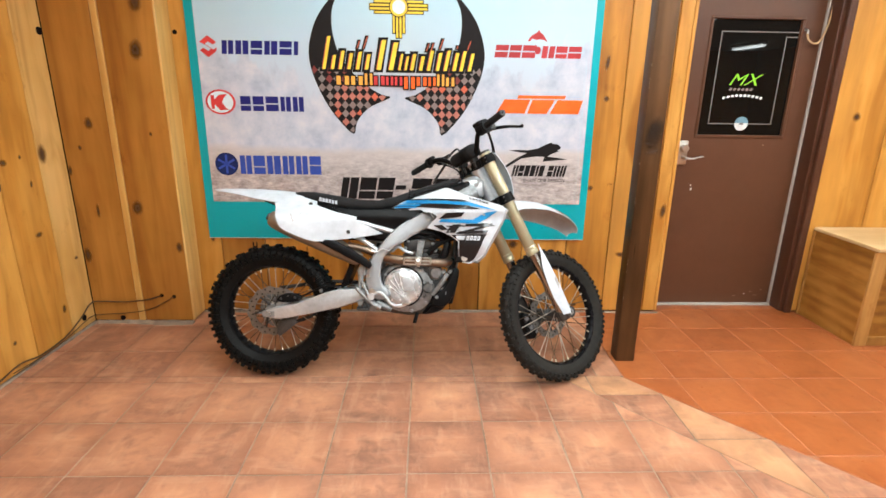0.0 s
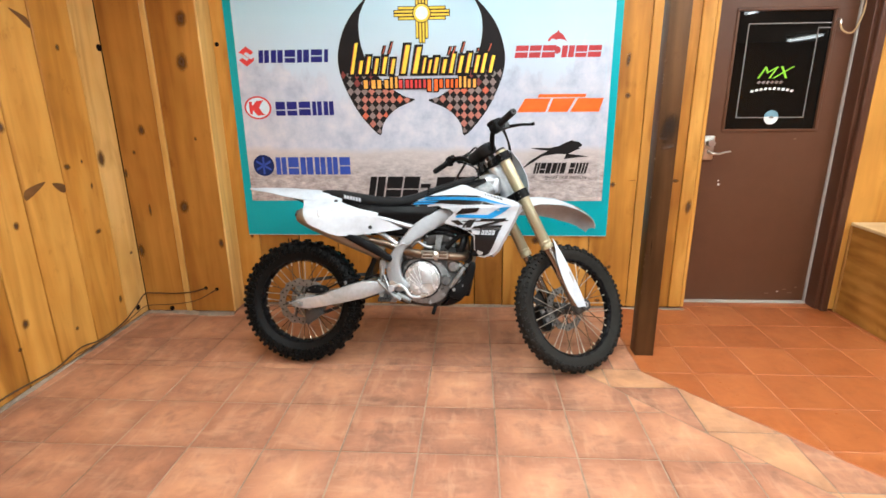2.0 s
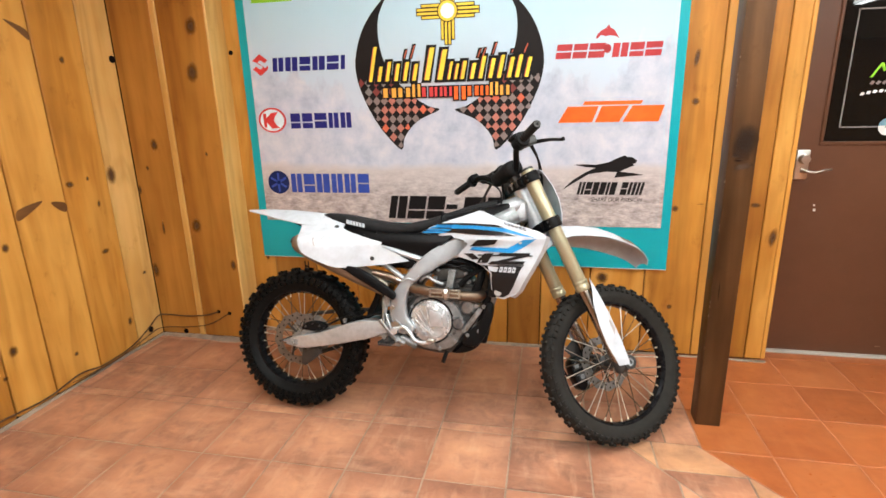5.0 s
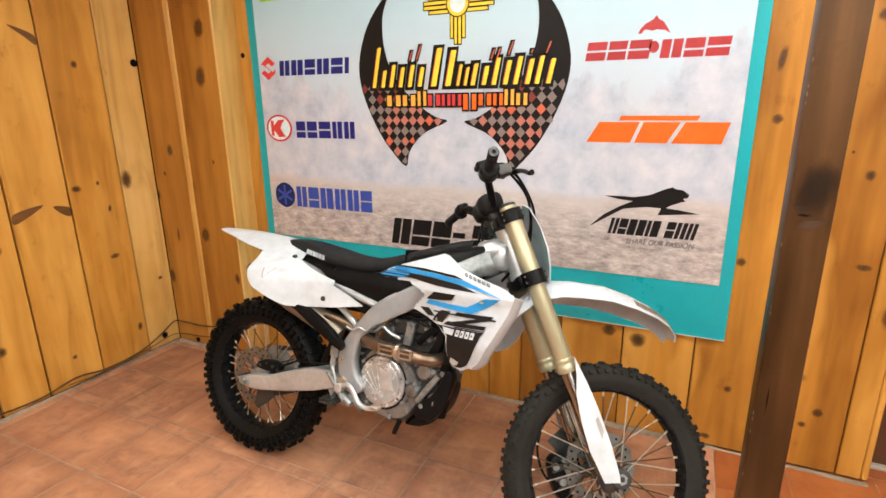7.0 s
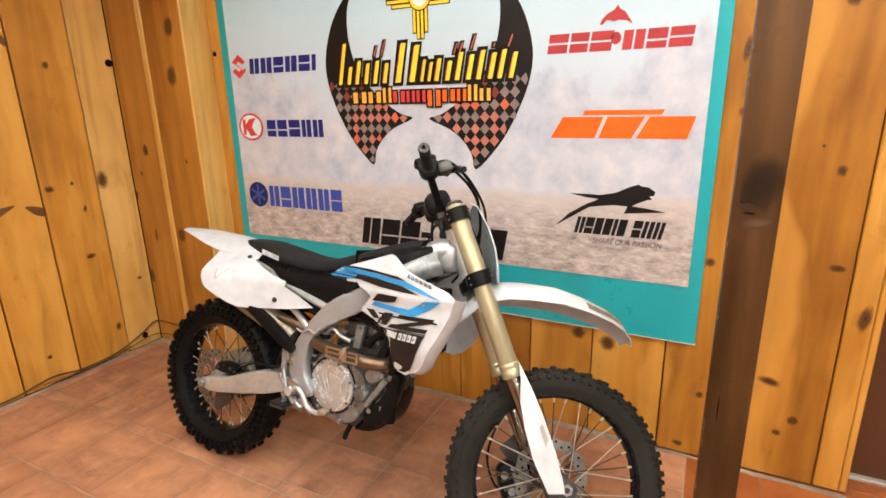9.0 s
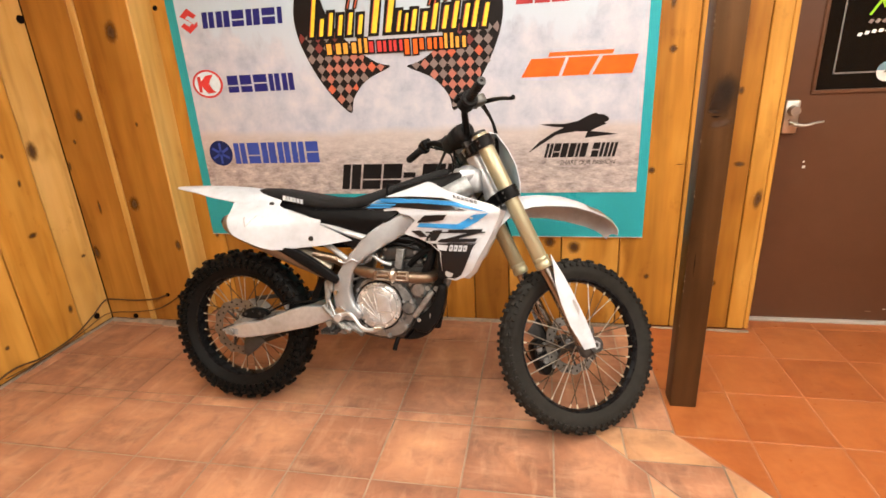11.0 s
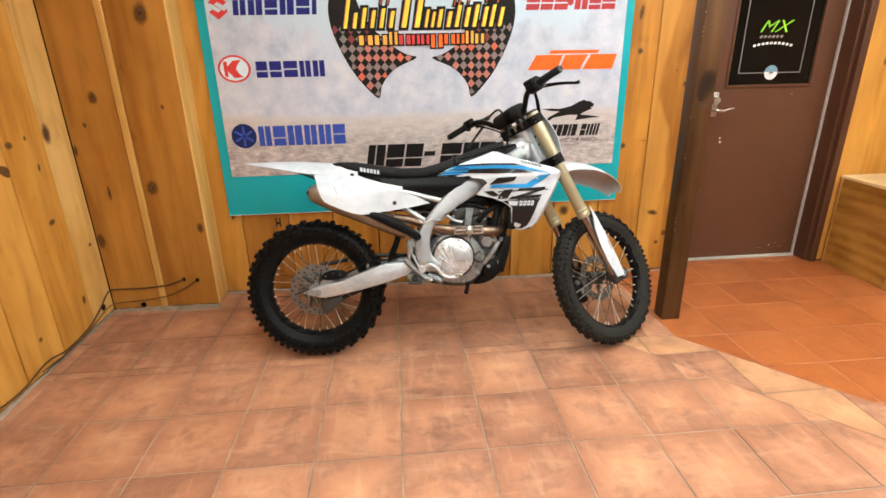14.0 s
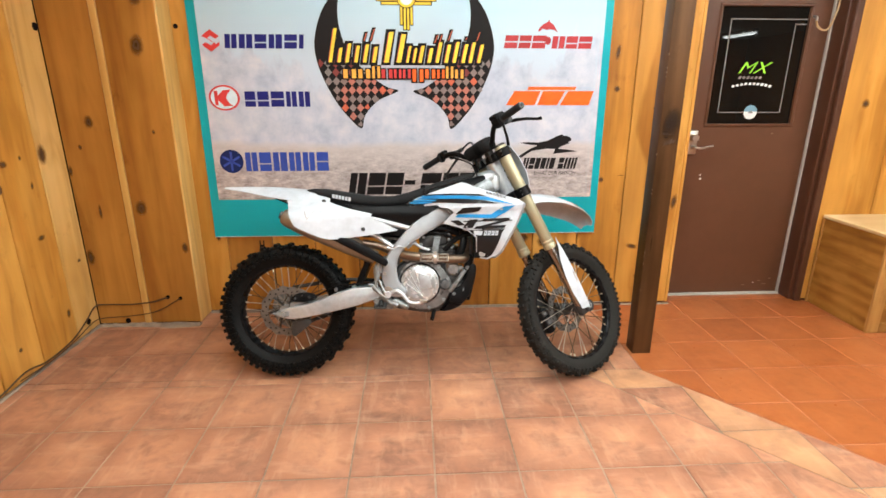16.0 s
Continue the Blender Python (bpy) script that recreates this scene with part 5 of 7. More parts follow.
add_tube(bm, [(0.0, 0.062, 0.227), (0.25, 0.062, 0.325), (0.46, 0.062, 0.402)], 0.011, 6, 4, 0.6)
bpart("chain", bm, ALLOY_DARK, sw)

# main frame
spar = curved_outline([(0.760, 0.852), (0.832, 0.848), (0.815, 0.79), (0.74, 0.752), (0.665, 0.708), (0.572, 0.636), (0.546, 0.560), (0.556, 0.490), (0.592, 0.448), (0.570, 0.418), (0.512, 0.420), (0.478, 0.480), (0.474, 0.555), (0.515, 0.642), (0.600, 0.748), (0.670, 0.800)], 4)


def spar_mesh():
    b_ = platebm(spar, -0.150, -0.108, 0.011, segs=3)
    for v in b_.verts:
        k = max(0.0, min(1.0, (v.co.x - 0.60) / 0.18))
        v.co.y += 0.042 * k * k * (3 - 2 * k)
    return b_


fr = bpart("frame_spar", spar_mesh(), FRAME_ALLOY, None, "dull cast aluminium frame spar")
bpart("frame_spar", mirror(spar_mesh()), FRAME_ALLOY)
bm = bmesh.new()
add_tube(bm, [(0.50, -0.152, 0.655), (0.53, -0.1535, 0.648), (0.555, -0.1535, 0.662), (0.585, -0.1535, 0.655), (0.605, -0.152, 0.675)], 0.0035, 6, 4)
bpart("weld_seam", bm, ALLOY, fr)
bm = bmesh.new()
for s in (-1, 1):
    add_tube(bm, [(0.79, s * 0.13, 0.825), (0.90, s * 0.11, 0.90), (1.0, s * 0.06, 0.955)], [0.034, 0.036, 0.040], 10, 4, 0.6)
bpart("upper_spar", bm, ALLOY_DULL)
hb = bmesh.new()
p0, p1 = STEM + A_UP * 0.02, STEM + A_UP * 0.225
add_rod(hb, p0, p1, 0.036, 0.036, 20)
add_rod(hb, p0 - A_UP * 0.004, p0 + A_UP * 0.02, 0.041, 0.041, 20)
add_rod(hb, p1 - A_UP * 0.02, p1 + A_UP * 0.006, 0.041, 0.041, 20)
add_box(hb, 0.93, 1.05, -0.055, 0.055, 0.925, 1.02, bevel=0.022, segs=3)
add_box(hb, 0.90, 0.99, -0.075, 0.075, 0.90, 0.985, bevel=0.02, segs=2)
bpart("head_tube", hb, ALLOY, None, "pale cast aluminium steering head")
bpart("frame_neck", add_tube(bmesh.new(), [(0.84, -0.035, 0.905), (0.92, -0.032, 0.955), (0.985, -0.028, 0.992), (1.015, -0.02, 1.0)], [0.040, 0.040, 0.038, 0.034], 16, 4), ALLOY)
bm = bmesh.new()
add_rod(bm, (0.505, -0.156, 0.447), (0.505, 0.156, 0.447), 0.020, 0.020, 16)
add_rod(bm, (0.505, -0.162, 0.447), (0.505, -0.150, 0.447), 0.026, 0.024, 6)
add_rod(bm, (0.488, -0.158, 0.53), (0.488, -0.150, 0.53), 0.009, 0.009, 6)
bpart("pivot_bolt", bm, STEEL)
sub_ = None
for s in (-1, 1):
    for pts, r in (([(0.410, s * 0.118, 0.797), (0.50, s * 0.122, 0.772), (0.615, s * 0.122, 0.742)], 0.0125),
                   ([(0.395, s * 0.10, 0.728), (0.46, s * 0.112, 0.698), (0.535, s * 0.12, 0.648)], 0.012),
                   ([(0.10, s * 0.06, 0.86), (0.25, s * 0.09, 0.84), (0.410, s * 0.118, 0.797)], 0.0125),
                   ([(0.12, s * 0.06, 0.84), (0.25, s * 0.09, 0.78), (0.395, s * 0.10, 0.728)], 0.011)):
        o_ = bpart("subframe" if sub_ is None else "subframe_tube", add_tube(bmesh.new(), pts, r, 10, 4), ALLOY, sub_, "slim aluminium rear subframe" if sub_ is None else "")
        sub_ = sub_ or o_
# shock, linkage and rear mud flap
bm = bmesh.new()
for i in range(9):
    t = i / 8
    c = Vector((0.47 + 0.07 * t, -0.01, 0.46 + 0.25 * t))
    m = Matrix.Translation(c) @ Vector((0.07, 0, 0.25)).to_track_quat("Z", "Y").to_matrix().to_4x4()
    ring = [m @ Vector((0.033 * math.cos(radians(30 * k)), 0.033 * math.sin(radians(30 * k)), 0.028 * k / 12)) for k in range(13)]
    add_tube(bm, ring, 0.006, 6, 1)
sh = bpart("shock_spring", bm, WHITE_PLASTIC, None, "coiled shock absorber spring")
bpart("shock_body", add_rod(bmesh.new(), (0.462, -0.01, 0.43), (0.56, -0.01, 0.78), 0.022, 0.022, 14), ALLOY_DARK, sh)
bm = platebm(curved_outline([(0.392, 0.632), (0.425, 0.622), (0.408, 0.565), (0.382, 0.500), (0.368, 0.470), (0.342, 0.462), (0.352, 0.505), (0.378, 0.565)], 3), -0.085, 0.085, 0.005)
bpart("mud_flap", bm, BLACK_PLASTIC, None, "black rubber mud flap")

# engine
cases = curved_outline([(0.500, 0.420), (0.515, 0.365), (0.60, 0.342), (0.71, 0.338), (0.81, 0.362), (0.86, 0.41), (0.872, 0.475), (0.845, 0.54), (0.78, 0.585), (0.69, 0.60), (0.58, 0.585), (0.52, 0.52)], 3)
eng = bpart("engine", platebm(cases, -0.115, 0.115, 0.02, segs=3), ALLOY_DARK, None, "four-stroke engine with polished clutch cover")
CL = Vector((0.655, 0, 0.478))
bm = bmesh.new()
CM = Matrix.Translation((CL.x, 0, CL.z))
add_lathe(bm, [(0.0001, -0.166), (0.030, -0.166), (0.072, -0.1645), (0.077, -0.162), (0.079, -0.157), (0.085, -0.156), (0.091, -0.153), (0.094, -0.146), (0.096, -0.12)], 48, CM)
clutch = bpart("clutch_cover", bm, CHROME, eng, "scratched silver clutch cover")
bpart("gasket", add_lathe(bmesh.new(), [(0.094, -0.1445), (0.1005, -0.1445), (0.1005, -0.136), (0.094, -0.136), (0.094, -0.1445)], 48, CM), BLACK_PLASTIC, clutch)
for k in range(7):
    a = radians(51.4 * k + 20)
    x, z = CL.x + 0.0855 * math.cos(a), CL.z + 0.0855 * math.sin(a)
    bpart("cover_bolt", add_rod(bmesh.new(), (x, -0.150, z), (x, -0.160, z), 0.0045, 0.004, 6), ALLOY_DARK, clutch)
for px_, pz_ in ((-0.062, 0.030), (-0.048, 0.050), (-0.022, 0.064), (-0.068, 0.004)):
    bm = add_rod(bmesh.new(), (CL.x + 0.010, -0.1655, CL.z - 0.056), (CL.x + px_, -0.1650, CL.z + pz_), 0.0018, 0.0036, 8)
    bpart("cover_rib", bm, CHROME, clutch)
bm = platebm([(CL.x + 0.002, CL.z - 0.022), (CL.x + 0.058, CL.z - 0.018), (CL.x + 0.044, CL.z + 0.040), (CL.x - 0.006, CL.z + 0.052)], -0.1680, -0.163, 0.0015)
bpart("cover_rib", bm, ALLOY, clutch)
outer = curved_outline([(0.545, 0.48), (0.548, 0.425), (0.585, 0.375), (0.66, 0.352), (0.745, 0.365), (0.792, 0.42), (0.802, 0.47), (0.785, 0.525), (0.735, 0.572), (0.66, 0.590), (0.585, 0.570)], 3)
bpart("crankcase_cover", platebm(outer, -0.142, -0.112, 0.008, segs=2), CASE_GREY, eng)
bm = bmesh.new()
for k in range(8):
    a = radians(45 * k + 12)
    x, z = CL.x + 0.104 * math.cos(a), CL.z + 0.104 * math.sin(a)
    bpart("bolt", add_rod(bmesh.new(), (x, -0.139, z), (x, -0.152, z), 0.0075, 0.0065, 6), ALLOY_DULL, eng)
for x, z in ((0.77, 0.40), (0.79, 0.50), (0.745, 0.56), (0.70, 0.36), (0.82, 0.43)):
    bm = add_rod(bmesh.new(), (x, -0.112, z), (x, -0.152, z), 0.010, 0.009, 8)
    add_rod(bm, (x, -0.15, z), (x, -0.157, z), 0.006, 0.006, 6)
    bpart("bolt", bm, ALLOY_DULL, eng)
bm = bmesh.new()
add_lathe(bm, [(0.0001, -0.156), (0.020, -0.156), (0.024, -0.152), (0.026, -0.146), (0.030, -0.140), (0.030, -0.11)], 24, Matrix.Translation((0.778, 0, 0.475)))
bpart("oil_filter_cover", bm, CASE_GREY, eng)
# cylinder and head cover coloured dark, the bay's shadow put into their materials
bm = bmesh.new()
CYL = Matrix.Translation((0.735, 0, 0.66)) @ Matrix.Rotation(radians(-9), 4, "Y")
add_box(bm, -0.085, 0.085, -0.085, 0.085, -0.10, 0.0, bevel=0.014, segs=2, m=CYL)
for k in range(4):
    add_box(bm, -0.092, 0.092, -0.092, 0.092, -0.085 + 0.022 * k, -0.078 + 0.022 * k, bevel=0.002, m=CYL)
add_box(bm, -0.080, 0.080, -0.095, 0.095, 0.0, 0.055, bevel=0.012, segs=2, m=CYL)
bpart("cylinder", bm, ALLOY_DARK, eng)
bm = bmesh.new()
add_box(bm, -0.095, 0.085, -0.080, 0.080, 0.055, 0.105, bevel=0.018, segs=3, m=CYL)
for x in (-0.06, 0.05):
    add_rod(bm, CYL @ Vector((x, -0.075, 0.08)), CYL @ Vector((x, -0.100, 0.08)), 0.016, 0.014, 14)
bpart("cylinder_head_cover", bm, BLACK_PLASTIC, eng)
stay = platebm([(0.712, 0.622), (0.742, 0.622), (0.756, 0.705), (0.722, 0.705)], -0.124, -0.100, 0.004)
add_rod(stay, (0.736, -0.10, 0.695), (0.736, -0.132, 0.695), 0.008, 0.007, 8)
bpart("engine_mount", stay, ALLOY_DULL, eng)
for x, z, q in ((0.66, 0.665, 0.010), (0.672, 0.70, 0.008), (0.795, 0.69, 0.009), (0.81, 0.655, 0.010), (0.772, 0.715, 0.006), (0.69, 0.64, 0.006), (0.835, 0.665, 0.006), (0.632, 0.675, 0.008), (0.60, 0.655, 0.009)):
    bpart("bolt", add_rod(bmesh.new(), (x, -0.08, z), (x, -0.112, z), q, q * 0.85, 8), ALLOY_DULL, eng)
bpart("head_stay", add_tube(bmesh.new(), [(0.595, -0.125, 0.648), (0.625, -0.13, 0.672), (0.66, -0.125, 0.652), (0.70, -0.12, 0.640)], 0.007, 8), ALLOY, eng)
bpart("spark_lead", add_tube(bmesh.new(), [(0.78, -0.05, 0.76), (0.80, -0.11, 0.735), (0.76, -0.125, 0.72), (0.70, -0.118, 0.728), (0.64, -0.10, 0.735)], 0.005, 8), BLACK_PLASTIC, eng)
bpart("hose", add_tube(bmesh.new(), [(0.775, -0.118, 0.640), (0.80, -0.128, 0.668), (0.84, -0.130, 0.700), (0.90, -0.125, 0.722)], 0.013, 10), BLACK_PLASTIC, eng)
bpart("rear_bend", add_tube(bmesh.new(), [(0.858, -0.085, 0.575), (0.876, -0.095, 0.615), (0.882, -0.095, 0.66), (0.872, -0.085, 0.71)], 0.014, 10), TITANIUM, eng)
bpart("cowl_edge", add_tube(bmesh.new(), [(0.86, -0.150, 0.738), (0.905, -0.160, 0.728), (0.924, -0.165, 0.69), (0.922, -0.165, 0.64), (0.915, -0.160, 0.600)], 0.0022, 6), ALLOY_DULL, eng)
bpart("air_duct", boxbm(0.655, 0.915, -0.092, 0.092, 0.712, 0.800, bevel=0.012, segs=2), BLACK_PLASTIC, eng)
random.seed(41)
for k in range(14):
    x, z = random.uniform(0.80, 0.875), random.uniform(0.40, 0.57)
    q = random.uniform(0.004, 0.009)
    bpart("bolt", add_rod(bmesh.new(), (x, -0.108, z), (x, -0.128 - random.random() * 0.02, z), q, q * 0.85, 6), random.choice((ALLOY, ALLOY_DULL, ALLOY_DARK)), eng)
for pts, q in (([(0.78, -0.145, 0.565), (0.81, -0.152, 0.59), (0.85, -0.145, 0.585), (0.885, -0.13, 0.60)], 0.006), ([(0.83, -0.13, 0.39), (0.86, -0.145, 0.43), (0.868, -0.145, 0.47), (0.888, -0.13, 0.50)], 0.005), ([(0.60, -0.13, 0.585), (0.57, -0.14, 0.60), (0.56, -0.13, 0.64)], 0.006)):
    bpart("oil_line", add_tube(bmesh.new(), pts, q, 8), ALLOY_DULL, eng)
# water pump, hoses and oil lines round the front of the engine
bm = bmesh.new()
add_lathe(bm, [(0.0001, -0.145), (0.024, -0.143), (0.033, -0.134), (0.036, -0.118), (0.036, -0.10)], 24, Matrix.Translation((0.815, 0, 0.548)))
add_tube(bm, [(0.80, -0.135, 0.44), (0.825, -0.146, 0.475), (0.845, -0.146, 0.505), (0.872, -0.140, 0.545)], 0.011, 10)
for x, z in ((0.845, 0.425), (0.852, 0.555), (0.87, 0.585), (0.848, 0.46), (0.885, 0.555)):
    add_rod(bm, (x, -0.105, z), (x, -0.140, z), 0.013, 0.010, 8)
bpart("water_pump", bm, ALLOY_DULL, eng)
bm = bmesh.new()
add_tube(bm, [(0.815, -0.12, 0.57), (0.845, -0.135, 0.62), (0.865, -0.13, 0.68), (0.86, -0.10, 0.74)], 0.018, 10)
add_tube(bm, [(0.88, -0.10, 0.40), (0.895, -0.12, 0.48), (0.888, -0.12, 0.56), (0.90, -0.12, 0.62)], 0.020, 10)
add_tube(bm, [(0.64, -0.10, 0.74), (0.72, -0.112, 0.745), (0.80, -0.112, 0.735), (0.86, -0.112, 0.70)], 0.010, 8)
add_tube(bm, [(0.66, -0.095, 0.70), (0.72, -0.12, 0.725), (0.82, -0.12, 0.70)], 0.006, 8)
bpart("hose", bm, BLACK_PLASTIC, eng, "black rubber coolant hoses")
bpart("radiator", boxbm(0.905, 0.945, -0.170, -0.055, 0.605, 0.845, bevel=0.006), BLACK_PLASTIC, None, "black radiator behind the shroud")
bpart("radiator", boxbm(0.905, 0.945, 0.055, 0.170, 0.605, 0.845, bevel=0.006), BLACK_PLASTIC)
bpart("throttle_body", boxbm(0.62, 0.84, -0.085, 0.085, 0.76, 0.90, bevel=0.03, segs=2), BLACK_PLASTIC)
bm = bmesh.new()
skid = curved_outline([(0.755, 0.340), (0.81, 0.346), (0.862, 0.376), (0.890, 0.43), (0.900, 0.49), (0.882, 0.500), (0.850, 0.465), (0.805, 0.450), (0.790, 0.405), (0.755, 0.355)], 3)
add_plate(bm, skid, -0.104, 0.040, 0.014, segs=3)
sk = bpart("skid_plate", bm, BLACK_PLASTIC, None, "black plastic skid plate")
bpart("side_guard", platebm(curved_outline([(0.795, 0.392), (0.845, 0.380), (0.878, 0.400), (0.906, 0.450), (0.924, 0.515), (0.926, 0.565), (0.900, 0.572), (0.878, 0.515), (0.850, 0.470), (0.812, 0.440)], 3), -0.124, -0.080, 0.008, segs=2), BLACK_PLASTIC, sk)
bpart("drain_hose", add_tube(bmesh.new(), [(0.725, -0.085, 0.345), (0.717, -0.095, 0.315), (0.712, -0.097, 0.295)], 0.0095, 8, 4), BLACK_PLASTIC, sk)
bpart("down_tube", add_tube(bmesh.new(), [(0.94, 0, 0.88), (0.925, 0, 0.72), (0.905, 0, 0.585), (0.895, 0, 0.545)], [0.024, 0.022, 0.021, 0.019], 12, 5), ALLOY_DULL)
for q in (-1, 1):
    bpart("cradle_tube", add_tube(bmesh.new(), [(0.897, q * 0.006, 0.56), (0.885, q * 0.022, 0.50), (0.85, q * 0.045, 0.40), (0.72, q * 0.065, 0.345), (0.55, q * 0.085, 0.365)], 0.014, 8, 5), ALLOY_DARK)

for o_ in (eng, *eng.children_recursive):
    o_.data.transform(Matrix.Diagonal((1, 0.82, 1, 1)))

# exhaust
bm = bmesh.new()
add_tube(bm, [(0.80, 0.02, 0.64), (0.87, -0.05, 0.625), (0.872, -0.115, 0.603), (0.82, -0.148, 0.600), (0.72, -0.150, 0.606), (0.62, -0.142, 0.612), (0.545, -0.118, 0.625), (0.47, -0.11, 0.655), (0.38, -0.12, 0.675)], [0.021, 0.021, 0.021, 0.0215, 0.022, 0.022, 0.020, 0.018, 0.018], 14)
ex_ = bpart("exhaust_header", bm, TITANIUM, None, "heat-browned exhaust header pipe")
for a, b in ((0.655, 0.722), (0.735, 0.792)):
    z = 0.6085
    bm = bmesh.new()
    w, h = b - a, 0.019
    add_box(bm, a, b, -0.177, -0.170, z + h - 0.006, z + h, bevel=0.002)
    add_box(bm, a, b, -0.177, -0.170, z - h, z - h + 0.006, bevel=0.002)
    add_box(bm, a, a + 0.009, -0.177, -0.170, z - h, z + h, bevel=0.002)
    add_box(bm, b - 0.009, b, -0.177, -0.170, z - h, z + h, bevel=0.002)
    add_box(bm, a + 0.005, b - 0.005, -0.172, -0.166, z - 0.003, z + 0.003)
    bpart("heat_shield", bm, STEEL, ex_, "slotted steel heat shield")
bpart("clamp", add_lathe(bmesh.new(), [(0.024, -0.008), (0.029, -0.007), (0.029, 0.007), (0.024, 0.008), (0.024, -0.008)], 20, Matrix.Translation((0.728, -0.150, 0.606)) @ Matrix.Rotation(radians(90), 4, "Z")), STEEL, ex_)
bm = bmesh.new()
add_tube(bm, [(0.012, -0.148, 0.803), (0.036, -0.148, 0.793), (0.105, -0.144, 0.763), (0.22, -0.134, 0.711), (0.33, -0.118, 0.660), (0.44, -0.102, 0.602)], [0.032, 0.043, 0.049, 0.049, 0.046, 0.034], 20, 4, 0.85)
muf = bpart("muffler", bm, TI_CAN, None, "tan titanium muffler")
bm = bmesh.new()
add_rod(bm, (0.000, -0.149, 0.808), (0.042, -0.149, 0.790), 0.019, 0.019, 18, False)
bpart("outlet", bm, ALLOY_DARK, muf)
for x, z in ((0.19, 0.690), (0.30, 0.645)):
    bpart("rivet", add_rod(bmesh.new(), (x, -0.150, z + 0.014), (x, -0.168, z + 0.018), 0.003, 0.003, 6), ALLOY_DULL, muf)
guard_o = [(0.222, 0.700), (0.275, 0.706), (0.335, 0.696), (0.400, 0.664), (0.455, 0.630), (0.500, 0.598), (0.506, 0.582), (0.495, 0.566), (0.470, 0.578), (0.36, 0.634), (0.27, 0.680)]
bpart("exhaust_guard", platebm(guard_o, -0.176, -0.150, 0.007, segs=2), BLACK_PLASTIC, None, "black plastic exhaust guard")

# plastics
def panel(outline, yfun, cell=0.0125, thick=0.004):
    """A bent panel: the outline cut into small cells and laid on y = yfun(x, z)."""
    xs, zs = [p[0] for p in outline], [p[1] for p in outline]
    bm = bmesh.new()
    cache = {}
    fs = []
    for i in range(math.floor(min(xs) / cell), math.ceil(max(xs) / cell)):
        col = clip(clip(list(outline), -1, 0, -i * cell), 1, 0, (i + 1) * cell)
        if len(col) < 3:
            continue
        for j in range(math.floor(min(zs) / cell), math.ceil(max(zs) / cell)):
            p = clip(clip(col, 0, -1, -j * cell), 0, 1, (j + 1) * cell)
            if len(p) < 3:
                continue
            vs = []
            for x, z in p:
                k = (round(x, 5), round(z, 5))
                if k not in cache:
                    cache[k] = bm.verts.new((x, yfun(x, z), z))
                if cache[k] not in vs:
                    vs.append(cache[k])
            if len(vs) >= 3:
                try:
                    fs.append(bm.faces.new(vs))
                except ValueError:
                    pass
    bmesh.ops.recalc_face_normals(bm, faces=fs)
    bm.normal_update()
    if sum(f.normal.y * f.calc_area() for f in fs) > 0:
        bmesh.ops.reverse_faces(bm, faces=fs)
    if thick:
        bmesh.ops.solidify(bm, geom=fs, thickness=thick)
    return bm


def smoothstep(a, b, x):
    t = max(0.0, min(1.0, (x - a) / (b - a)))
    return t * t * (3 - 2 * t)


def shroud_y(x, z):
    base = -0.112 - 0.088 * smoothstep(0.60, 1.00, x)
    crown = 0.055 * smoothstep(0.90, 0.975, z) + 0.030 * smoothstep(0.70, 0.60, z)
    ridge = -0.010 * math.exp(-((z - 0.845 - 0.06 * (x - 0.9)) / 0.018) ** 2) * smoothstep(0.70, 0.80, x)
    return base + crown + ridge


shroud_o = [(0.590, 0.862), (0.645, 0.892), (0.700, 0.912), (0.780, 0.940), (0.850, 0.966), (0.872, 0.962), (0.945, 0.930), (1.045, 0.902), (1.110, 0.884), (1.138, 0.868), (1.132, 0.838), (1.098, 0.765), (1.062, 0.698), (1.040, 0.650), (1.012, 0.618), (0.975, 0.600), (0.925, 0.607), (0.920, 0.655), (0.917, 0.705), (0.880, 0.735), (0.832, 0.753), (0.765, 0.768), (0.790, 0.795), (0.815, 0.822), (0.795, 0.838), (0.748, 0.846), (0.735, 0.856), (0.660, 0.850)]
sr = bpart("radiator_shroud", panel(shroud_o, shroud_y), WHITE_PLASTIC, None, "white shroud with blue and black graphics")
bpart("radiator_shroud", mirror(panel(shroud_o, shroud_y)), WHITE_PLASTIC)


def decal_on(name, outline, mat, lift=0.0022, yf=None, parent=None):
    f = yf or shroud_y
    return bpart(name, panel(outline, lambda x, z: f(x, z) - lift - 0.0012, 0.0125, 0), mat, parent or sr)


decal_on("dark_band", [(0.592, 0.862), (0.625, 0.880), (0.83, 0.888), (0.955, 0.878), (1.02, 0.862), (0.96, 0.862), (0.86, 0.862), (0.75, 0.868), (0.70, 0.866), (0.66, 0.852)], BLACK_DECAL)
for k in range(4):
    z = 0.862 + 0.0105 * k
    x = 0.60 + 0.018 * k
    decal_on("blue_stripe", [(x, z), (x + 0.11, z + 0.002), (x + 0.118, z + 0.009), (x + 0.012, z + 0.0065)], BLUE_DECAL, 0.0034)
decal_on("blue_stripe", [(0.668, 0.898), (0.84, 0.901), (0.968, 0.894), (1.10, 0.857), (1.065, 0.862), (0.96, 0.879), (0.83, 0.886), (0.66, 0.884)], BLUE_DECAL, 0.0034)
decal_on("navy_stripe", [(0.676, 0.906), (0.80, 0.910), (0.93, 0.906), (0.968, 0.896), (0.84, 0.902), (0.67, 0.899)], BLACK_DECAL, 0.0034)
decal_on("blue_stripe", [(0.822, 0.797), (0.838, 0.812), (0.985, 0.812), (1.045, 0.848), (1.098, 0.854), (1.055, 0.822), (1.004, 0.794)], BLUE_DECAL, 0.0034)
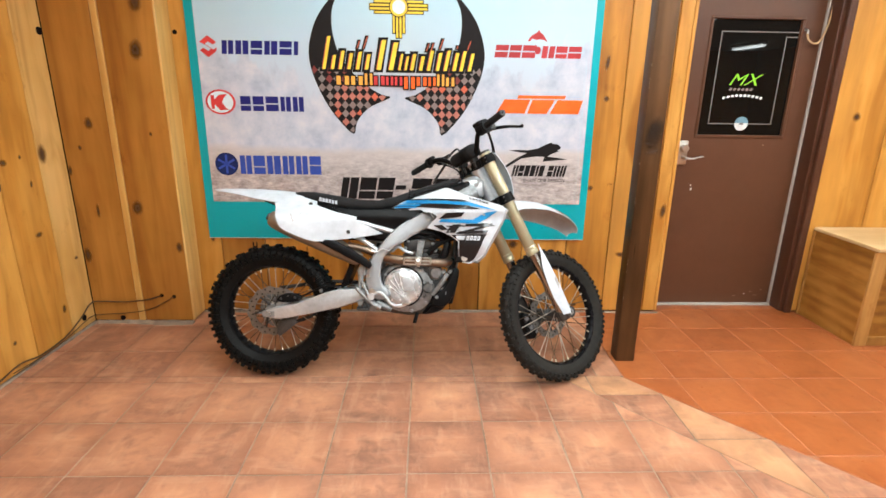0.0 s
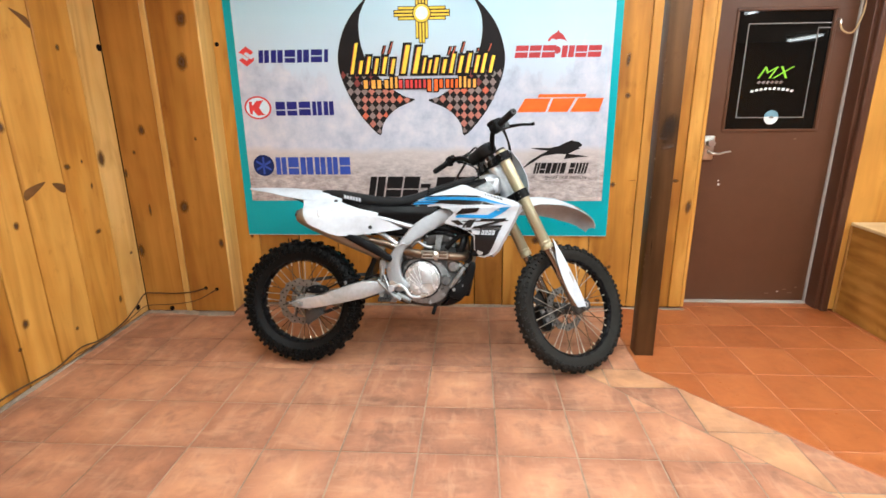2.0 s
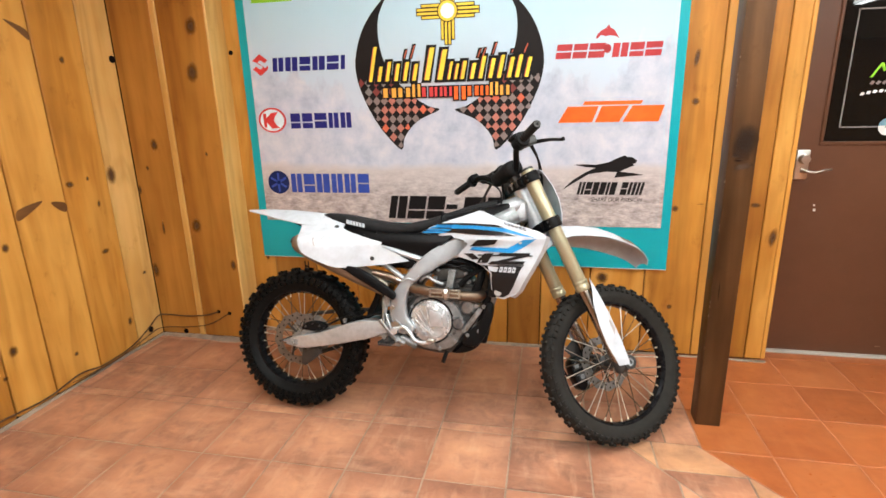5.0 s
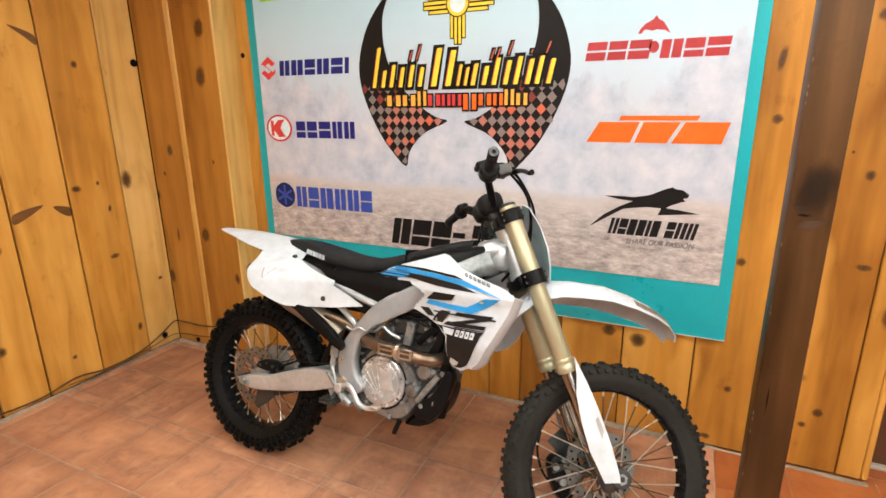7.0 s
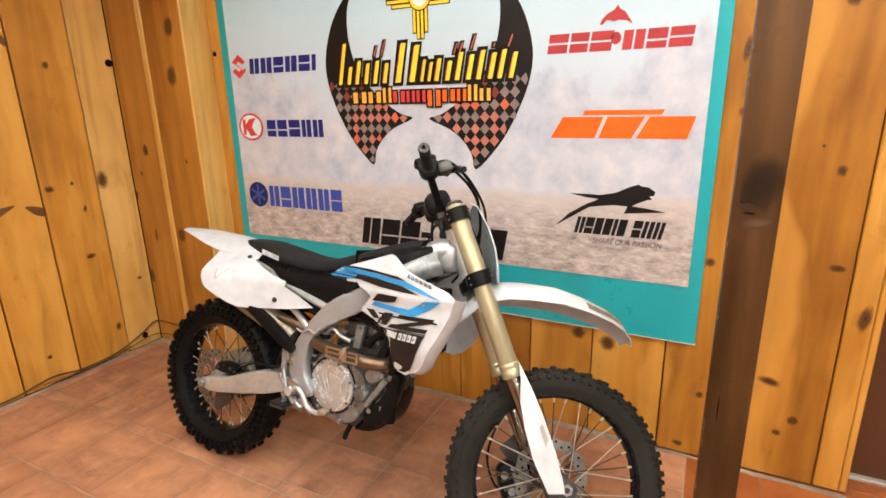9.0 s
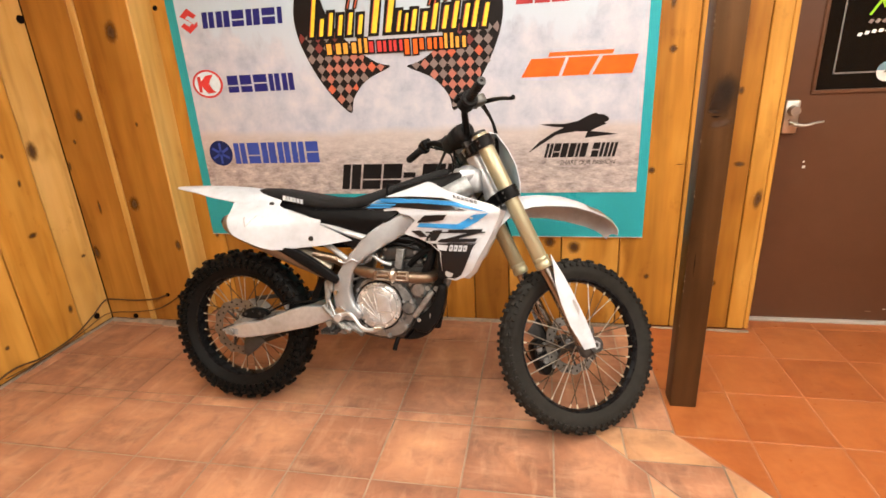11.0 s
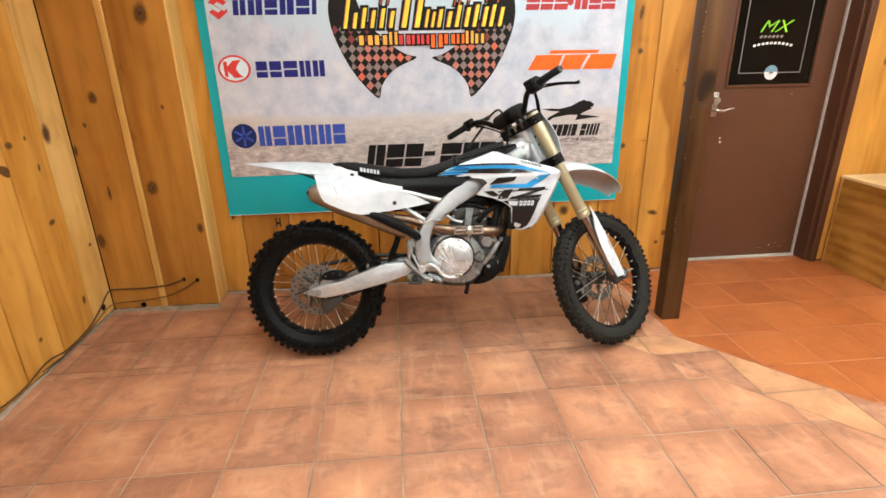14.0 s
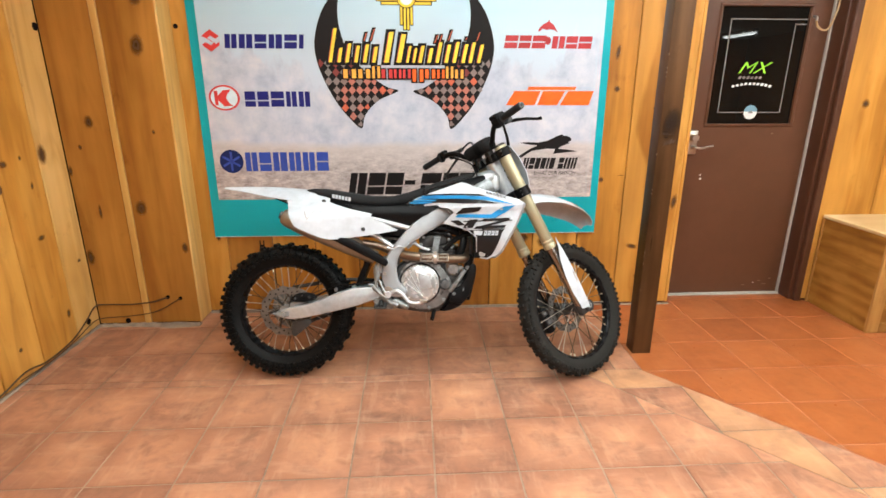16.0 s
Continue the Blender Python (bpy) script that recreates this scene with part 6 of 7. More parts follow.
decal_on("vent_opening", [(0.822, 0.812), (0.858, 0.842), (0.945, 0.846), (0.930, 0.826), (0.90, 0.820)], BLACK_DECAL, 0.003)
decal_on("thin_rule", [(0.86, 0.776), (1.085, 0.783), (1.087, 0.788), (0.86, 0.781)], BLACK_DECAL, 0.003)
decal_on("black_field", [(0.845, 0.752), (0.880, 0.738), (0.955, 0.740), (1.050, 0.742), (1.040, 0.728), (1.030, 0.700), (1.012, 0.655), (0.995, 0.622), (0.972, 0.608), (0.928, 0.611), (0.923, 0.655), (0.923, 0.708), (0.885, 0.735)], BLACK_DECAL, 0.003)
for o in ([(0.798, 0.781), (0.838, 0.785), (0.868, 0.762), (0.838, 0.758)], [(0.890, 0.787), (0.928, 0.789), (0.902, 0.748), (0.858, 0.746), (0.866, 0.763)],
          [(0.946, 0.781), (0.952, 0.791), (1.078, 0.797), (1.068, 0.783)], [(1.026, 0.7825), (1.067, 0.7825), (0.978, 0.757), (0.925, 0.754)], [(0.905, 0.743), (0.921, 0.7565), (1.058, 0.763), (1.050, 0.750)]):
    decal_on("black_mark", o, BLACK_DECAL, 0.0036)
decal_on("black_rule", [(0.945, 0.741), (1.052, 0.744), (1.053, 0.747), (0.945, 0.744)], BLACK_DECAL, 0.0036)
for k in range(4):
    x = 0.953 + k * 0.0172
    decal_on("white_bar", [(x, 0.714), (x + 0.013, 0.714), (x + 0.018, 0.736), (x + 0.005, 0.736)], WHITE_PLASTIC, 0.0045)
    decal_on("bar_slot", [(x + 0.005, 0.721), (x + 0.009, 0.721), (x + 0.011, 0.729), (x + 0.007, 0.729)], BLACK_DECAL, 0.006)
decal_on("white_bar", [(0.912, 0.716), (0.944, 0.714), (0.950, 0.734), (0.905, 0.736)], WHITE_PLASTIC, 0.0045)
for k in range(6):
    x, z = 0.966 + k * 0.0158, 0.9135 - k * 0.0042
    decal_on("black_bar", [(x, z - 0.0045), (x + 0.0105, z - 0.0072), (x + 0.0075, z + 0.0030), (x - 0.0030, z + 0.0057)], BLACK_DECAL, 0.0012)
    decal_on("bar_slot", [(x + 0.0025, z - 0.0018), (x + 0.0070, z - 0.0030), (x + 0.0058, z + 0.0010), (x + 0.0014, z + 0.0022)], WHITE_PLASTIC, 0.0020)
for x, z in ((1.035, 0.838), (0.878, 0.752)):
    y = shroud_y(x, z)
    bpart("shroud_screw", add_rod(bmesh.new(), (x, y + 0.004, z), (x, y - 0.005, z), 0.008, 0.007, 12), ALLOY_DULL, sr)
y = shroud_y(0.95, 0.628)
bpart("shroud_screw", add_rod(bmesh.new(), (0.95, y + 0.004, 0.628), (0.95, y - 0.006, 0.628), 0.017, 0.015, 18), GREY_DECAL, sr)
# front flange of the shroud turning in towards the radiator
bm = bmesh.new()
edge = [(1.138, 0.868), (1.118, 0.81), (1.085, 0.742), (1.055, 0.685), (1.035, 0.643), (1.005, 0.614)]
rows_ = []
for x, z in edge:
    y = shroud_y(x, z)
    rows_.append([(x, y, z), (x + 0.012, y + 0.022, z - 0.006), (x + 0.010, y + 0.055, z - 0.012), (x - 0.012, y + 0.095, z - 0.012)])
add_sheet(bm, rows_, 0.003)
bpart("shroud_lip", bm, WHITE_PLASTIC, sr)

def loft(stations, n=16, power=0.55):
    """A rounded body from stations (x, z_top, z_bottom, half width)."""
    bm = bmesh.new()
    rings = []
    for x, zt, zb, hw in stations:
        ring = []
        for k in range(n):
            a = 2 * math.pi * k / n
            cy = math.copysign(abs(math.cos(a)) ** power, math.cos(a))
            sz = math.copysign(abs(math.sin(a)) ** power, math.sin(a))
            ring.append(bm.verts.new((x, hw * cy, (zt + zb) / 2 + (zt - zb) / 2 * sz)))
        rings.append(ring)
    for r1, r2 in zip(rings, rings[1:]):
        for k in range(n):
            bm.faces.new((r1[k], r1[(k + 1) % n], r2[(k + 1) % n], r2[k]))
    bm.faces.new(rings[0][::-1])
    bm.faces.new(rings[-1])
    bmesh.ops.recalc_face_normals(bm, faces=bm.faces[:])
    return bm


seat = bpart("seat", loft([(0.095, 0.932, 0.915, 0.040), (0.13, 0.938, 0.902, 0.066), (0.20, 0.937, 0.885, 0.080), (0.30, 0.922, 0.862, 0.088), (0.42, 0.904, 0.846, 0.092), (0.52, 0.902, 0.848, 0.090), (0.60, 0.922, 0.864, 0.082), (0.68, 0.950, 0.895, 0.072), (0.78, 0.985, 0.94, 0.062), (0.87, 1.012, 0.965, 0.052), (0.915, 1.020, 0.985, 0.040)], 20), SEAT_VINYL, None, "long black gripper seat", 60)
for k in range(6):
    x = 0.232 + k * 0.0155
    z = 0.899 - k * 0.0028
    bpart("white_bar", platebm([(x, z - 0.009), (x + 0.011, z - 0.011), (x + 0.011, z + 0.007), (x, z + 0.009)], -0.0895, -0.082, 0), WHITE_PLASTIC, seat)
bpart("seat_seam", boxbm(0.672, 0.678, -0.078, 0.078, 0.90, 0.957, bevel=0.002), BLACK_PLASTIC, seat)
bpart("tank_cover", loft([(0.70, 0.945, 0.86, 0.085), (0.82, 0.975, 0.87, 0.100), (0.90, 0.992, 0.88, 0.098), (0.96, 1.010, 0.92, 0.078), (1.0, 1.02, 0.96, 0.05)], 18), BLACK_PLASTIC, None, "black airbox cover ahead of the seat", 60)
bm = bmesh.new()
air_o = [(0.300, 0.862), (0.418, 0.846), (0.58, 0.852), (0.745, 0.860), (0.700, 0.815), (0.600, 0.752), (0.500, 0.772), (0.418, 0.795)]
bpart("airbox_panel", panel(air_o, lambda x, z: -0.118 - 0.014 * math.exp(-((z - 0.815) / 0.03) ** 2)), BLACK_PLASTIC, None, "black airbox side panel")
bpart("airbox_panel", mirror(panel(air_o, lambda x, z: -0.118)), BLACK_PLASTIC)
bpart("under_tray", boxbm(0.14, 0.40, -0.078, 0.078, 0.795, 0.885, bevel=0.015), BLACK_PLASTIC)
bpart("airbox", boxbm(0.36, 0.62, -0.10, 0.10, 0.70, 0.86, bevel=0.02), BLACK_PLASTIC)
bpart("lower_bracket", platebm([(0.46, 0.775), (0.60, 0.735), (0.575, 0.70), (0.52, 0.715), (0.47, 0.75)], -0.125, -0.112, 0.002), BLACK_PLASTIC)


def side_y(x, z):
    swell = 0.064 * smoothstep(0.36, 0.08, x) * (math.exp(-((z - 0.775) / 0.085) ** 2) if z > 0.775 else 1.0)
    belly = 0.012 * (math.exp(-((z - 0.79) / 0.07) ** 2) if z > 0.79 else 1.0)
    return -0.150 - swell - belly + 0.075 * smoothstep(0.80, 0.92, z) + 0.022 * smoothstep(0.35, 0.56, x)


side_o = [(0.024, 0.877), (0.050, 0.893), (0.075, 0.905), (0.105, 0.914), (0.130, 0.918), (0.150, 0.912), (0.175, 0.897), (0.205, 0.880), (0.255, 0.858), (0.330, 0.835), (0.428, 0.814), (0.425, 0.795), (0.490, 0.768), (0.553, 0.736), (0.440, 0.715), (0.335, 0.702), (0.270, 0.694), (0.235, 0.693), (0.200, 0.701), (0.165, 0.715), (0.105, 0.742), (0.084, 0.754), (0.076, 0.765), (0.068, 0.780), (0.055, 0.812), (0.040, 0.848)]
sp = bpart("side_panel", panel(side_o, side_y, 0.011), WHITE_PLASTIC, None, "plain white number side panel, scuffed", 60)
bpart("side_panel", mirror(panel(side_o, side_y)), WHITE_PLASTIC)
for x, z in ((0.197, 0.872), (0.389, 0.741)):
    y = side_y(x, z)
    bpart("panel_bolt", add_rod(bmesh.new(), (x, y + 0.004, z), (x, y - 0.004, z), 0.0105, 0.009, 14), ALLOY_DARK, sp)
decal_on("scuff", [(0.122, 0.822), (0.126, 0.824), (0.140, 0.792), (0.138, 0.785)], GREY_DECAL, 0.0015, side_y, sp)
decal_on("scuff", [(0.138, 0.785), (0.141, 0.786), (0.172, 0.828), (0.169, 0.829)], GREY_DECAL, 0.0015, side_y, sp)

# rear fender
bm = bmesh.new()
st = [(-0.304, 0.939, 0.034, 0.004), (-0.285, 0.940, 0.056, 0.010), (-0.18, 0.944, 0.082, 0.030), (-0.08, 0.943, 0.100, 0.050), (0.02, 0.938, 0.112, 0.060), (0.12, 0.930, 0.110, 0.058), (0.22, 0.915, 0.095, 0.05)]
add_sheet(bm, [[(x, hw * u, z - dr * abs(u) ** 2.2) for u in (-1, -0.85, -0.6, -0.3, 0, 0.3, 0.6, 0.85, 1)] for x, z, hw, dr in st], 0.004)
bpart("rear_fender", bm, WHITE_PLASTIC, None, "white rear fender")
bm = bmesh.new()
add_sheet(bm, [[(x, hw * u, z - 0.01) for u in (-1, -0.4, 0.4, 1)] for x, z, hw in ((-0.06, 0.90, 0.06), (0.04, 0.86, 0.07), (0.12, 0.79, 0.08), (0.20, 0.72, 0.08), (0.36, 0.64, 0.08))], 0.005)
bpart("inner_fender", bm, BLACK_PLASTIC, None, "black inner fender")

# controls by the foot
bm = bmesh.new()
add_tube(bm, [(0.505, -0.165, 0.432), (0.545, -0.172, 0.452), (0.578, -0.176, 0.430), (0.600, -0.178, 0.402), (0.635, -0.180, 0.392), (0.672, -0.180, 0.400)], [0.0085, 0.0085, 0.008, 0.008, 0.0085, 0.0095], 10)
add_rod(bm, (0.505, -0.15, 0.432), (0.505, -0.178, 0.432), 0.017, 0.016, 16)
pe = bpart("brake_pedal", bm, ALLOY, None, "polished brake pedal")
bm = bmesh.new()
add_box(bm, 0.655, 0.69, -0.192, -0.160, 0.397, 0.409, bevel=0.003)
bpart("pedal_tip", bm, STEEL, pe)
bm = bmesh.new()
add_box(bm, 0.440, 0.500, -0.196, -0.135, 0.368, 0.376, bevel=0.002)
for k in range(5):
    add_box(bm, 0.441 + k * 0.0132, 0.445 + k * 0.0132, -0.196, -0.138, 0.376, 0.386)
add_tube(bm, [(0.465, -0.10, 0.402), (0.470, -0.14, 0.388), (0.470, -0.16, 0.373)], 0.012, 8, 4)
add_rod(bm, (0.44, -0.175, 0.371), (0.50, -0.175, 0.371), 0.007, 0.007, 8)
bpart("footpeg", bm, ALLOY_DARK, None, "wide steel footpeg")
bpart("peg_bracket", platebm([(0.43, 0.40), (0.50, 0.42), (0.545, 0.385), (0.52, 0.355), (0.45, 0.362)], -0.135, -0.112, 0.004), ALLOY_DULL)
mc = bpart("master_cylinder", boxbm(0.44, 0.475, -0.158, -0.135, 0.53, 0.575, bevel=0.005), ALLOY_DULL, None, "rear brake cylinder and bracket")
for p, q, r in (((0.462, -0.145, 0.60), (0.452, -0.150, 0.50), 0.013), ((0.440, -0.135, 0.56), (0.448, -0.145, 0.46), 0.008), ((0.462, -0.16, 0.50), (0.49, -0.17, 0.44), 0.006), ((0.43, -0.14, 0.47), (0.52, -0.155, 0.385), 0.011), ((0.47, -0.14, 0.42), (0.55, -0.15, 0.375), 0.014), ((0.53, -0.13, 0.40), (0.60, -0.14, 0.365), 0.016)):
    bpart("brake_rod", add_rod(bmesh.new(), p, q, r, r * 0.85, 12), ALLOY_DULL, mc)

# front end
for s in (-1, 1):
    y = 0.0955 * s
    bm = bmesh.new()
    add_lathe(bm, [(0.0265, 0), (0.0285, 0.004), (0.0285, 0.30), (0.0300, 0.31), (0.0300, 0.532), (0.0285, 0.537), (0.02, 0.540)], 24, Matrix.Translation((0.0050, y, -0.292)) @ Matrix.Rotation(radians(90), 4, "X"))
    leg = fpart("fork_tube", bm, GOLD, None, "gold anodised upside-down fork leg")
    bm = bmesh.new()
    add_lathe(bm, [(0.029, -0.004), (0.0312, 0.0), (0.0312, 0.016), (0.0295, 0.019), (0.0295, 0.026), (0.0312, 0.029), (0.0312, 0.036), (0.0285, 0.04)], 24, Matrix.Translation((0.0050, y, -0.305)) @ Matrix.Rotation(radians(90), 4, "X"))
    fpart("dust_seal", bm, GOLD, leg)
    fpart("stanchion", add_rod(bmesh.new(), (0.0050, y, -0.30), (0.0050, y, -0.63), 0.024, 0.024, 20), SLIDER, leg, "polished steel slider")
    bm = boxbm(-0.020, 0.062, y - 0.021, y + 0.021, -0.682, -0.606, bevel=0.020, segs=3)
    add_rod(bm, (FAX_N, y - 0.028, FAX_A), (FAX_N, y + 0.028, FAX_A), 0.029, 0.029, 22)
    fpart("axle_foot", bm, ALLOY_DARK, leg)
    g = [(0.014 + 0.72 * (n_ - 0.030), a_) for n_, a_ in [(0.052, -0.270), (0.036, -0.315), (0.004, -0.375), (-0.014, -0.455), (-0.022, -0.54), (-0.010, -0.640), (0.050, -0.652), (0.060, -0.63), (0.072, -0.55), (0.075, -0.44), (0.068, -0.36)]]
    bm = panel(g, lambda n_, a_: -0.124 - 0.012 * math.exp(-((n_ - 0.02) / 0.03) ** 2), 0.02, 0.004)
    if s > 0:
        mirror(bm)
    fg = fpart("fork_guard", bm, WHITE_PLASTIC, None, "white plastic fork guard")
    if s < 0:
        bm = panel([(0.022, -0.46), (0.034, -0.455), (0.036, -0.50), (0.020, -0.52)], lambda n_, a_: -0.1265 - 0.012 * math.exp(-((n_ - 0.02) / 0.03) ** 2), 0.02, 0)
        fpart("scuff", bm, GREY_DECAL, fg)
for nm, a, h in (("lower_clamp", 0.0, 0.046), ("upper_clamp", 0.212, 0.042)):
    bm = bmesh.new()
    add_box(bm, -0.040, 0.040, -0.080, 0.080, a - h / 2, a + h / 2, bevel=0.012, segs=2)
    for y in (-0.0955, 0.0955):
        add_rod(bm, (0.0050, y, a - h / 2), (0.0050, y, a + h / 2), 0.0385, 0.0385, 24)
    cl = fpart(nm, bm, BLACK_PLASTIC, None, "black triple clamp")
    for y in (-0.0955, 0.0955):
        for k in (-0.010, 0.010):
            fpart("clamp_bolt", add_rod(bmesh.new(), (0.046, y * 1.10, a + k), (0.037, y * 1.10, a + k), 0.0030, 0.0030, 8), ALLOY_DARK, cl)
            fpart("clamp_bolt", add_rod(bmesh.new(), (-0.030, y * 1.33, a + k), (-0.030, y * 1.24, a + k), 0.0030, 0.0030, 8), ALLOY_DARK, cl)
for y in (-0.0955, 0.0955):
    bm = bmesh.new()
    add_lathe(bm, [(0.0001, 0.012), (0.018, 0.012), (0.027, 0.008), (0.029, 0.0)], 20, Matrix.Translation((0.0050, y, 0.246)) @ Matrix.Rotation(radians(90), 4, "X"))
    fpart("fork_cap", bm, ALLOY_DARK)
for y in (-0.045, 0.045):
    bm = boxbm(-0.052, -0.012, y - 0.016, y + 0.016, 0.228, 0.262, bevel=0.006, segs=2)
    add_rod(bm, (-0.032, y, 0.20), (-0.032, y, 0.235), 0.013, 0.013, 12)
    fpart("bar_mount", bm, ALLOY_DARK)
fpart("front_axle", add_rod(bmesh.new(), (FAX_N, -0.118, FAX_A), (FAX_N, 0.122, FAX_A), 0.0125, 0.0125, 16), STEEL)
bm = bmesh.new()
add_lathe(bm, [(0.009, -0.126), (0.017, -0.126), (0.017, -0.114), (0.009, -0.114), (0.009, -0.126)], 6, Matrix.Translation((FAX_N, 0, FAX_A)))
fpart("axle_nut", bm, ALLOY_DULL)
# bars
bm = bmesh.new()
BX = 0.022
bars = [(-0.100, -0.395, 0.338), (-0.082, -0.26, 0.342), (-0.072, -0.175, 0.330), (-0.062, -0.105, 0.276), (-0.054, -0.055, 0.262), (-0.054, 0.055, 0.262), (-0.062, 0.105, 0.278), (-0.072, 0.175, 0.334), (-0.092, 0.255, 0.350), (-0.128, 0.372, 0.350)]
bars = [(n_ + BX, y_, a_) for n_, y_, a_ in bars]
add_tube(bm, bars, 0.0125, 12, 5)
hb_ = fpart("handlebar", bm, BLACK_PLASTIC, None, "black tapered handlebar")
bm = boxbm(-0.096 + BX, -0.016 + BX, -0.095, 0.095, 0.248, 0.316, bevel=0.026, segs=3)
bp_ = fpart("bar_pad", bm, SEAT_VINYL, hb_, "thick black bar pad", 60)
fpart("pad_strap", boxbm(-0.098 + BX, -0.014 + BX, -0.030, -0.020, 0.246, 0.318, bevel=0.025, segs=3), BLACK_PLASTIC, bp_)
for s in (-1, 1):
    bm = bmesh.new()
    p = Vector((-0.082 + BX, -0.262, 0.342)) if s < 0 else Vector((-0.092 + BX, 0.256, 0.350))
    q = Vector((-0.100 + BX, -0.404, 0.341)) if s < 0 else Vector((-0.129 + BX, 0.375, 0.350))
    d = (q - p).normalized()
    ln = (q - p).length
    prof = [(0.008, -0.004), (0.028, -0.004), (0.026, 0.006)]
    for k in range(9):
        prof += [(0.0146, ln * (k + 0.10) / 9 + 0.006), (0.0162, ln * (k + 0.16) / 9 + 0.006), (0.0162, ln * (k + 0.86) / 9), (0.0146, ln * (k + 0.92) / 9)]
    add_lathe(bm, prof + [(0.008, ln)], 16, Matrix.Translation(p) @ d.to_track_quat("Y", "Z").to_matrix().to_4x4())
    gr = fpart("grip", bm, SEAT_VINYL, hb_, "ribbed black rubber grip")
    fpart("end_ring", add_lathe(bmesh.new(), [(0.006, 0.0), (0.0135, 0.0), (0.0135, 0.004), (0.006, 0.004), (0.006, 0.0)], 18, Matrix.Translation(q + d * (0.003)) @ d.to_track_quat("Y", "Z").to_matrix().to_4x4()), ALLOY_DARK, gr)
    bm = bmesh.new()
    if s < 0:
        add_rod(bm, p - d * 0.055, p - d * 0.004, 0.031, 0.031, 18)
        add_box(bm, -0.092, -0.027, -0.255, -0.205, 0.355, 0.375, bevel=0.006)
    else:
        add_rod(bm, p - d * 0.04, p - d * 0.012, 0.019, 0.019, 16)
        add_box(bm, -0.085, -0.042, 0.215, 0.245, 0.335, 0.375, bevel=0.006)
    fpart("throttle_housing" if s < 0 else "switch_block", bm, BLACK_PLASTIC, hb_)
    bm = bmesh.new()
    add_box(bm, -0.055 + BX, -0.010 + BX, s * 0.225 - 0.022, s * 0.225 + 0.022, 0.315, 0.350, bevel=0.008, segs=2)
    add_rod(bm, (-0.006, s * 0.20, 0.335), (0.004, s * 0.16, 0.335), 0.011, 0.011, 12)
    fpart("lever_perch", bm, ALLOY_DARK, hb_)
    bm = bmesh.new()
    add_tube(bm, [(0.0, s * 0.215, 0.325), (0.024, s * 0.25, 0.312), (0.016, s * 0.32, 0.288), (0.002, s * 0.385, 0.262), (0.005, s * 0.402, 0.258)], [0.008, 0.008, 0.0065, 0.006, 0.0085], 10, 5)
    fpart("brake_lever" if s < 0 else "clutch_lever", bm, BLACK_PLASTIC if s < 0 else ALLOY_DARK, hb_)
fpart("brake_hose", add_tube(bmesh.new(), [(0.004, -0.165, 0.335), (0.064, -0.12, 0.33), (0.109, -0.03, 0.22), (0.094, 0.09, 0.12), (0.069, 0.13, -0.05), (0.044, 0.145, -0.3), (0.014, 0.15, -0.5), (-0.056, 0.13, -0.6)], 0.0045, 8, 6), BLACK_PLASTIC, None, "black front brake hose")
fpart("control_cable", add_tube(bmesh.new(), [(-0.046, -0.2, 0.36), (0.024, -0.165, 0.365), (0.084, -0.09, 0.28), (0.074, -0.02, 0.16), (0.0, 0.03, 0.1), (-0.12, 0.055, 0.06)], 0.0045, 8, 6), BLACK_PLASTIC)
fpart("control_cable", add_tube(bmesh.new(), [(-0.026, -0.2, 0.352), (0.034, -0.15, 0.335), (0.084, -0.08, 0.24), (0.044, -0.02, 0.1), (-0.06, 0.05, 0.03)], 0.0045, 8, 6), BLACK_PLASTIC)
fpart("control_cable", add_tube(bmesh.new(), [(0.004, 0.165, 0.335), (0.024, 0.11, 0.345), (-0.016, 0.05, 0.315), (-0.07, 0.03, 0.22), (-0.10, 0.04, 0.12), (-0.166, 0.05, 0.02)], 0.005, 8, 6), BLACK_PLASTIC)
fpart("control_cable", add_tube(bmesh.new(), [(-0.056, 0.23, 0.34), (-0.026, 0.16, 0.28), (-0.066, 0.06, 0.22), (-0.136, 0, 0.14)], 0.004, 8, 6), BLACK_PLASTIC)
# number plate
bm = bmesh.new()
rows_ = []
for a, w, n0 in ((0.245, 0.066, 0.078), (0.222, 0.090, 0.090), (0.15, 0.103, 0.098), (0.08, 0.106, 0.096), (0.02, 0.096, 0.086), (-0.025, 0.073, 0.074)):
    rows_.append([(n0 - 0.016 * abs(u) ** 2, w * u, a) for u in (-1, -0.75, -0.4, 0, 0.4, 0.75, 1)])
add_sheet(bm, rows_, 0.004)
fpart("number_plate", bm, WHITE_PLASTIC, None, "blank white front number plate")
# front fender
bm = bmesh.new()
st = [(-0.17, -0.135, 0.045, 0.03), (-0.10, -0.075, 0.062, 0.035), (0.0, -0.038, 0.072, 0.042), (0.05, -0.026, 0.086, 0.055), (0.09, -0.027, 0.098, 0.062), (0.15, -0.048, 0.104, 0.064), (0.24, -0.092, 0.102, 0.062), (0.312, -0.148, 0.094, 0.056), (0.37, -0.206, 0.082, 0.048), (0.402, -0.255, 0.068, 0.038), (0.413, -0.302, 0.054, 0.025), (0.408, -0.334, 0.038, 0.012)]
add_sheet(bm, [[(n_ - 0.25 * dr * abs(u) ** 2, hw * u, a_ - dr * abs(u) ** 2.4) for u in (-1, -0.92, -0.75, -0.4, 0, 0.4, 0.75, 0.92, 1)] for n_, a_, hw, dr in st], 0.004)
ff = fpart("front_fender", bm, WHITE_PLASTIC, None, "white front fender, scuffed at the tip", 50)
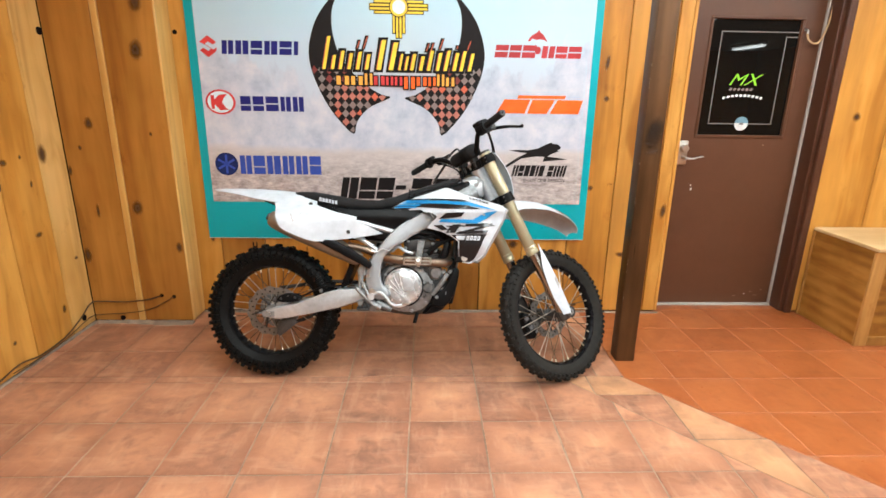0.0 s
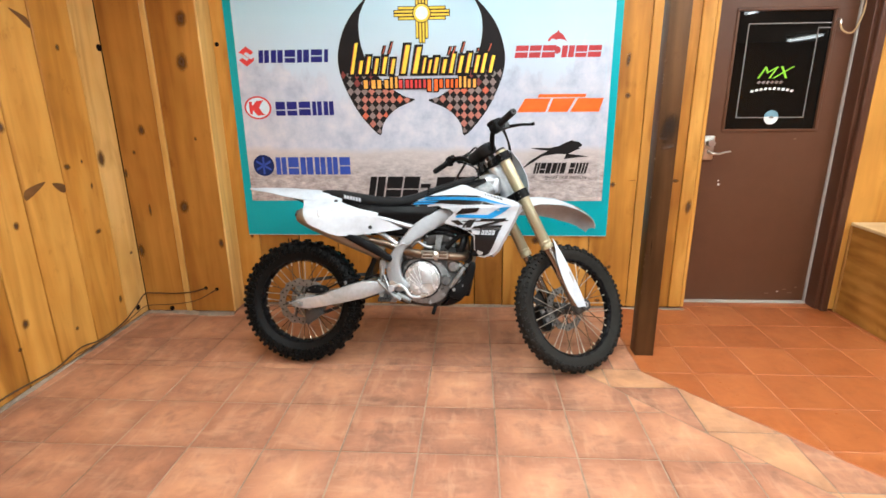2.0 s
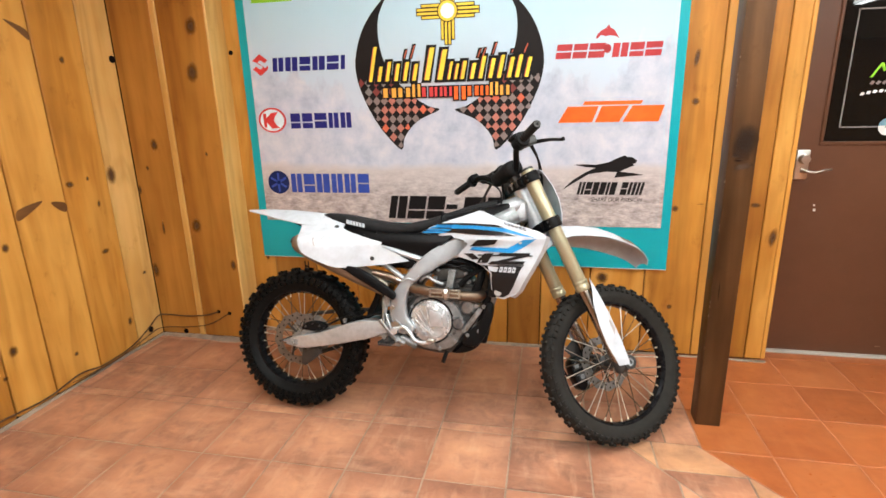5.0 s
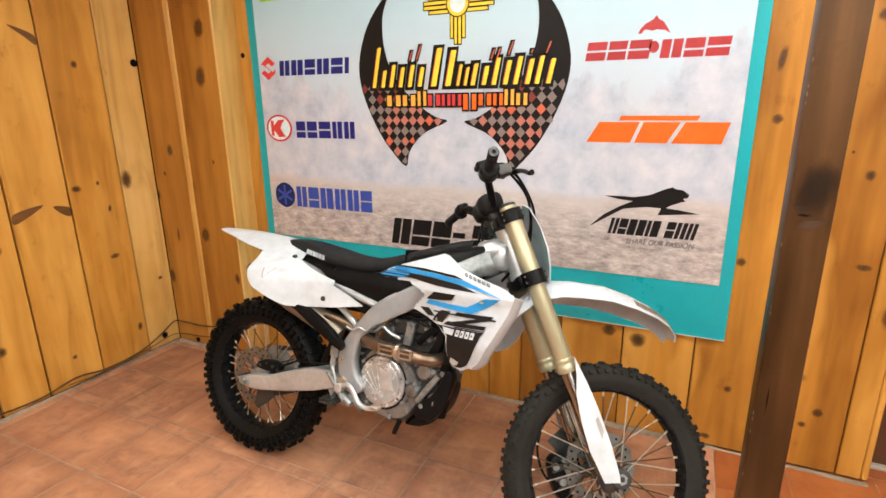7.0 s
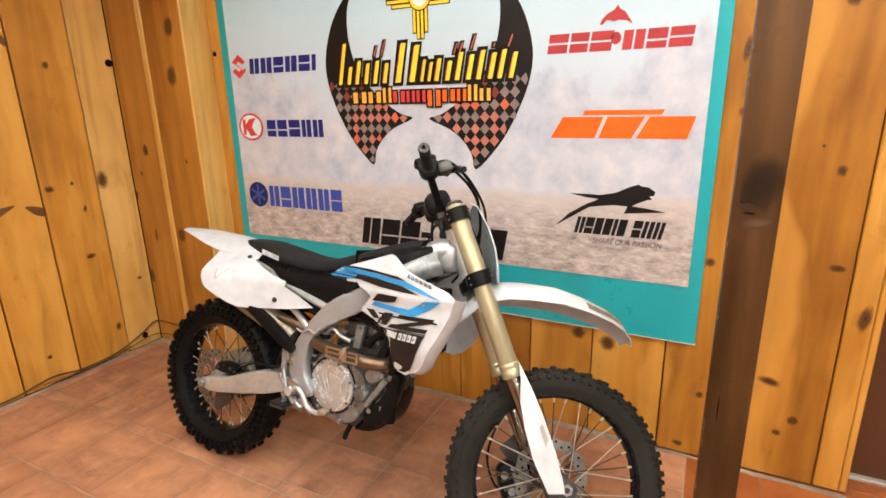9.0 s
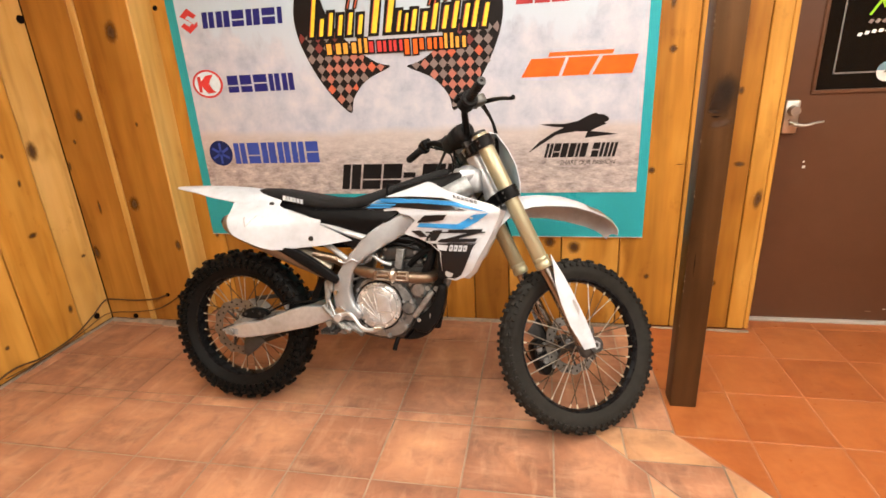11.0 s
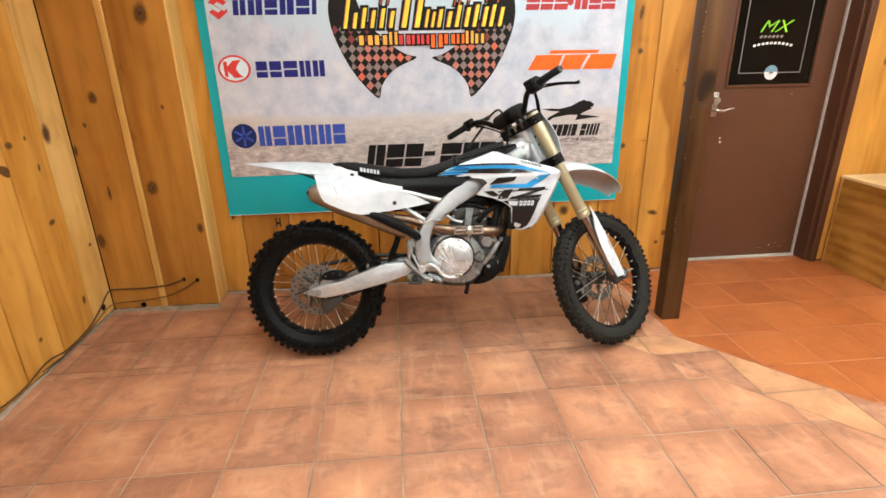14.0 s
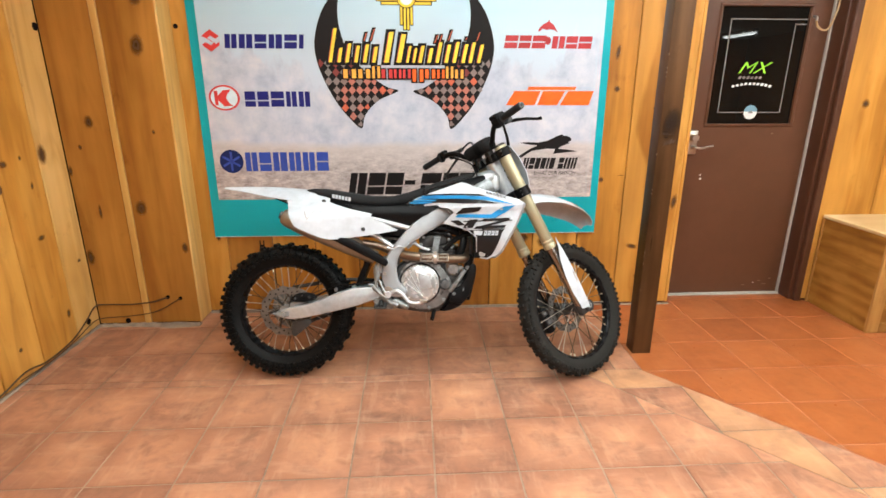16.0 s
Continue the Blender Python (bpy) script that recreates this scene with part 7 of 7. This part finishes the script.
for u0, u1, k0, k1 in ((-0.93, -0.72, 7, 11), (-0.60, -0.42, 8, 11)):
    bm = bmesh.new()
    rows_ = []
    for n_, a_, hw, dr in st[k0:k1 + 1]:
        rows_.append([(n_ - 0.25 * dr * abs(u) ** 2 + 0.005, hw * u, a_ - dr * abs(u) ** 2.4 + 0.0045) for u in (u0, (u0 + u1) / 2, u1)])
    add_sheet(bm, rows_, 0.0005)
    fpart("scuff", bm, SCUFF_BROWN, ff)
# front brake on the far side: caliper body, bridge, pad pins and bracket
cp = fpart("front_caliper", platebm(curved_outline([(-0.118, -0.700), (-0.122, -0.630), (-0.108, -0.578), (-0.066, -0.566), (-0.044, -0.600), (-0.050, -0.672), (-0.078, -0.712)], 3), 0.054, 0.112, 0.010, segs=2), BLACK_PLASTIC, None, "black front brake caliper")
for n_, a_, r in ((-0.096, -0.600, 0.013), (-0.090, -0.652, 0.015), (-0.072, -0.690, 0.008), (-0.066, -0.590, 0.006)):
    fpart("caliper_bolt", add_rod(bmesh.new(), (n_, 0.060, a_), (n_, 0.046, a_), r, r * 0.85, 14), ALLOY_DULL, cp)
for a_ in (-0.612, -0.640, -0.668):
    fpart("cooling_rib", boxbm(-0.112, -0.058, 0.046, 0.056, a_ - 0.004, a_ + 0.004, bevel=0.002), ALLOY_DARK, cp)
fpart("caliper_bracket", platebm([(-0.055, -0.590), (-0.010, -0.600), (0.016, -0.625), (0.010, -0.668), (-0.030, -0.690), (-0.062, -0.675)], 0.082, 0.096, 0.004), ALLOY_DULL, cp)
fpart("disc_cover", panel([(-0.08, -0.53), (0.0, -0.50), (0.03, -0.56), (0.02, -0.64), (-0.05, -0.60)], lambda n_, a_: 0.112, 0.03, 0.004), ALLOY_DARK, None, "dark plastic disc cover")
fpart("hose_loop", add_tube(bmesh.new(), [(0.02, 0.13, -0.42), (-0.06, 0.11, -0.46), (-0.125, 0.10, -0.54), (-0.13, 0.10, -0.63), (-0.09, 0.10, -0.66)], 0.004, 8, 6), BLACK_PLASTIC)

# ---- floor tiles ----
PX, PY, TX0, TY0, JOINT = 0.317, 0.3275, 0.014, 1.665, 0.0075
EDGE_A, EDGE_B = (1.085, 2.375), (1.740, 1.620)
ex, ey = EDGE_B[0] - EDGE_A[0], EDGE_B[1] - EDGE_A[1]
el = math.hypot(ex, ey)
NXO, NYO = -ey / el, ex / el          # points to the orange side
CO = NXO * EDGE_A[0] + NYO * EDGE_A[1]
STRIP = 0.245


def rect(x0, x1, y0, y1):
    return [(x0, y0), (x1, y0), (x1, y1), (x0, y1)]


def lay(poly, mat, tops=0.0, jitter=0.0012):
    """One tile, set at its own middle, a touch uneven."""
    if len(poly) < 3 or abs(area(poly)) < 0.0003:
        return
    poly = inset(poly if area(poly) > 0 else poly[::-1], JOINT / 2)
    if len(poly) < 3 or area(poly) < 0.0002:
        return
    mx, my = sum(p[0] for p in poly) / len(poly), sum(p[1] for p in poly) / len(poly)
    key = tuple((round(p[0] - mx, 4), round(p[1] - my, 4)) for p in poly)
    me = tile_cache.get((key, mat.name))
    if me is None:
        bm = bmesh.new()
        if not tile_mesh(bm, list(key)):
            bm.free()
            return
        me = bpy.data.meshes.new("tile")
        bm.normal_update()
        bm.to_mesh(me)
        bm.free()
        me.materials.append(mat)
        tile_cache[(key, mat.name)] = me
    ob = new("tile", me)
    ob.parent = floor
    ob.matrix_basis = pose(mx, my, tops - random.random() * jitter, random.uniform(-0.12, 0.12), random.uniform(-0.12, 0.12), 0)


tile_cache = {}
random.seed(5)
GROUT_ORANGE = speckled("orange_grout", (0.38, 0.150, 0.070), 0.25, 12, 0.8)
XDIV = 1.100                       # where the salmon floor ends beside the post
for i in range(-7, 11):
    for j in range(-5, 5):
        x0, y0 = TX0 + i * PX, TY0 + j * PY
        p = rect(max(x0, XL), x0 + PX, y0, min(y0 + PY, YB))
        if p[1][0] - p[0][0] < 0.02 or p[2][1] - p[1][1] < 0.02:
            continue
        # salmon: in front of the diagonal strip
        q = clip(p, NXO, NYO, CO - STRIP)
        if y0 + PY > EDGE_A[1] and x0 < XDIV:
            w = clip(clip(p, 1, 0, XDIV), 0, -1, -max(y0, EDGE_A[1]))
            if y0 < EDGE_A[1] and not q:
                lay(w, TILE)
                continue
            if y0 < EDGE_A[1]:
                q = clip(q, 0, 1, EDGE_A[1])
                lay(w, TILE)
            else:
                q = w
        lay(q, TILE)
# strip of cut tiles along the diagonal
for i in range(-1, 12):
    for j in range(-14, 5):
        x0, y0 = 1.225 + (i - 1) * 0.32, 1.858 + j * 0.342
        q = clip(rect(x0, x0 + 0.32, y0, y0 + 0.342), NXO, NYO, CO)
        q = clip(q, -NXO, -NYO, STRIP - CO) if q else q
        q = clip(q, 0, 1, EDGE_A[1]) if q else q
        lay(clip(q, 1, 0, 4.6), TILE_PEACH if (i + 2 * j) % 5 else TILE) if q else None
# reddish joints below the orange tiles
patch = clip(clip(rect(XDIV, XR, -1.2, 3.335), -NXO, -NYO, -CO), -1, 0, -XDIV)
bm = bmesh.new()
lo_, hi_ = [bm.verts.new((x, y, -0.0036)) for x, y in patch], [bm.verts.new((x, y, -0.0028)) for x, y in patch]
bm.faces.new(hi_)
for k in range(len(patch)):
    bm.faces.new((lo_[k], lo_[(k + 1) % len(patch)], hi_[(k + 1) % len(patch)], hi_[k]))
part("orange_grout", bm, GROUT_ORANGE, floor)
# orange tiles towards the door
for i in range(-1, 14):
    for j in range(-14, 7):
        x0, y0 = 1.06 + i * 0.30, 2.345 + j * 0.30
        p = rect(x0, x0 + 0.30, y0, min(y0 + 0.30, 3.335))
        if p[2][1] - p[1][1] < 0.02:
            continue
        q = clip(p, -NXO, -NYO, -CO)
        q = clip(q, -1, 0, -XDIV) if q else q
        q = clip(clip(q, 1, 0, 4.6), 0, -1, 1.2) if q else q
        lay(q, TILE_ORANGE)
# the rest of the showroom floor, behind the walk
rest = bmesh.new()
for i in range(-7, 29):
    for j in range(-30, -5):
        x0, y0 = TX0 + i * PX, TY0 + j * PY
        p = inset(rect(max(x0, XL), min(x0 + PX, XR), y0, y0 + PY), JOINT / 2)
        if len(p) == 4:
            tile_mesh(rest, p)
far_tiles = part("far_tiles", rest, TILE_FAR, floor)
far_tiles.data.polygons.foreach_set("use_smooth", [False] * len(far_tiles.data.polygons))
tagged(far_tiles, "", "", "", "stuff")
rest = bmesh.new()
for i in range(15):
    for j in range(-11, 4):
        p = inset(rect(4.602 + i * 0.30, min(4.902 + i * 0.30, XR), 2.345 + j * 0.30, 2.645 + j * 0.30), JOINT / 2)
        if len(p) == 4:
            tile_mesh(rest, p)
far_tiles = part("far_tiles", rest, TILE_ORANGE_FAR, floor)
tagged(far_tiles, "", "", "", "stuff")
